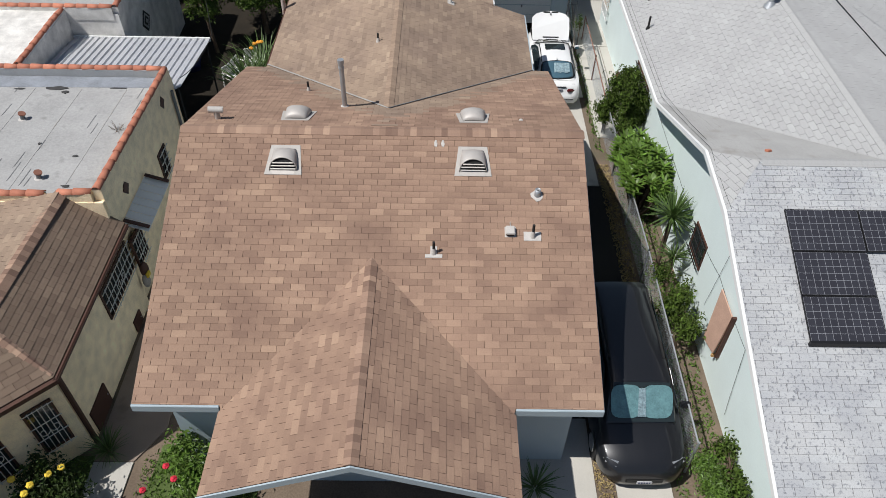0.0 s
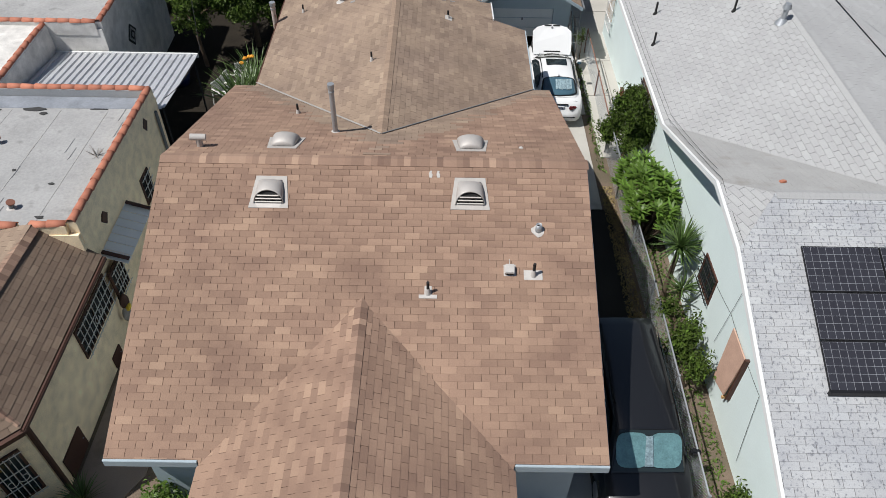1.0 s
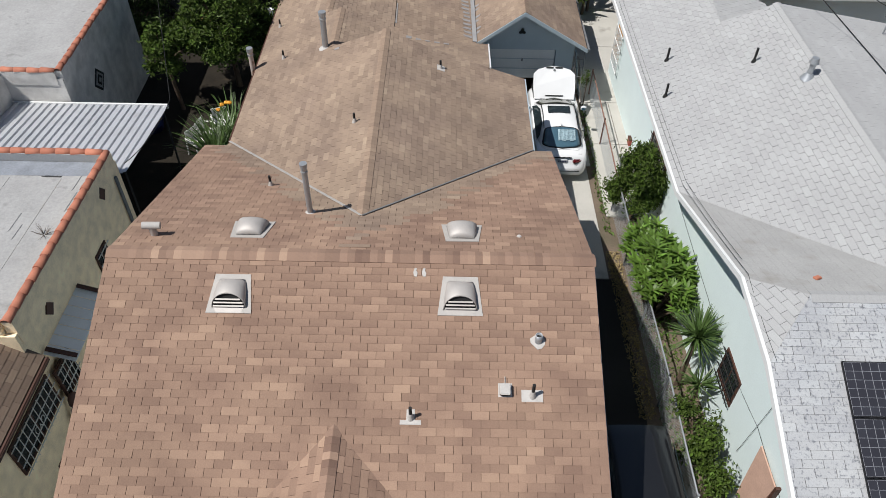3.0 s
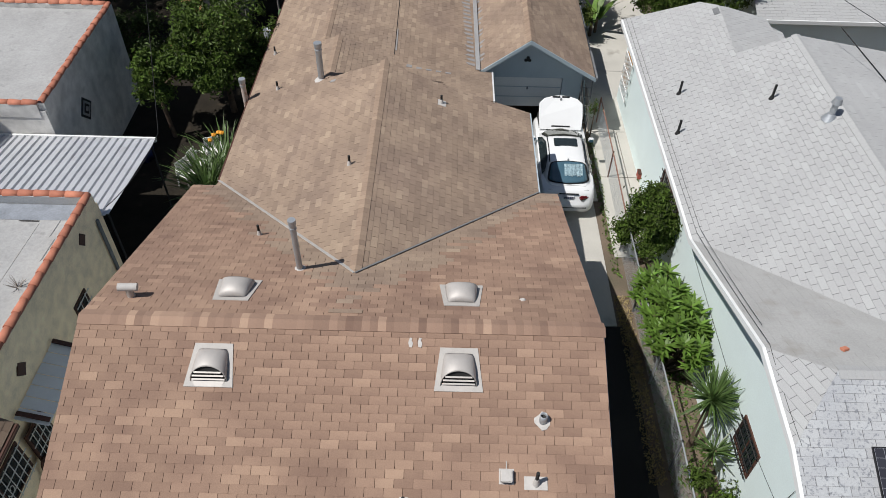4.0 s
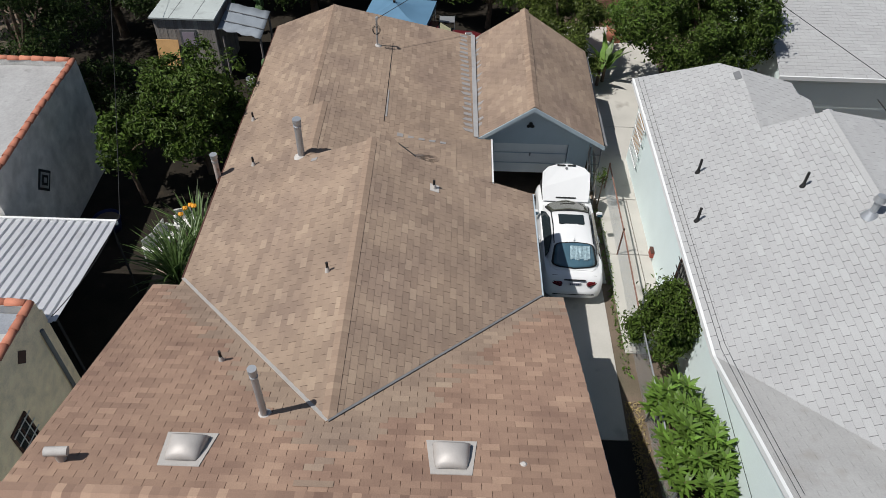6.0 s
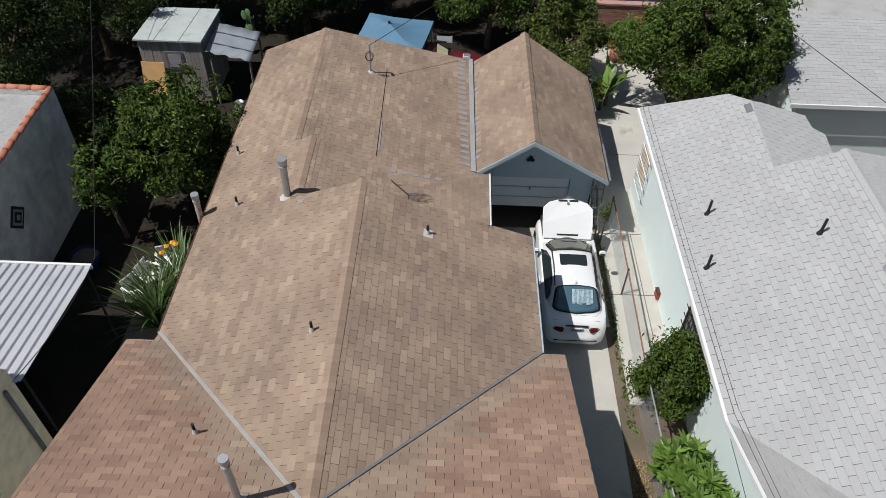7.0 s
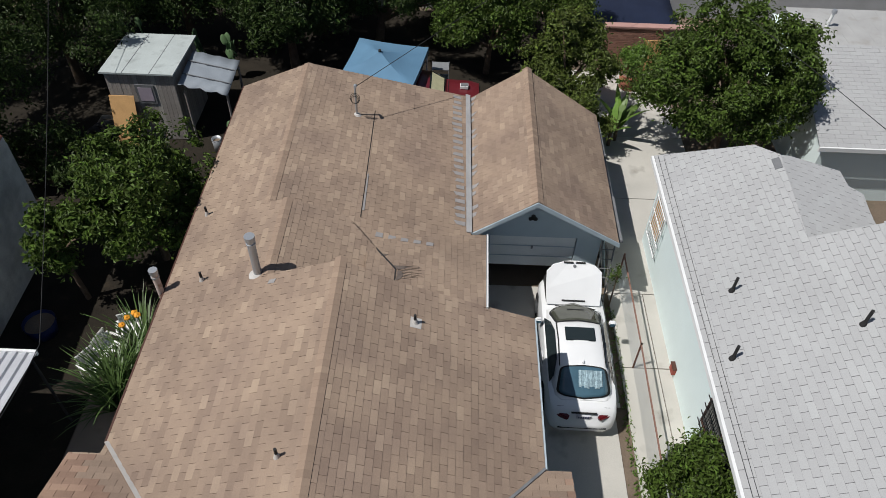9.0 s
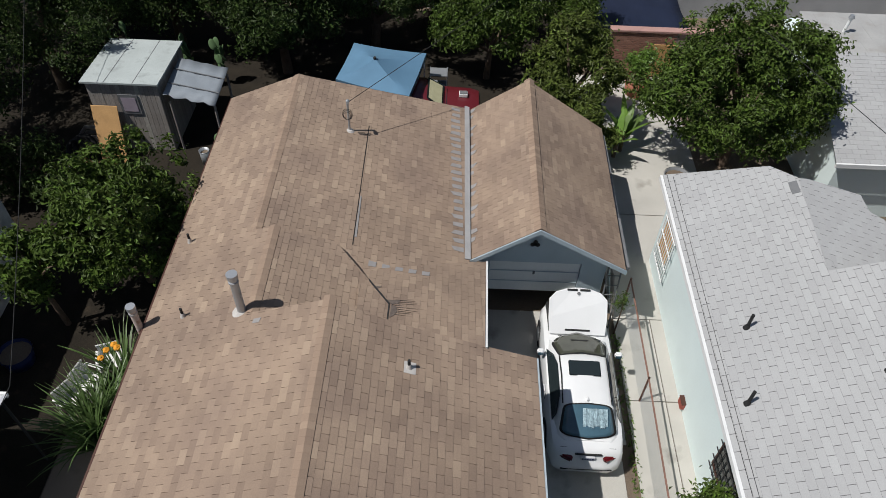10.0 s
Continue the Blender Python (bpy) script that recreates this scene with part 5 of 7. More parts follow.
def van():
    c = vehicle("van", "dark charcoal minivan with teal sunshade beside the house",
                [(0.0, 0.80, 0.35, 0.85, 0.0), (0.06, 0.92, 0.28, 1.0, 0.01), (0.5, 0.96, 0.24, 1.08, 0.0), (2.0, 0.97, 0.22, 1.06, 0.0), (3.5, 0.97, 0.22, 1.03, 0.02), (3.95, 0.96, 0.22, 1.0, 0.05),
                 (4.35, 0.93, 0.22, 0.90, 0.06), (4.62, 0.84, 0.22, 0.80, 0.05), (4.78, 0.66, 0.26, 0.68, 0.03), (4.84, 0.45, 0.32, 0.56, 0.01)],
                [(0.10, 0.78, 1.05, 0.66, 1.12), (0.20, 0.82, 1.05, 0.66, 1.62), (0.5, 0.84, 1.06, 0.66, 1.72), (2.0, 0.86, 1.05, 0.66, 1.76), (3.14, 0.86, 1.03, 0.65, 1.70), (3.45, 0.84, 1.02, 0.70, 1.40), (3.80, 0.78, 0.98, 0.74, 1.02)],
                {"paint": M["car_dark"]}, [(-0.96, 0.95, 0.34), (0.96, 0.95, 0.34), (-0.96, 3.85, 0.34), (0.96, 3.85, 0.34)], "van")
    ws = sheet_part("windscreen", [(-0.60, 3.18, 1.70), (0.60, 3.18, 1.70), (0.67, 3.47, 1.42), (0.73, 3.77, 1.08), (-0.73, 3.77, 1.08), (-0.67, 3.47, 1.42)], (0, 0.020, 0.022), M["car_glass"], c, "windscreen over a folding sunshade")
    for s in (-1, 1):
        ring = [(math.cos(a * 0.2618), math.sin(a * 0.2618)) for a in range(24)]
        pts = [(s * 0.34 + 0.33 * math.copysign(abs(u) ** 0.55, u), 3.475 + 0.25 * math.copysign(abs(v) ** 0.55, v), 0) for u, v in ring]
        pts = [(x, y, 1.415 - (y - 3.475) * 1.05) for x, y, _ in pts]
        sheet_part("sunshade", pts, (0, 0.030, 0.032), M["silver_teal"], ws, "rounded silvery teal folding sunshade", 0.004)
        sheet_part("side_window", [(s * 0.862, 0.55, 1.09), (s * 0.865, 3.45, 1.07), (s * 0.74, 3.1, 1.48), (s * 0.70, 2.75, 1.62), (s * 0.70, 0.6, 1.64)], (s * 0.022, 0, 0.01), M["car_glass"], c, "dark side window")
        part("roof_rail", box(bmesh.new(), (s * 0.60 - 0.02, 0.5, 1.745), (s * 0.60 + 0.02, 2.6, 1.785), 0.01), M["black"], c)
        part("headlamp", box(bmesh.new(), (min(s * 0.46, s * 0.86), 4.40, 0.68), (max(s * 0.46, s * 0.84), 4.64, 0.835), 0.06, turn=Matrix.Translation((s * 0.03, -0.02, 0.0)) @ Matrix.Translation((s * 0.66, 4.55, 0)) @ Matrix.Rotation(s * -0.55, 4, "Z") @ Matrix.Translation((-s * 0.66, -4.55, 0))), M["lamp_clear"], c, "clear headlamp")
        part("mirror", box(bmesh.new(), (s * 1.06 - 0.11, 3.28, 1.02), (s * 1.06 + 0.11, 3.42, 1.20), 0.04), M["car_dark"], c)
    sheet_part("sunshade", [(-0.07, 3.27, 1.63), (0.07, 3.27, 1.63), (0.09, 3.70, 1.18), (-0.09, 3.70, 1.18)], (0, 0.045, 0.045), M["foil"], ws, "silver sunshade fold", 0.004)
    part("grille", box(bmesh.new(), (-0.40, 4.74, 0.42), (0.40, 4.86, 0.56), 0.02), M["black"], c)
    pl = part("number_plate", box(bmesh.new(), (-0.16, 4.855, 0.40), (0.16, 4.875, 0.50), 0.003), M["plate_white"], c, "white plate with plain dark bars")
    for k in range(5):
        part("bar", box(bmesh.new(), (-0.13 + k * 0.055, 4.8755, 0.42), (-0.095 + k * 0.055, 4.88, 0.48)), M["plate_bar"], pl)
    return c


place(van(), pose(4.24, 11.05, 0.03, 0, 0, 180))


def red_car():
    c = vehicle("car", "old faded maroon car parked beyond the rear roof", 
                [(0.0, 0.75, 0.35, 0.75, 0.0), (0.1, 0.84, 0.25, 0.92, 0.01), (1.2, 0.87, 0.22, 0.97, 0.01), (2.7, 0.87, 0.22, 0.95, 0.02), (3.7, 0.85, 0.22, 0.92, 0.02), (4.0, 0.80, 0.25, 0.85, 0.0), (4.06, 0.7, 0.35, 0.7, 0.0)],
                [(0.7, 0.70, 0.97, 0.64, 1.0), (1.05, 0.74, 0.97, 0.62, 1.38), (1.5, 0.76, 0.97, 0.62, 1.42), (2.25, 0.76, 0.96, 0.61, 1.40), (2.85, 0.72, 0.95, 0.66, 0.98)],
                {"paint": M["car_red"]}, [(-0.86, 0.8, 0.3), (0.86, 0.8, 0.3), (-0.86, 3.3, 0.3), (0.86, 3.3, 0.3)])
    ws = sheet_part("windscreen", [(-0.58, 2.30, 1.38), (0.58, 2.30, 1.38), (0.66, 2.82, 1.02), (-0.66, 2.82, 1.02)], (0.01, 0, 0.02), M["car_glass"], c)
    sheet_part("cover", [(-0.50, 2.36, 1.345), (0.50, 2.36, 1.345), (0.58, 2.78, 1.055), (-0.58, 2.78, 1.055)], (0.012, 0, 0.032), M["cream_cloth"], ws, "cream sheet behind the windscreen", 0.004)
    part("bonnet_seam", box(bmesh.new(), (-0.6, 2.92, 0.968), (0.6, 2.935, 0.985)), M["dark"], c)
    return c


place(red_car(), pose(-2.42, 33.15, 0.03, 0, 0, -90))
bx0 = thing("tool_box", "small white box on a maroon bonnet", "box", 1.05, 33.4, 0.98)
part("case", box(bmesh.new(), (0.92, 33.28, 0.985), (1.20, 33.50, 1.10), 0.012), M["white_trim"], bx0)
part("lid", box(bmesh.new(), (0.94, 33.30, 1.10), (1.18, 33.48, 1.125), 0.006), M["flash_dark"], bx0)

# ---- plants ----
def leaf_mesh(name, centres, normals, size, rng, slim=0.42, fold=0.15):
    """Leaves as folded diamonds about the given points; one mesh."""
    n = len(centres)
    d = rng.normal(size=(n, 3))
    d -= normals * np.sum(d * normals, 1)[:, None] * 0.75
    d /= np.linalg.norm(d, axis=1)[:, None] + 1e-9
    w = np.cross(normals, d)
    w /= np.linalg.norm(w, axis=1)[:, None] + 1e-9
    s = size * rng.uniform(0.65, 1.35, n)[:, None]
    lift = np.cross(d, w)
    a = centres - d * s * 0.5
    b = centres + w * s * slim * 0.5 + lift * s * fold
    c = centres + d * s * 0.5 - lift * s * 0.1
    e = centres - w * s * slim * 0.5 + lift * s * fold
    verts = np.stack([a, b, c, e], 1).reshape(-1, 3)
    idx = np.arange(n) * 4
    faces = np.concatenate([np.stack([idx, idx + 1, idx + 2], 1), np.stack([idx, idx + 2, idx + 3], 1)])
    me = bpy.data.meshes.new(name)
    me.from_pydata(verts.tolist(), [], faces.tolist())
    me.update()
    return me


def foliage(rng, centre, radii, clumps, per, spread, up=0.45, shell=0.55, flat_below=-0.35):
    """Points and outward normals of leaf clumps, gathered on boughs over an uneven crown."""
    boughs = max(5, clumps // 11)
    c = rng.normal(size=(boughs, 3))
    c /= np.linalg.norm(c, axis=1)[:, None]
    c[:, 2] = np.where(c[:, 2] < flat_below, flat_below + rng.uniform(0, 0.3, boughs), c[:, 2])
    r = shell + (1 - shell) * rng.uniform(0, 1, boughs) ** 0.5
    lump = 1 + 0.22 * np.sin(c[:, 0] * 5.1 + radii[0] * 7) * np.cos(c[:, 1] * 4.3 + c[:, 2] * 3.0)
    knot = np.array(centre) + c * (r * lump * 0.9)[:, None] * np.array(radii)
    which = rng.integers(0, boughs, clumps)
    d = rng.normal(size=(clumps, 3)) + c[which] * 0.7
    d /= np.linalg.norm(d, axis=1)[:, None]
    size = min(radii) * rng.uniform(0.14, 0.30, boughs)
    cc = knot[which] + d * size[which][:, None] * np.array((1.15, 1.15, 0.8))
    p = rng.normal(size=(clumps, per, 3)) * (spread * rng.uniform(0.5, 1.3, clumps))[:, None, None]
    pts = (cc[:, None, :] + p).reshape(-1, 3)
    nrm = (p / (np.linalg.norm(p, axis=2)[:, :, None] + 1e-9) * 0.5 + d[:, None, :] * 0.6).reshape(-1, 3)
    nrm[:, 2] += up
    nrm += rng.normal(size=nrm.shape) * 0.45
    nrm /= np.linalg.norm(nrm, axis=1)[:, None] + 1e-9
    keep = pts[:, 2] > 0.12
    return pts[keep], nrm[keep], cc


def tree(label, x, y, base_r, centre_z, radii, clumps, per, leaf, mat, seed, spread=0.22, name="tree", category="tree", slim=0.45):
    rng = np.random.default_rng(seed)
    t = thing(name, label, category, x, y, 0)
    pts, nrm, cc = foliage(rng, (x, y, centre_z), radii, clumps, per, spread)
    bm = bmesh.new()
    fork = Vector((x + rng.uniform(-0.15, 0.15), y, max(0.35, centre_z - radii[2] * 0.55)))
    rod(bm, (x, y, -0.05), fork, base_r, base_r * 0.7, 9)
    for k in range(9):
        tip = Vector(cc[rng.integers(len(cc))])
        mid = fork.lerp(tip, 0.5) + Vector((0, 0, 0.15))
        rod(bm, fork, mid, base_r * 0.5, base_r * 0.3, 6)
        rod(bm, mid, tip, base_r * 0.3, base_r * 0.08, 5)
    part("trunk", bm, M["bark"], t, smooth=True)
    me = leaf_mesh("crown", pts, nrm, leaf, rng, slim)
    me.materials.append(mat)
    part("crown", me, None, t, kind="stuff")
    return t


tree("dense green fruit tree beside the rear roof", -7.25, 25.75, 0.12, 2.45, (1.80, 1.95, 1.90), 640, 34, 0.145, M["leaf"], 1, 0.11)
tree("dense green fruit tree beside the rear roof", -8.9, 24.2, 0.08, 2.2, (0.95, 0.8, 0.9), 150, 32, 0.145, M["leaf"], 2, 0.11)
tree("large rounded green tree over the rear yard", 9.5, 31.6, 0.2, 2.8, (2.70, 2.2, 2.35), 1150, 34, 0.14, M["leaf"], 3, 0.12)
tree("green citrus tree behind the garage", 4.45, 33.3, 0.12, 2.1, (1.45, 1.4, 1.65), 480, 34, 0.135, M["leaf_olive"], 4, 0.11)
tree("small green shrub tree behind the garage", 5.0, 31.2, 0.08, 1.4, (0.75, 0.8, 1.0), 190, 32, 0.13, M["leaf_olive"], 5, 0.12)
tree("green tree beyond the parked red car", 1.9, 35.9, 0.13, 2.2, (1.75, 1.3, 2.0), 500, 34, 0.14, M["leaf"], 6, 0.14)
tree("dense dark tree behind the blue canopy", -5.3, 35.8, 0.2, 2.9, (2.5, 1.9, 2.9), 700, 36, 0.15, M["leaf_dark"], 8, 0.16)
DARK = ((-2.3, 37.6, 2.4, (2.2, 1.6, 2.4)), (-12.9, 34.3, 2.9, (2.8, 2.4, 2.9)), (-14.4, 29.6, 2.8, (2.6, 2.6, 2.8)), (-9.6, 37.4, 2.6, (2.6, 1.9, 2.6)),
        (-14.6, 39.4, 2.8, (3.0, 2.2, 2.8)), (-5.6, 39.4, 2.6, (2.6, 1.6, 2.6)), (0.2, 39.3, 2.2, (2.2, 1.4, 2.2)), (-17.0, 34.5, 2.8, (2.6, 2.6, 2.8)), (-12.2, 37.2, 2.4, (1.9, 1.7, 2.4)))
for k, (x, y, zc, rad) in enumerate(DARK):
    tree("large dark-leaved tree shading the back yard", x, y, 0.2, zc, rad, 430, 52, 0.13, M["leaf_dark"], 60 + k, 0.18)
tree("green tree at the back of the yard", 4.2, 38.0, 0.15, 2.0, (1.9, 1.2, 1.9), 360, 34, 0.14, M["leaf"], 13, 0.15)
tree("low dark shrub in the shaded yard", -11.6, 28.6, 0.06, 1.0, (1.2, 1.2, 0.9), 110, 36, 0.14, M["leaf_dark"], 15, 0.2, "shrub", "shrub")
tree("round dark green bush by the chain-link fence", 5.72, 18.75, 0.06, 1.40, (0.66, 0.78, 1.25), 330, 44, 0.11, M["leaf"], 16, 0.12, "bush", "bush", 0.4)
tree("leafy climbing shrub beside the mint wall", 5.85, 11.15, 0.04, 1.0, (0.34, 0.62, 0.8), 56, 34, 0.11, M["leaf"], 17, 0.14, "bush", "bush")
tree("leafy climbing shrub beside the mint wall", 5.9, 10.1, 0.04, 0.7, (0.26, 0.4, 0.5), 30, 34, 0.10, M["leaf"], 18, 0.13, "bush", "bush")
tree("yellow-leaved rose bush before the porch", -5.25, 6.15, 0.04, 0.75, (0.78, 0.72, 0.70), 85, 34, 0.11, M["leaf_bright"], 19, 0.15, "rose_bush", "bush")
tree("dark rose bush with yellow blooms", -8.15, 5.75, 0.04, 0.65, (0.75, 0.6, 0.6), 85, 34, 0.10, M["leaf_dark"], 20, 0.16, "rose_bush", "bush")
tree("dark rose bush with pink blooms", -5.0, 5.0, 0.04, 0.45, (0.75, 0.7, 0.42), 60, 32, 0.10, M["leaf_dark"], 21, 0.16, "rose_bush", "bush")
hedge_rng = np.random.default_rng(30)
for k in range(4):
    tree("clipped bright green box hedge by the fence", 5.62, 4.4 + k * 0.62, 0.03, 0.5, (0.26, 0.40, 0.48), 60, 40, 0.07, M["leaf_bright"], 31 + k, 0.11, "hedge", "hedge")
tree("low green groundcover below the mint wall", 6.25, 6.4, 0.03, 0.35, (0.35, 0.8, 0.4), 50, 34, 0.11, M["leaf"], 36, 0.14, "shrub", "shrub")


def blade(bm, root, way, length, width, droop, rng, segs=5):
    """One strap leaf that arches over."""
    way = Vector(way).normalized()
    side = way.cross(Vector((0, 0, 1)))
    side = side.normalized() if side.length > 0.01 else Vector((1, 0, 0))
    p = Vector(root)
    last = None
    for i in range(segs + 1):
        t = i / segs
        w = width * (1 - t ** 1.8) * (0.7 + 0.6 * t) / 2 + 0.001
        cur = (bm.verts.new(p - side * w), bm.verts.new(p + side * w))
        if last:
            bm.faces.new((last[0], last[1], cur[1], cur[0]))
        last = cur
        p = p + way * (length / segs)
        way = (way + Vector((0, 0, -droop * (0.5 + t)))).normalized()


def rosette(label, x, y, z, count, length, width, droop, mat, seed, low=-0.2, high=1.0, stem=0.0, name="yucca"):
    rng = random.Random(seed)
    t = thing(name, label, "plant", x, y, max(0, z - stem))
    if stem:
        part("stem", rod(bmesh.new(), (x, y, z - stem), (x, y, z), 0.07, 0.06, 9), M["bark"], t, smooth=True)
    bm = bmesh.new()
    for k in range(count):
        a = rng.uniform(0, 6.283)
        e = rng.uniform(low, high)
        blade(bm, (x + 0.05 * math.cos(a), y + 0.05 * math.sin(a), z + rng.uniform(-0.1, 0.1)), (math.cos(a) * math.cos(e * 1.4), math.sin(a) * math.cos(e * 1.4), math.sin(e * 1.4)),
              length * rng.uniform(0.75, 1.15), width, droop, rng)
    part("leaves", bm, mat, t, kind="stuff")


rosette("spiky green yucca against the mint wall", 5.98, 13.0, 1.95, 190, 0.72, 0.05, 0.03, M["blade"], 1, -0.35, 1.0, 1.95)
rosette("small spiky yucca below the larger one", 6.02, 12.2, 1.2, 70, 0.5, 0.04, 0.05, M["blade"], 2, -0.2, 1.0, 1.2)
rosette("tuft of ornamental grass at the house corner", -7.45, 7.0, 0.1, 130, 0.55, 0.018, 0.16, M["blade"], 3, 0.3, 1.0, name="grass_tuft")
rosette("pale spiky plant before the house wall", 1.95, 6.2, 0.2, 70, 0.6, 0.03, 0.12, M["blade"], 4, 0.2, 1.0, name="agave")
rosette("green agave below the mint wall", 6.25, 5.6, 0.2, 60, 0.5, 0.07, 0.05, M["blade"], 5, 0.1, 0.9, name="agave")
for k, (x, y) in enumerate(((-6.85, 20.75), (-7.05, 21.35), (-6.7, 21.4), (-6.5, 22.0), (-6.75, 22.5), (-6.95, 21.0))):
    rosette("clump of long strap-leaved lilies beside the house", x, y, 0.2, 52, 1.55, 0.055, 0.24, M["blade"], 10 + k, 0.5, 1.0, name="lily_clump")
for k, (x, y, s) in enumerate(((6.25, 32.0, 1.2), (6.0, 31.7, 1.0))):
    rosette("banana plant with broad torn leaves", x, y, 0.7, 9, s, 0.30, 0.14, M["leaf_bright"], 20 + k, 0.15, 0.9, 0.7, name="banana_plant")


def whorls(label, x, y, heads, radii, z, seed):
    """A frangipani: bare limbs ending in whorls of long leaves."""
    rng = random.Random(seed)
    t = thing("frangipani", label, "shrub", x, y, 0)
    limbs, leaves = bmesh.new(), bmesh.new()
    for k in range(heads):
        a, r = rng.uniform(0, 6.283), math.sqrt(rng.uniform(0, 1))
        hx, hy = x + radii[0] * r * math.cos(a), y + radii[1] * r * math.sin(a)
        hz = z * (1 - 0.35 * r * r) + rng.uniform(-0.35, 0.15)
        rod(limbs, (x + 0.2 * (hx - x), y + 0.2 * (hy - y), 0.0), (hx, hy, hz), 0.035, 0.018, 6)
        for i in range(15):
            b = i * 2.4 + rng.uniform(-0.3, 0.3)
            e = 0.15 + 0.75 * (i / 15)
            blade(leaves, (hx, hy, hz - 0.02 * (15 - i) * 0.3), (math.cos(b) * math.cos(e), math.sin(b) * math.cos(e), math.sin(e)), rng.uniform(0.24, 0.36), 0.10, 0.14, rng, 4)
    part("branch_frame", limbs, M["bark"], t)
    part("leaves", leaves, M["leaf_bright"], t, kind="stuff")


whorls("frangipani shrub with broad bright leaves by the fence", 5.78, 15.3, 80, (0.72, 1.25), 2.25, 5)
whorls("frangipani shrub with broad bright leaves by the fence", 5.75, 16.7, 26, (0.5, 0.6), 1.7, 6)


def blooms(label, spots, mat, r=0.06):
    for x, y, z in spots:
        f = thing("flower", label, "flower", x, y, z, group="garden blooms")
        bm = bmesh.new()
        for k in range(7):
            a = k * 0.898
            bmesh.ops.create_icosphere(bm, subdivisions=1, radius=r * 0.55, matrix=Matrix.Translation((x + r * 0.55 * math.cos(a), y + r * 0.55 * math.sin(a), z + 0.01 * (k % 2))))
        bmesh.ops.create_icosphere(bm, subdivisions=1, radius=r * 0.6, matrix=Matrix.Translation((x, y, z + 0.03)))
        part("petals", bm, mat, f, smooth=True)
        part("stalk", rod(bmesh.new(), (x, y, max(0.02, z - 0.5)), (x, y, z), 0.006, n=5), M["blade"], f)


M["petal_red"] = material("red_petal", (0.60, 0.03, 0.06), 0.6, 0.1)
M["petal_yellow"] = material("yellow_petal", (0.72, 0.52, 0.06), 0.6, 0.1)
M["petal_orange"] = material("orange_petal", (0.75, 0.33, 0.03), 0.6, 0.1)
blooms("red rose bloom on a stalk", [(-5.35, 5.7, 1.35), (-6.15, 5.75, 0.75), (-5.6, 6.0, 1.30), (-5.0, 4.75, 0.9)], M["petal_red"], 0.07)
blooms("yellow rose bloom on a dark bush", [(-8.2, 5.6, 1.22), (-8.28, 5.45, 1.15), (-8.0, 5.9, 1.1), (-8.6, 5.7, 1.25), (-7.85, 6.1, 1.0)], M["petal_yellow"], 0.075)
blooms("yellow-orange lily bloom above strap leaves", [(-6.95, 22.55, 1.35), (-6.85, 22.75, 1.3), (-6.7, 22.6, 1.4), (-7.05, 22.4, 1.25)], M["petal_orange"], 0.08)

# lawn blades and weeds
def tufts(name, label, areas, count, size, mat, seed):
    rng = np.random.default_rng(seed)
    c, n = [], []
    tot = sum((a[2] - a[0]) * (a[3] - a[1]) for a in areas)
    for x0, y0, x1, y1 in areas:
        k = int(count * (x1 - x0) * (y1 - y0) / tot)
        c.append(np.stack([rng.uniform(x0, x1, k), rng.uniform(y0, y1, k), rng.uniform(0.03, 0.07, k)], 1))
        v = rng.normal(size=(k, 3))
        v[:, 2] *= 0.25
        n.append(v / np.linalg.norm(v, axis=1)[:, None])
    me = leaf_mesh(name, np.concatenate(c), np.concatenate(n), size, rng, 0.3)
    me.materials.append(mat)
    tagged(new(name, me), label, "grass", kind="stuff")


tufts("lawn_grass", "short green lawn grass", [(-6.6, 2.5, -4.0, 7.0), (-11, 2.5, -7.7, 6.8)], 9000, 0.09, M["leaf_bright"], 40)
tufts("weeds", "green weeds along the fence", [(5.0, 18.2, 5.25, 24.5), (5.05, 4.5, 5.3, 9.0), (5.5, 6.5, 6.3, 10.0), (5.4, 11, 6.3, 18)], 2600, 0.11, M["leaf_bright"], 41)
tufts("dry_grass", "dry straw-coloured grass on the driveway strip", [(3.32, 4.5, 3.72, 6.9), (4.9, 12.0, 5.3, 17.5)], 2200, 0.08, material("straw", (0.36, 0.28, 0.13), 0.9, 0.2), 42)

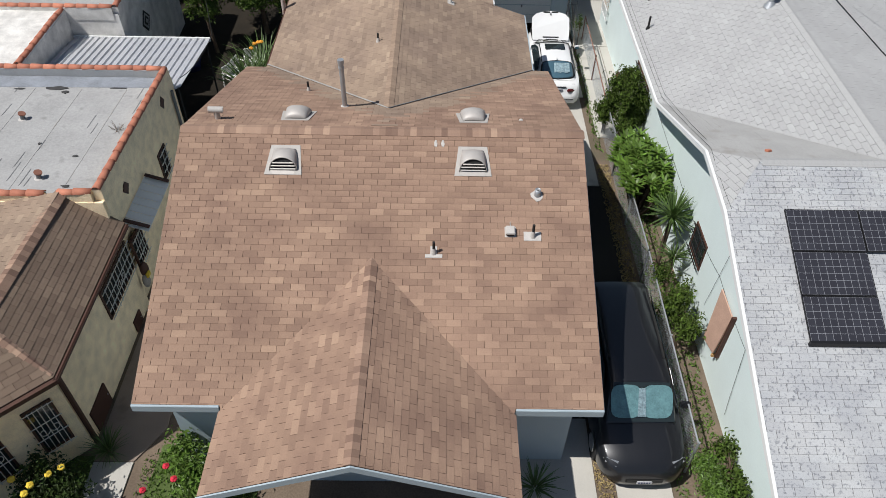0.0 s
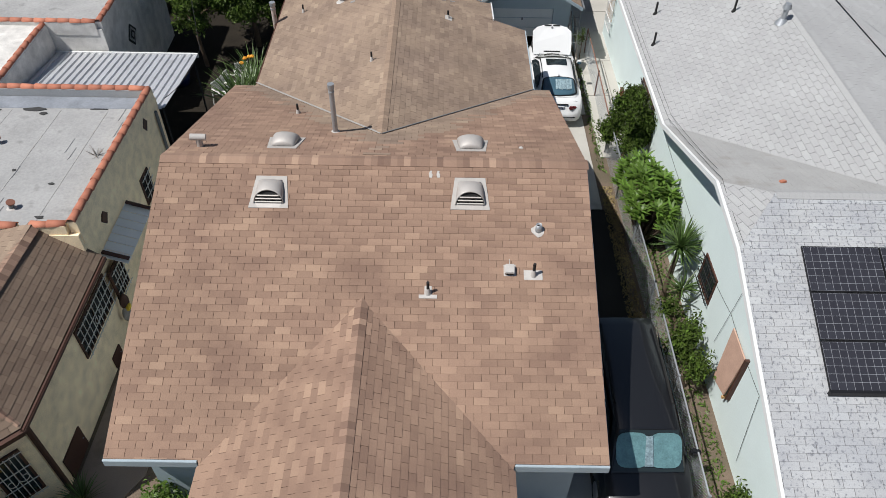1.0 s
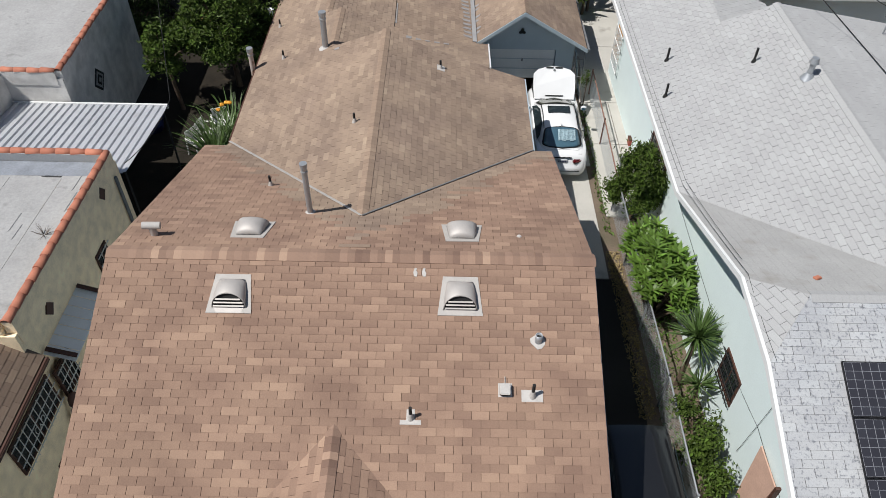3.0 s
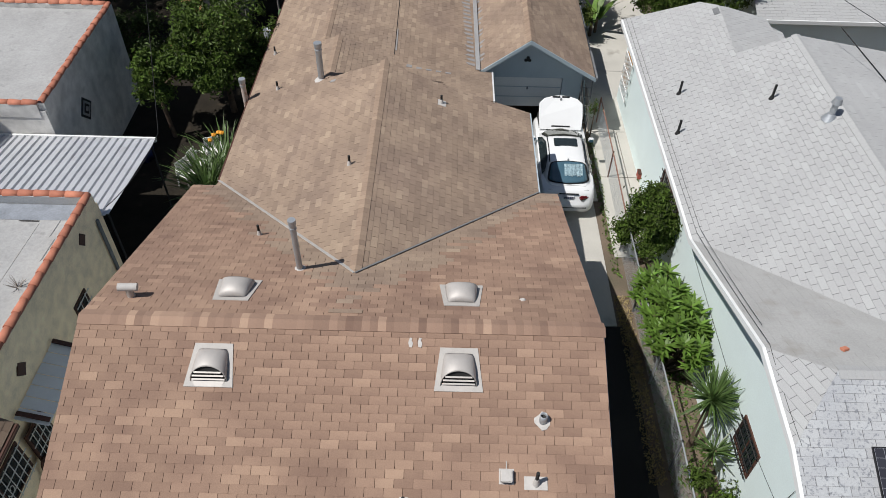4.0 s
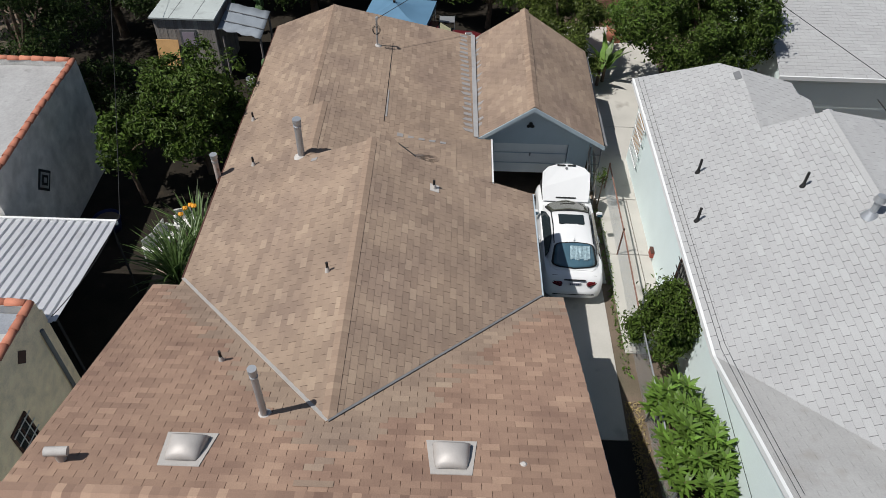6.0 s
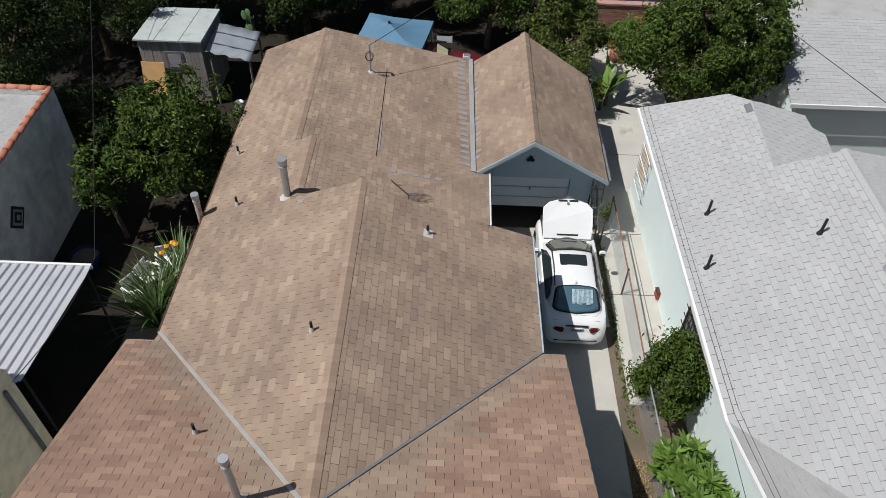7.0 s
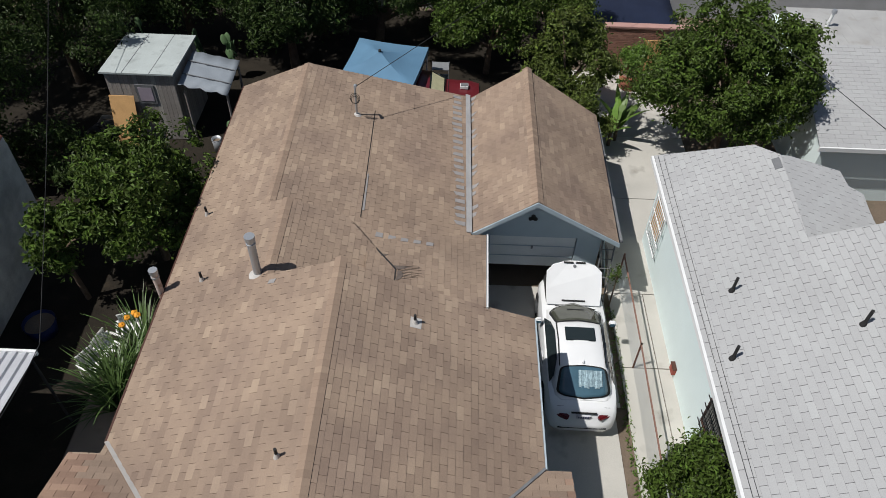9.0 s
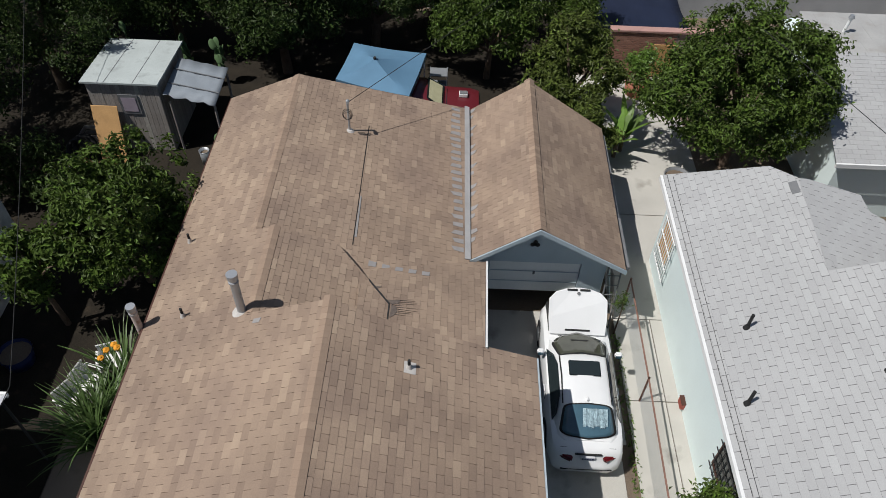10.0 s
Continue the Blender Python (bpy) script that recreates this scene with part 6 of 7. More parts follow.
# ---- chain-link fence ----
def chain_fence(pts, height, label, rail_mat, wire=0.0022, pitch=0.085):
    f = thing("chain_link_fence", label, "fence", pts[0][0], pts[0][1], 0)
    for p, q in zip(pts, pts[1:]):
        p, q = Vector((*p, 0)), Vector((*q, 0))
        length = (q - p).length
        way = (q - p) / length
        up = Vector((0, 0, 1))
        part("top_rail", rod(bmesh.new(), p + up * height, q + up * height, 0.022, n=8), rail_mat, f, smooth=True)
        k = max(1, round(length / 2.6))
        for i in range(k + 1):
            w = p + way * (length * i / k)
            part("post", rod(bmesh.new(), w, w + up * (height + 0.06), 0.028, n=8), rail_mat, f, smooth=True)
        vs, fs = [], []
        side = way.cross(up) * wire

        def wire_bar(a, b):
            n0 = len(vs)
            d = (b - a).normalized().cross(side).normalized() * wire
            vs.extend([a - side, a + d, a + side, b - side, b + d, b + side])
            fs.extend([(n0, n0 + 1, n0 + 4, n0 + 3), (n0 + 1, n0 + 2, n0 + 5, n0 + 4), (n0 + 2, n0, n0 + 3, n0 + 5)])

        s = -height
        while s < length:
            for sign in (1, -1):
                a0, a1 = (s, s + height)
                z0, z1 = (0.03, height) if sign > 0 else (height, 0.03)
                lo, hi = max(a0, 0), min(a1, length)
                if hi - lo > 0.02:
                    fa, fb = (lo - a0) / height, (hi - a0) / height
                    wire_bar(p + way * lo + up * (z0 + (z1 - z0) * fa), p + way * hi + up * (z0 + (z1 - z0) * fb))
            s += pitch
        part("wire_mesh", mesh_of("wire_mesh", vs, fs), M["galv"], f, "galvanised diamond wire mesh", kind="stuff")
    return f


chain_fence([(5.33, 6.7), (5.40, 12.4), (5.36, 17.0), (5.36, 19.3)], 1.2, "galvanised chain-link fence along the driveway", M["galv"])
rust = material("rusty_rail", (0.22, 0.12, 0.09), 0.85, 0.2, 4.0)
chain_fence([(5.42, 19.4), (5.48, 22.6), (5.5, 25.6)], 1.0, "chain-link fence with a rusty top rail", rust)
chain_fence([(5.36, 19.3), (6.1, 19.2)], 1.3, "short chain-link gate across the side path", M["galv"])
brace = thing("fence_post", "leaning grey steel fence post", "fence post", 5.42, 19.2, 0)
part("post", rod(bmesh.new(), (5.42, 19.22, 0.0), (5.27, 19.22, 2.1), 0.035, n=9), M["galv"], brace, smooth=True)
part("cap", rod(bmesh.new(), (5.27, 19.22, 2.1), (5.265, 19.22, 2.15), 0.045, 0.03, 9), M["galv"], brace)

# ---- back yard ----
shed = thing("shed", "weathered grey board shed with pale mono-pitch roof", "shed", -9.2, 32.3, 0)
X0, X1, Y0, Y1 = -10.22, -8.08, 31.15, 33.55
bm = bmesh.new()
prism(bm, [(X0 - 0.1, Y0 - 0.1, 2.60), (X1 + 0.08, Y0 - 0.1, 2.60), (X1 + 0.08, Y1 + 0.1, 2.47), (X0 - 0.1, Y1 + 0.1, 2.47)], (0, 0, -0.06))
pale = material("pale_roll_roofing", (0.40, 0.44, 0.43), 0.85, 0.12, 1.5, 0.1, 40, 0.3, stain=(0.30, 0.33, 0.32), stain_scale=3.0)
sr = part("roof", bm, pale, shed, "pale green-grey rolled roofing")
for x in (-9.6, -8.75):
    strip(sr, "seam", (x, Y0 - 0.09, 2.605), (x + 0.04, Y1 + 0.09, 2.476), 0.02, 0.008, M["flash_dark"])
part("core", box(bmesh.new(), (X0 + 0.03, Y0 + 0.03, 0), (X1 - 0.03, Y1, 2.40)), M["dark"], shed)
rnd = random.Random(4)
n = 15
me = mesh_of("board", [(sx * 0.068, sy * 0.012, z) for z in (0.0, 1.0) for sx, sy in ((-1, -1), (1, -1), (1, 1), (-1, 1))],
             [(0, 1, 5, 4), (1, 2, 6, 5), (2, 3, 7, 6), (3, 0, 4, 7), (4, 5, 6, 7), (3, 2, 1, 0)])
me.materials.append(M["wood_grey"])
for i in range(n):
    ob = new("board", me)
    ob.parent = shed
    ob.matrix_parent_inverse = Matrix.Translation(-shed.location)
    ob.matrix_basis = Matrix.LocRotScale((X0 + (i + 0.5) * (X1 - X0) / n, Y0 + rnd.uniform(-0.004, 0.004), 0.05), None, (1, 1, 2.5 - 0.05 + rnd.uniform(-0.02, 0.0)))
for i in range(16):
    ob = new("board", me)
    ob.parent = shed
    ob.matrix_parent_inverse = Matrix.Translation(-shed.location)
    ob.matrix_basis = Matrix.LocRotScale((X1, Y0 + (i + 0.5) * (Y1 - Y0) / 16, 0.05), Euler((0, 0, radians(90))), (1.05, 1, 2.4 - i * 0.006))
win = part("window", box(bmesh.new(), (-9.35, Y0 - 0.04, 1.45), (-8.75, Y0 - 0.012, 2.15), 0.006), M["flash_dark"], shed, "dark framed shed window with a lilac blind")
part("blind", box(bmesh.new(), (-9.27, Y0 - 0.052, 1.55), (-8.83, Y0 - 0.042, 2.05), 0.004), material("lilac_blind", (0.36, 0.31, 0.36), 0.8), win)
leanto = thing("lean_to", "lean-to of sagging pale metal sheet beside the shed", "lean-to", -7.0, 32, 0)
bm = bmesh.new()
k = 9
grid = [[bm.verts.new((-7.95 + 1.5 * i / k, 31.1 + 1.85 * j / 4 + (0.05 * math.sin(i * 2.1) if j == 0 else 0), 2.22 - 0.32 * i / k + 0.09 * j / 4 + 0.02 * math.sin(i * 1.9 + j))) for j in range(5)] for i in range(k + 1)]
for i in range(k):
    for j in range(4):
        bm.faces.new((grid[i][j], grid[i + 1][j], grid[i + 1][j + 1], grid[i][j + 1]))
o = part("sheet", bm, material("grey_tarp_sheet", (0.25, 0.28, 0.31), 0.6, 0.14, 2.0, 0.08, 30, 0.3), leanto, smooth=True)
o.modifiers.new("thickness", "SOLIDIFY").thickness = 0.02
for f in (0.30, 0.68):
    strip(o, "batten", (-7.95, 31.1 + 1.85 * f, 2.26 + 0.09 * f), (-6.45, 31.1 + 1.85 * f, 1.94 + 0.09 * f), 0.035, 0.02, M["flash_dark"])
for x, y in ((-6.5, 31.2), (-6.5, 32.8), (-7.85, 31.25)):
    part("post", rod(bmesh.new(), (x, y, 0), (x, y, 1.85), 0.04, n=7), M["wood_grey"], leanto)
ply = thing("plywood_sheet", "tan plywood sheet leaning on the shed", "board", -9.9, 30.9, 0)
bm = bmesh.new()
prism(bm, [(-10.2, 30.45, 0.05), (-9.4, 30.45, 0.05), (-9.45, 31.05, 1.75), (-10.25, 31.05, 1.75)], (0, 0.03, 0.0))
part("panel", bm, M["wood_tan"], ply)
wood = thing("wood_pile", "pile of grey boards and rusty scrap in the yard", "scrap pile", -10.2, 30.1, 0)
rnd = random.Random(12)
for i in range(7):
    part("plank", box(bmesh.new(), (-0.6, -0.07, 0), (0.6, 0.07, 0.03), turn=pose(-10.2 + rnd.uniform(-0.3, 0.3), 30.1 + rnd.uniform(-0.35, 0.3), 0.06 + 0.04 * i, rnd.uniform(-6, 6), rnd.uniform(-6, 6), rnd.uniform(-30, 30))), M["wood_tan"] if i % 3 else M["wood_pink"], wood)


def tyre(label, m, r=0.30, w=0.09):
    """An old tyre as a ring of round section."""
    t = thing("old_tyre", label, "tyre", group="old tyres by the shed")
    verts, faces = [], []
    n, k = 24, 8
    for i in range(n):
        a = 2 * math.pi * i / n
        for j in range(k):
            b = 2 * math.pi * j / k
            rr = r + w * math.cos(b)
            verts.append((rr * math.cos(a), rr * math.sin(a), w * 1.1 * math.sin(b)))
    for i in range(n):
        for j in range(k):
            faces.append((i * k + j, ((i + 1) % n) * k + j, ((i + 1) % n) * k + (j + 1) % k, i * k + (j + 1) % k))
    part("rubber", mesh_of("rubber", verts, faces), M["tyre"], t, smooth=True)
    t.matrix_basis = m
    return t


tyre("worn black tyre leaning against the shed", pose(-10.75, 30.75, 0.42, 62, 0, 10))
tyre("worn black tyre lying on bare earth", pose(-11.1, 30.2, 0.13, 0, 0, 0))
tyre("worn black tyre leaning on another", pose(-10.95, 30.55, 0.40, 50, 0, -25))
crate = thing("crate", "dark slatted crate beside the shed", "crate", -10.65, 31.3, 0)
for z0 in (0.05, 0.25, 0.45):
    for y in (31.05, 31.55):
        part("slat", box(bmesh.new(), (-11.0, y - 0.012, z0), (-10.4, y + 0.012, z0 + 0.14), 0.004), M["wood_pink"] if z0 < 0.1 else M["wood_grey"], crate)
    for x in (-11.0, -10.4):
        part("slat", box(bmesh.new(), (x - 0.012, 31.06, z0), (x + 0.012, 31.54, z0 + 0.14), 0.004), M["wood_grey"], crate)
part("floor_board", box(bmesh.new(), (-10.98, 31.07, 0.02), (-10.42, 31.53, 0.05)), M["wood_grey"], crate)


def bucket(label, x, y, h, r, mat, name="bucket"):
    b = thing(name, label, "bucket", x, y, 0.02)
    bm = bmesh.new()
    rod(bm, (x, y, 0.02), (x, y, h), r * 0.82, r, 16, caps=False)
    o = part("shell", bm, mat, b, smooth=True)
    o.modifiers.new("thickness", "SOLIDIFY").thickness = 0.01
    part("fill", rod(bmesh.new(), (x, y, 0.02), (x, y, h * 0.8), r * 0.8, r * 0.93, 14), M["dirt"], b)
    part("rim", rod(bmesh.new(), (x, y, h - 0.03), (x, y, h), r * 1.04, n=16, caps=False), mat, b)


M["blue_plastic"] = material("blue_plastic", (0.008, 0.02, 0.09), 0.5, 0.1)
bucket("white bucket standing in the shaded yard", -10.8, 29.6, 0.4, 0.2, M["white_trim"])
bucket("dark blue tub in the shaded side yard", -9.6, 23.0, 0.45, 0.4, M["blue_plastic"], "tub")
bucket("white barrel beside the lean-to", -6.95, 30.6, 0.55, 0.16, M["galv"], "barrel")
bucket("large terracotta pot in the rear yard", 7.2, 35.3, 0.65, 0.42, M["terracotta"], "flower_pot")
tree("leafy plant growing in a terracotta pot", 7.2, 35.3, 0.04, 1.25, (0.5, 0.45, 0.6), 50, 34, 0.13, M["leaf_bright"], 50, 0.15, "potted_plant", "plant")
bucket("dark planter pot below the round tree", 7.7, 30.3, 0.55, 0.40, M["flash_dark"], "flower_pot")


def pads(label, x, y, count, seed):
    """A prickly pear of flat oval pads."""
    rng = random.Random(seed)
    c = thing("prickly_pear", label, "cactus", x, y, 0)
    spots = [(Vector((x, y, 0.25)), 0.0, 0.2)]
    for k in range(count):
        p, a, e = rng.choice(spots)
        a2, e2 = a + rng.uniform(-1.4, 1.4), rng.uniform(-0.6, 0.6)
        q = p + Vector((math.sin(e2) * math.cos(a2) * 0.3, math.sin(e2) * math.sin(a2) * 0.3, 0.30 * math.cos(e2)))
        spots.append((q, a2, e2))
        bm = bmesh.new()
        bmesh.ops.create_uvsphere(bm, u_segments=10, v_segments=7, radius=1,
                                  matrix=Matrix.Translation(q) @ Euler((e2, 0, a2)).to_matrix().to_4x4() @ Matrix.Diagonal((0.12, 0.03, 0.19, 1)))
        part("pad", bm, M["cactus"], c, smooth=True)


M["cactus"] = material("cactus_pad", (0.10, 0.17, 0.075), 0.7, 0.15, 4.0)
pads("prickly pear cactus beside the lean-to", -6.1, 29.7, 16, 1)
pads("prickly pear cactus behind the shed", -8.4, 34.6, 30, 2)
pads("prickly pear cactus behind the shed", -10.2, 34.8, 24, 3)
pads("prickly pear cactus behind the shed", -7.4, 34.9, 20, 4)

# blue canopy tent
tent = thing("canopy_tent", "faded blue pop-up canopy behind the house", "canopy", -1.7, 33.1, 0)
corners = ((-3.0, 32.62), (-0.64, 31.87), (-0.22, 34.28), (-2.66, 34.75))
peak = Vector((-1.78, 33.05, 2.50))
bm = bmesh.new()
ring = []
for (ax, ay), (bx2, by2) in zip(corners, corners[1:] + corners[:1]):
    for i in range(6):
        t = i / 6
        ring.append((ax + (bx2 - ax) * t, ay + (by2 - ay) * t, 1.97 + 0.05 * math.sin(math.pi * t) * -1))
rows = []
for f in (0.0, 0.3, 0.6, 0.85):
    rows.append([bm.verts.new(Vector(p).lerp(peak, f) - Vector((0, 0, 0.10 * f * (1 - f) * 4))) for p in ring])
top = bm.verts.new(peak)
n = len(ring)
for a, b in zip(rows, rows[1:]):
    for i in range(n):
        bm.faces.new((a[i], a[(i + 1) % n], b[(i + 1) % n], b[i]))
for i in range(n):
    bm.faces.new((rows[-1][i], rows[-1][(i + 1) % n], top))
low = [bm.verts.new(Vector(p) - Vector((0, 0, 0.2))) for p in ring]
for i in range(n):
    bm.faces.new((low[i], low[(i + 1) % n], rows[0][(i + 1) % n], rows[0][i]))
o = part("cloth", bm, material("faded_blue_cloth", (0.10, 0.205, 0.31), 0.8, 0.1, 1.5, 0.05, 60, 0.2), tent, smooth=True)
o.modifiers.new("thickness", "SOLIDIFY").thickness = 0.008
part("peak_ring", rod(bmesh.new(), peak - Vector((0, 0, 0.02)), peak + Vector((0, 0, 0.04)), 0.05, n=10), M["dark"], tent)
for x, y in corners:
    x, y = x + (peak.x - x) * 0.04, y + (peak.y - y) * 0.04
    part("leg", rod(bmesh.new(), (x, y, 0), (x, y, 1.95), 0.02, n=7), M["white_trim"], tent)
frame_bench = thing("metal_cage", "grey wire cage beside the canopy", "cage", 0.2, 34.6, 0)
for z0 in (0.5, 1.0):
    part("shelf", box(bmesh.new(), (-0.1, 34.4, z0), (0.5, 34.9, z0 + 0.03)), M["galv"], frame_bench)
for x in (-0.1, 0.5):
    for y in (34.4, 34.9):
        part("leg", rod(bmesh.new(), (x, y, 0), (x, y, 1.05), 0.015, n=6), M["galv"], frame_bench)

# brick wall and gate at the end of the yard
bw = thing("brick_wall", "red-brown brick wall at the end of the yard", "wall", 7.5, 36.6, 0)
part("core", box(bmesh.new(), (6.2, 36.5, 0), (11.5, 36.7, 1.76)), material("mortar", (0.25, 0.20, 0.18), 0.95), bw)
bme = mesh_of("brick", [(sx * 0.097, sy * 0.012, sz * 0.031) for sz in (-1, 1) for sx, sy in ((-1, -1), (1, -1), (1, 1), (-1, 1))],
              [(0, 1, 5, 4), (1, 2, 6, 5), (2, 3, 7, 6), (3, 0, 4, 7), (4, 5, 6, 7), (3, 2, 1, 0)])
bme.materials.append(M["brick"])
for r in range(24):
    for c in range(11):
        ob = new("brick", bme)
        ob.parent = bw
        ob.matrix_parent_inverse = Matrix.Translation(-bw.location)
        ob.location = (6.32 + c * 0.205 + (0.1 if r % 2 else 0), 36.492, 0.04 + r * 0.073)
part("coping", box(bmesh.new(), (6.2, 36.44, 1.76), (11.5, 36.76, 1.84), 0.01), material("pink_coping", (0.40, 0.24, 0.21), 0.9, 0.1), bw)
gate = thing("wooden_gate", "tan wooden board gate against the brick wall", "gate", 8.1, 36.4, 0)
for i in range(6):
    part("board", box(bmesh.new(), (7.75 + i * 0.16, 36.38, 0.05), (7.90 + i * 0.16, 36.42, 1.35), 0.004), M["wood_tan"], gate)
for z0 in (0.3, 1.1):
    part("rail", box(bmesh.new(), (7.75, 36.42, z0), (8.70, 36.455, z0 + 0.09)), M["wood_tan"], gate)
cover = thing("tarpaulin", "dark navy tarpaulin stretched over the next yard", "tarpaulin", 7.5, 39, 0)
bm = bmesh.new()
gr = [[bm.verts.new((4.8 + 4.6 * i / 10, 37.6 + 3.4 * j / 8, 1.1 + 0.05 * math.sin(i * 1.3 + j))) for j in range(9)] for i in range(11)]
for i in range(10):
    for j in range(8):
        bm.faces.new((gr[i][j], gr[i + 1][j], gr[i + 1][j + 1], gr[i][j + 1]))
o = part("cloth", bm, material("navy_tarp", (0.012, 0.018, 0.04), 0.6, 0.15, 2.0), cover, smooth=True)
o.modifiers.new("thickness", "SOLIDIFY").thickness = 0.01
for x in (4.9, 9.3):
    part("post", rod(bmesh.new(), (x, 37.7, 0), (x, 37.7, 1.1), 0.03, n=7), M["galv"], cover)
back_wall = box(bmesh.new(), (-18, 40.8, 0), (22, 41.0, 1.8))
structure("back_wall", back_wall, M["stucco_grey"], "grey block wall behind the yards")

# white plastic chairs in the side yard
def plastic_chair():
    c = thing("plastic_chair", "white moulded plastic garden chair among lilies", "chair", group="white garden chairs")
    W = M["white_plastic"]
    part("seat", box(bmesh.new(), (-0.23, -0.22, 0.40), (0.23, 0.22, 0.435), 0.015), W, c)
    back = part("backrest", box(bmesh.new(), (-0.25, 0.20, 0.78), (0.25, 0.235, 0.86), 0.015), W, c)
    for i in range(5):
        part("slat", box(bmesh.new(), (-0.235 + i * 0.095, 0.205, 0.42), (-0.150 + i * 0.095, 0.228, 0.80), 0.006), W, back)
    for s in (-1, 1):
        part("armrest", box(bmesh.new(), (s * 0.27 - 0.035, -0.22, 0.62), (s * 0.27 + 0.035, 0.22, 0.65), 0.012), W, c)
        for y in (-0.2, 0.2):
            part("leg", rod(bmesh.new(), (s * 0.28, y * 1.15, 0), (s * 0.25, y, 0.62), 0.024, 0.03, 8), W, c)
    return c


M["white_plastic"] = material("white_plastic", (0.74, 0.74, 0.72), 0.45, 0.06, 3.0, stain=(0.5, 0.47, 0.38), stain_scale=4.0, stain_from=0.62)
ch = place(plastic_chair(), pose(-7.72, 21.75, 0.04, 0, 0, 60))
copy_thing(ch, pose(-7.55, 22.3, 0.04, 0, 0, 75))
copy_thing(ch, pose(-7.2, 22.85, 0.04, 0, 0, 20))

# ---- wall details ----
def barred_window(name, label, m, w, h, bars, mat_bar, scroll=True, glass_mat=None):
    """A window in a wall: frame, pane and wrought bars. Its x runs along the wall, z up, -y outwards."""
    win = tagged(new(name), label, "window", kind="")
    win.matrix_basis = Matrix.Identity(4)
    def add(nm, bm, mat, par=win, lab=""):
        bmesh.ops.transform(bm, matrix=m, verts=bm.verts)
        return part(nm, bm, mat, par, lab)
    add("pane", box(bmesh.new(), (-w / 2, -0.01, -h / 2), (w / 2, 0.02, h / 2)), M["car_glass"])
    for x0, x1, z0, z1 in ((-w / 2 - 0.05, w / 2 + 0.05, h / 2, h / 2 + 0.05), (-w / 2 - 0.05, w / 2 + 0.05, -h / 2 - 0.06, -h / 2), (-w / 2 - 0.05, -w / 2, -h / 2, h / 2), (w / 2, w / 2 + 0.05, -h / 2, h / 2), (-0.02, 0.02, -h / 2, h / 2)):
        add("window_frame", box(bmesh.new(), (x0, -0.03, z0), (x1, 0.03, z1)), M["brown_trim"])
    for i in range(bars):
        x = -w / 2 + w * (i + 0.5) / bars
        add("bar", rod(bmesh.new(), (x, -0.09, -h / 2 - 0.08), (x, -0.09, h / 2 + 0.06), 0.010, n=6), mat_bar)
    for z in (-h / 2 - 0.02, -h / 6, h / 6, h / 2 + 0.02):
        add("bar", rod(bmesh.new(), (-w / 2 - 0.08, -0.09, z), (w / 2 + 0.08, -0.09, z), 0.012, n=6), mat_bar)
    if scroll:
        for s in (-1, 1):
            bm = bmesh.new()
            last = None
            for k in range(15):
                a = k * 0.45
                r = 0.03 + 0.009 * k
                p = (s * (0.12 - r * math.cos(a) * 0.8), -0.10, r * math.sin(a))
                if last:
                    rod(bm, last, p, 0.009, n=5)
                last = p
            add("scroll", bm, mat_bar)
    return win


M["white_iron"] = material("white_iron", (0.58, 0.56, 0.52), 0.6, 0.1)
# on the east wall of the cream house, facing the path
EASTW = lambda x, y, z: Matrix.Translation((x, y, z)) @ Matrix.Rotation(radians(90), 4, "Z")
CHAM = lambda x, y, z: Matrix.Translation((x, y, z)) @ Matrix.Rotation(radians(44.2), 4, "Z")
barred_window("window_1", "dark window with white wrought-iron bars on cream stucco", EASTW(-7.845, 10.5, 1.90), 1.65, 0.80, 10, M["white_iron"])
barred_window("window_2", "dark window with white iron scrollwork on cream stucco", CHAM(-8.22, 6.795, 1.45), 0.50, 1.35, 5, M["white_iron"])
barred_window("window_3", "dark window with white iron bars on cream stucco", CHAM(-9.05, 6.01, 1.45), 0.55, 1.35, 5, M["white_iron"])
barred_window("window_4", "tall dark window with thin white glazing bars", EASTW(-7.975, 15.0, 1.9), 0.5, 0.75, 2, M["white_iron"], False)
barred_window("window_5", "dark window with white iron bars under the awning", EASTW(-7.845, 12.35 - 0.4, 1.6), 0.6, 0.8, 5, M["white_iron"], False)
# black grilles on the mint wall
WESTW = lambda x, y, z: Matrix.Translation((x, y, z)) @ Matrix.Rotation(radians(-90), 4, "Z")
barred_window("window_6", "window with black iron bars on mint stucco", WESTW(6.44, 19.6, 1.65), 1.7, 0.85, 11, M["black"], False)
barred_window("window_7", "window with black iron bars on mint stucco", WESTW(6.44, 11.95, 1.85), 0.85, 0.75, 7, M["black"], False)

for i, (y, z) in enumerate(((12.57, 3.0), (15.97, 3.22))):
    d = thing("vent_opening", "diamond-shaped brown vent in the cream wall", "vent", -7.98, y, z, group="diamond wall vents")
    bm = bmesh.new()
    prism(bm, [(-7.945, y, z - 0.2), (-7.945, y + 0.17, z), (-7.945, y, z + 0.2), (-7.945, y - 0.17, z)], (-0.05, 0, 0))
    part("panel", bm, M["brown_trim"], d)
d = thing("vent_opening", "dark square ornamental vent in the white wall", "vent", -10.65, 22.63, 2.15)
for k, s in enumerate((0.40, 0.30, 0.20, 0.10)):
    bm = bmesh.new()
    x = -10.64 + 0.008 * k
    prism(bm, [(x, 22.63, 2.15 - s), (x, 22.63 + s, 2.15), (x, 22.63, 2.15 + s), (x, 22.63 - s, 2.15)], (-0.03, 0, 0))
    part("panel", bm, M["dark"] if k % 2 == 0 else M["galv"], d)
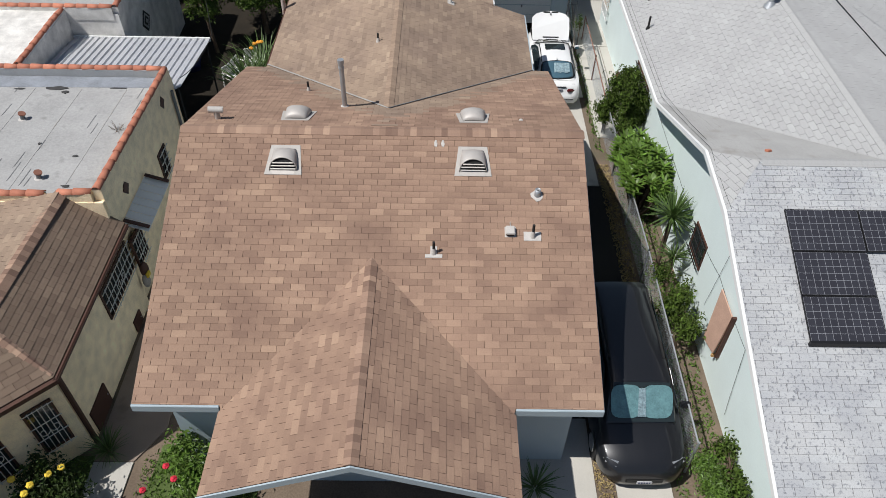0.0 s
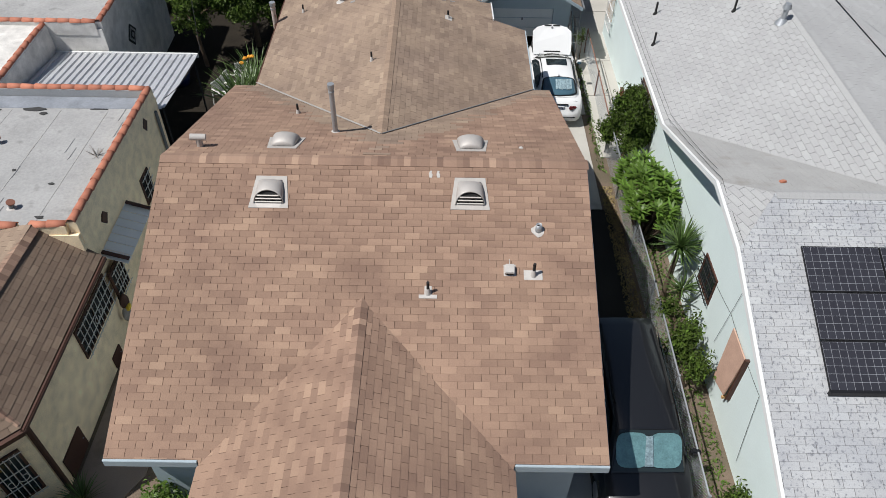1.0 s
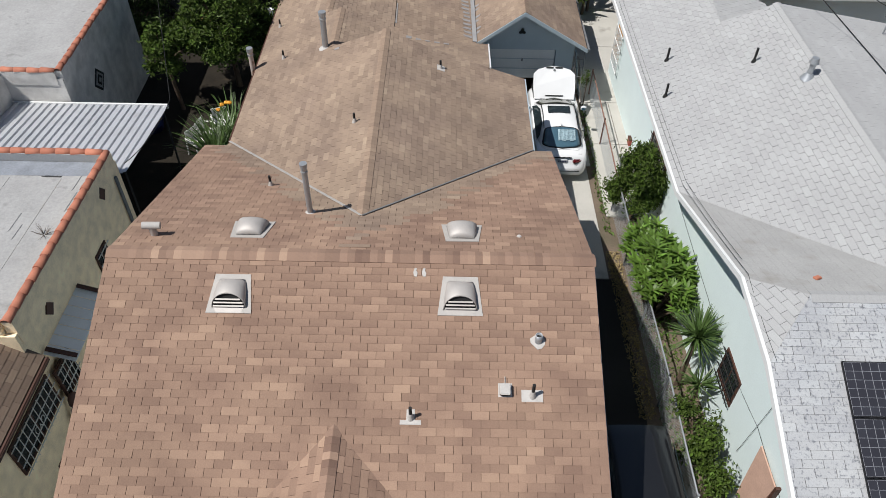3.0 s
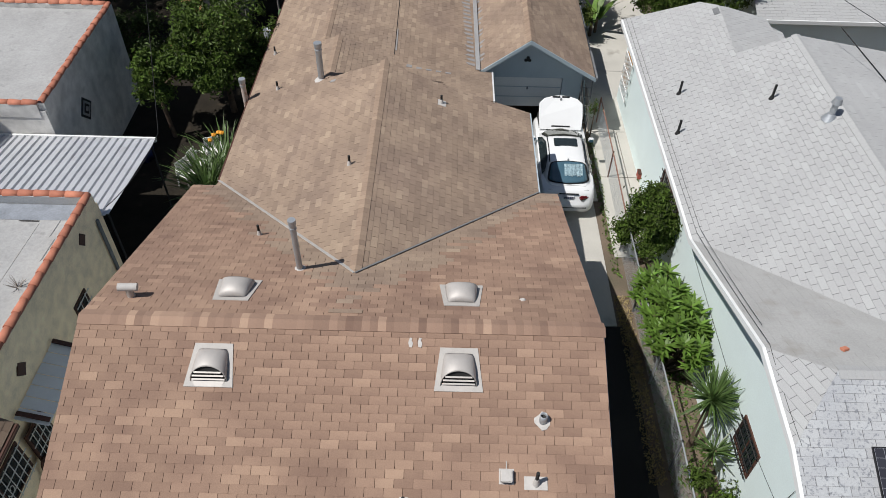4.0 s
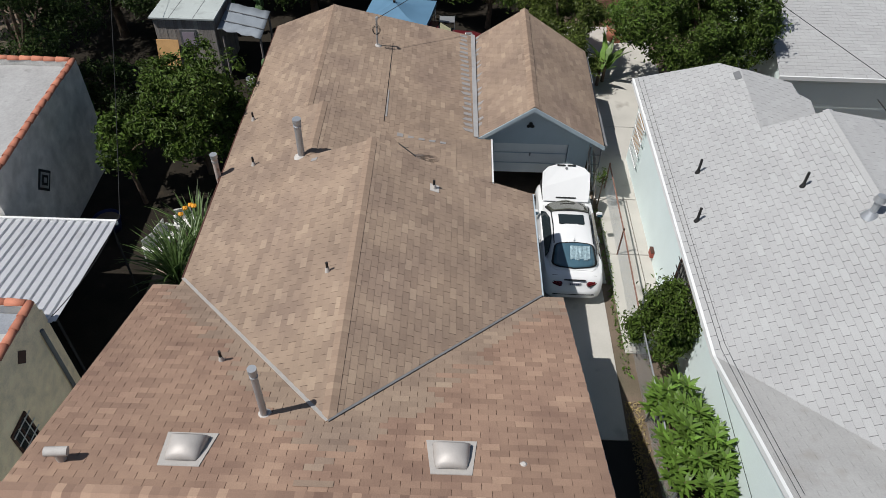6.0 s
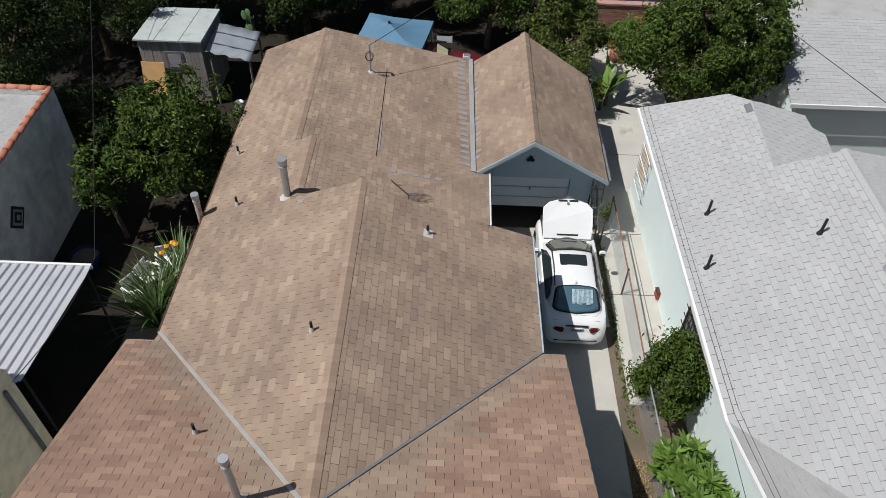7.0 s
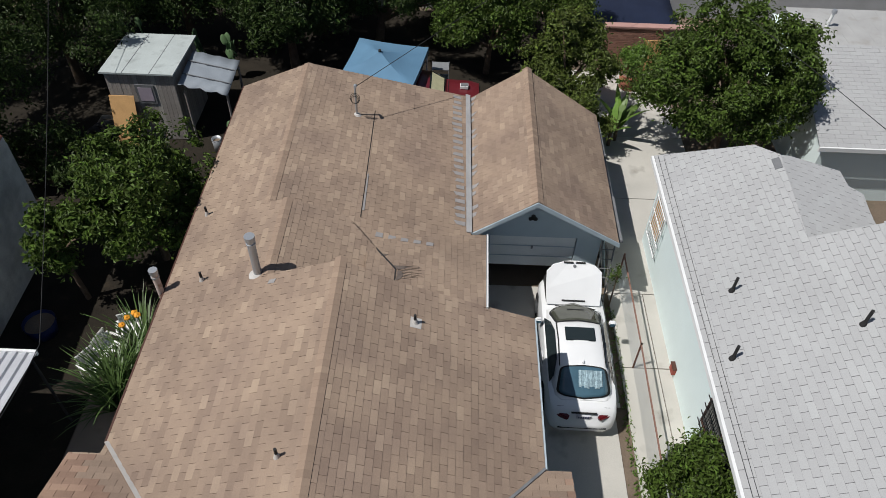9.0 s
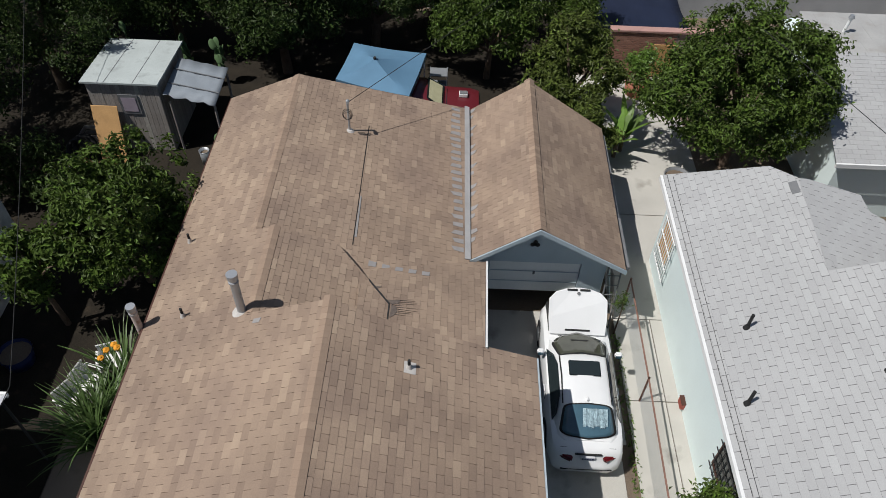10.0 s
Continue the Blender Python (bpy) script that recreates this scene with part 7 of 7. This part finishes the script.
for y0, y1, z0, z1 in ((7.5, 8.35, 0.05, 0.75), (10.35, 10.8, 0.05, 0.45)):
    d = thing("crawl_hatch", "dark brown hatch low in the cream wall", "hatch", -7.85, (y0 + y1) / 2, z0)
    part("panel", box(bmesh.new(), (-7.85, y0, z0), (-7.81, y1, z1), 0.006), M["brown_trim"], d)
    part("knob", rod(bmesh.new(), (-7.81, y1 - 0.08, (z0 + z1) / 2), (-7.79, y1 - 0.08, (z0 + z1) / 2), 0.015, n=8), M["galv"], d)
part("downpipe", box(bmesh.new(), (-7.85, 7.20, 0.05), (-7.76, 7.3, 2.72), 0.015), M["brown_trim"], cream, "dark brown downpipe")
part("downpipe", rod(bmesh.new(), (-7.93, 16.75, 0.1), (-7.93, 16.75, 3.1), 0.045, n=8), M["flash_dark"], cream, "dark pipe on the wall")

aw = thing("awning", "grey ribbed metal awning over a side door", "awning", -7.7, 12.9, 2.4)
bm = bmesh.new()
for i in range(7):
    y = 11.75 + i * 0.27
    prism(bm, [(-7.95, y, 2.52), (-7.35, y, 2.30), (-7.35, y + 0.25, 2.30), (-7.95, y + 0.25, 2.52)], (0, 0, -0.015))
part("slat_panel", bm, M["white_trim"], aw)
for y in (11.8, 13.55):
    part("edge", box(bmesh.new(), (-7.95, y, 2.42), (-7.33, y + 0.09, 2.46), turn=Matrix.Translation((-7.65, 0, 2.44)) @ Matrix.Rotation(radians(20), 4, "Y") @ Matrix.Translation((7.65, 0, -2.40))), M["brown_trim"], aw)

# clutter on the flat roof
M["roof_band"] = material("blue_grey_roof_band", (0.23, 0.25, 0.28), 0.85, 0.25, 3.0, 0.15, 20, 0.8)
M["roof_tar"] = material("black_roof_tar", (0.05, 0.05, 0.05), 0.8, 0.3, 6.0)
flat_z = lambda y: 3.60 - 0.034 * (y - 11.6)
band = thing("roof_band", "blue-grey coated band along the parapet foot", "roof coating", -11, 16.6, flat_z(16.6))
bm = bmesh.new()
prism(bm, [(-14, 16.28, flat_z(16.28) + 0.008), (-8.3, 16.36, flat_z(16.36) + 0.008), (-8.3, 16.88, flat_z(16.88) + 0.02), (-14, 16.88, flat_z(16.88) + 0.02)], (0, 0, -0.006))
part("coat", bm, M["roof_band"], band)
rnd = random.Random(33)
for x, y, w, h in ((-10.9, 16.25, 0.34, 0.09), (-10.6, 16.05, 0.12, 0.07), (-11.9, 16.2, 0.2, 0.05), (-9.2, 16.3, 0.3, 0.03), (-12.3, 14.9, 0.16, 0.06), (-9.2, 13.1, 0.08, 0.04), (-10.3, 13.6, 0.05, 0.05), (-9.0, 11.9, 0.12, 0.05)):
    tp = thing("tar_patch", "black tar patch on the pale flat roofing", "roof patch", x, y, flat_z(y), group="tar patches")
    bm = bmesh.new()
    prism(bm, [(x + w * rnd.uniform(0.6, 1.2) * math.cos(a * 0.7), y + h * rnd.uniform(0.5, 1.3) * math.sin(a * 0.7), flat_z(y) + 0.016 + 0.034 * h) for a in range(9)], (0, 0, -0.012))
    part("coat", bm, M["roof_tar"], tp)
for x in (-12.9, -11.6, -10.3, -9.05):
    lap = thing("roof_seam", "faint lapped joint between roofing sheets", "seam", x, 14, flat_z(14), group="seams in the flat roof")
    bm = bmesh.new()
    prism(bm, [(x + 0.01, 11.7, flat_z(11.7) + 0.007), (x + 0.03, 11.7, flat_z(11.7) + 0.007), (x + 0.10, 16.25, flat_z(16.25) + 0.007), (x + 0.07, 16.25, flat_z(16.25) + 0.007)], (0, 0, -0.006))
    part("lap", bm, M["grey_coat"], lap)
for x, y, s in ((-11.2, 14.7, 0.16), (-9.75, 12.2, 0.16)):
    zr = 3.60 - 0.034 * (y - 11.6)
    st = thing("vent_stub", "rusty vent stub on the flat roof", "vent pipe", x, y, zr, group="flat roof vents")
    part("pipe", rod(bmesh.new(), (x, y, zr - 0.02), (x + 0.04, y, zr + s), 0.06, n=10), M["flash_dark"], st, smooth=True)
    part("cap", rod(bmesh.new(), (x + 0.04, y, zr + s), (x + 0.05, y, zr + s + 0.03), 0.095, n=12), material("rust_cap", (0.22, 0.10, 0.07), 0.8), st)
    part("base_seal", rod(bmesh.new(), (x, y, zr - 0.02), (x, y, zr + 0.02), 0.14, 0.08, 12), M["sealant"], st)
twig = thing("dry_weed", "grey dry weed sprouting on the flat roof", "weed", -8.55, 14.25, 3.5)
bm = bmesh.new()
rnd = random.Random(6)
for k in range(26):
    a = rnd.uniform(0, 6.28)
    rod(bm, (-8.55, 14.25, 3.48), (-8.55 + 0.25 * math.cos(a) * rnd.uniform(0.4, 1), 14.25 + 0.25 * math.sin(a) * rnd.uniform(0.4, 1), 3.5 + rnd.uniform(0.05, 0.28)), 0.006, 0.003, 4)
part("stems", bm, M["wood_grey"], twig)
rnd = random.Random(21)
for k in range(16):
    x, y = rnd.uniform(-12.5, -8.4), rnd.uniform(11.9, 16.6)
    zr = 3.60 - 0.034 * (y - 11.6)
    s = thing("roof_seam", "dark split seam in the pale flat roofing", "seam", x, y, zr, group="seams in the flat roof")
    bm = bmesh.new()
    l = rnd.uniform(0.1, 0.4)
    prism(bm, [(x - 0.012, y - l, zr + 0.004 + 0.034 * l), (x + 0.012, y - l * 0.8, zr + 0.004 + 0.034 * l), (x + 0.03, y + l, zr + 0.004 - 0.034 * l), (x + 0.005, y + l, zr + 0.004 - 0.034 * l)], (0, 0, -0.02))
    part("crack", bm, M["flash_dark"], s)

# leaning panel on the mint wall, cables, gate, box
pan = thing("plywood_sheet", "pale pink primed plywood sheet propped on the mint wall", "plywood", 6.4, 9.7, 0.9)
bm = bmesh.new()
prism(bm, [(6.28, 9.16, 1.08), (6.28, 9.79, 0.86), (6.34, 9.98, 2.42), (6.34, 9.14, 2.42)], (0.03, 0, 0.0))
part("panel", bm, M["wood_pink"], pan)
for y in (9.2, 9.7):
    part("batten", box(bmesh.new(), (6.30, y - 0.02, 0.9), (6.50, y + 0.03, 0.98)), M["wood_tan"], pan)
part("edge", box(bmesh.new(), (6.34, 9.08, 1.0), (6.44, 9.14, 2.44)), M["brown_trim"], pan)
for pts in ([(6.41, 26.5, 2.4), (6.41, 18.5, 2.3), (6.41, 12.5, 2.08), (6.41, 10.4, 2.39), (6.41, 8.29, 2.36), (6.41, 7.9, 0.45)], [(6.24, 27.4, 3.04), (6.24, 16.9, 3.06), (6.10, 12.4, 4.62), (6.12, 10.5, 4.42)], [(6.36, 27.3, 3.10), (6.33, 17.0, 3.10), (6.2, 13.0, 4.42)], [(6.41, 10.34, 3.2), (6.41, 10.57, 1.17)]):
    cable("wall_cable", pts, 0.005, None, "thin dark cable fixed along the mint wall", 0.04)
cable("overhead_cable", [(-7.6, 16.8, 3.5), (-7.75, 20.7, 2.75), (-12.0, 34.0, 5.5)], 0.010, None, "thin dark cable crossing the patio cover", 0.2)
gt = thing("security_gate", "white iron security gate on the mint wall", "gate", 6.42, 26.3, 0.95)
for i in range(9):
    part("bar", rod(bmesh.new(), (6.34, 25.75 + i * 0.13, 0.8), (6.34, 25.75 + i * 0.13, 2.2), 0.014, n=6), M["white_trim"], gt)
for z0 in (0.8, 1.2, 1.7, 2.2):
    part("rail", rod(bmesh.new(), (6.34, 25.72, z0), (6.34, 26.82, z0), 0.018, n=6), M["white_trim"], gt)
part("door_panel", box(bmesh.new(), (6.40, 26.05, 1.1), (6.445, 26.8, 2.25)), M["wood_tan"], gt, "tan door behind the gate")
bx = thing("meter_box", "small red box low on the mint wall", "box", 6.5, 22.4, 0.3)
part("case", box(bmesh.new(), (6.34, 22.3, 0.2), (6.44, 22.55, 0.42), 0.01), material("red_box", (0.30, 0.07, 0.05), 0.6), bx)
part("lid", box(bmesh.new(), (6.33, 22.29, 0.42), (6.44, 22.56, 0.44), 0.004), M["brown_trim"], bx)
chip = thing("brick_piece", "broken orange brick piece lying on the roof", "brick", 7.42, 12.33, MN.z(0, 12.33))
part("piece", box(bmesh.new(), (-0.07, -0.05, 0), (0.07, 0.05, 0.05), 0.008, turn=MN.seat(7.42, 12.33, 0.006) @ pose(0, 0, 0, 0, 0, 25)), M["terracotta"], chip)

# clutter beside the garage
gut = thing("broken_gutter", "broken dark grey gutter hanging along the garage eave", "gutter", 5.05, 27.5, 2.2)
for y0, y1, dz in ((24.9, 26.6, 0.0), (26.62, 28.3, -0.08), (28.32, 30.0, -0.03)):
    part("length", box(bmesh.new(), (5.02, y0, 2.16 + dz), (5.11, y1, 2.25 + dz), 0.015), M["flash_dark"], gut)
rnd = random.Random(17)
for k in range(7):
    y = 25.2 + k * 0.66
    bd = thing("loose_board", "grey weathered board leaning on the garage wall", "plank", 4.9, y, 0, group="boards leaning on the garage")
    part("plank", box(bmesh.new(), (-0.015, -0.14, 0), (0.015, 0.14, rnd.uniform(1.5, 2.0)), 0.004, turn=pose(5.14, y, 0.04, 0, -12 + rnd.uniform(-2, 2), rnd.uniform(-8, 8))), M["blue_grey"] if k % 2 else M["wood_grey"], bd)
    part("cleat", box(bmesh.new(), (0.016, -0.14, 0.7), (0.035, 0.14, 0.76), 0.003, turn=pose(5.14, y, 0.04, 0, -12, 0)), M["wood_grey"], bd)
lad = thing("ladder", "grey ladder leaning beside the garage door", "ladder", 4.75, 24.9, 0)
for x in (4.66, 4.98):
    part("rail", rod(bmesh.new(), (x, 24.75, 0.03), (x, 25.05, 2.05), 0.022, n=7), M["flash_dark"], lad)
for k in range(6):
    t = (k + 0.7) / 6.5
    part("rung", rod(bmesh.new(), (4.66, 24.75 + 0.3 * t, 0.03 + 2.02 * t), (4.98, 24.75 + 0.3 * t, 0.03 + 2.02 * t), 0.014, n=6), M["flash_dark"], lad)
tree("thin potted plant beside the garage door", 5.12, 24.6, 0.025, 1.25, (0.12, 0.14, 0.35), 10, 20, 0.08, M["leaf"], 77, 0.09, "potted_plant", "plant")

# dish and cable on the far side of the mint house
z = ME.z(13.0, 0)
dish = thing("satellite_dish", "dark grey satellite dish on a grey roof", "satellite dish", 13.0, 22.4, z)
part("mast", rod(bmesh.new(), (13.0, 22.4, z - 0.05), (13.0, 22.4, z + 0.45), 0.025, n=8), M["galv"], dish)
bm = bmesh.new()
bmesh.ops.create_cone(bm, cap_ends=True, segments=22, radius1=0.33, radius2=0.12, depth=0.10, matrix=look((13.0, 22.3, z + 0.6), (14.5, 18.0, z + 4.5)))
part("reflector", bm, M["flash_dark"], dish, smooth=True)
part("arm", rod(bmesh.new(), (13.0, 22.3, z + 0.45), (13.15, 21.85, z + 0.75), 0.012, n=6), M["galv"], dish)
cable("roof_cable", [(11.75, 24.2, ME.z(11.75, 0) + 0.03), (11.9, 20.7, ME.z(11.9, 0) + 0.05), (12.1, 17.0, ME.z(12.1, 0) + 0.03), (12.4, 14.5, ME.z(12.4, 0) + 0.03)], 0.014, None, "black cable lying along the grey roof")

# hanging ornament on the cream wall
orn = thing("wall_ornament", "brown and yellow hanging ornament on the cream wall", "ornament", -7.75, 11.5, 1.0)
bm = bmesh.new()
bmesh.ops.create_uvsphere(bm, u_segments=12, v_segments=8, radius=1, matrix=Matrix.Translation((-7.72, 11.55, 1.15)) @ Matrix.Diagonal((0.10, 0.16, 0.22, 1)))
part("head", bm, M["brown_trim"], orn, smooth=True)
bm = bmesh.new()
bmesh.ops.create_uvsphere(bm, u_segments=12, v_segments=8, radius=1, matrix=Matrix.Translation((-7.70, 11.42, 0.86)) @ Matrix.Diagonal((0.09, 0.15, 0.22, 1)))
part("basket", bm, M["wood_grey"], orn, smooth=True)
part("band", box(bmesh.new(), (-7.66, 11.38, 0.98), (-7.58, 11.56, 1.12), 0.02), M["petal_yellow"], orn)

# ---- single shingles, last ----
for deck, singles, mat in PIECES:
    for vs, fs, mid in singles:
        me = mesh_of("shingle", [v - mid for v in vs], fs)
        me.materials.append(mat)
        ob = new("shingle", me)
        ob.parent = deck
        ob.location = mid
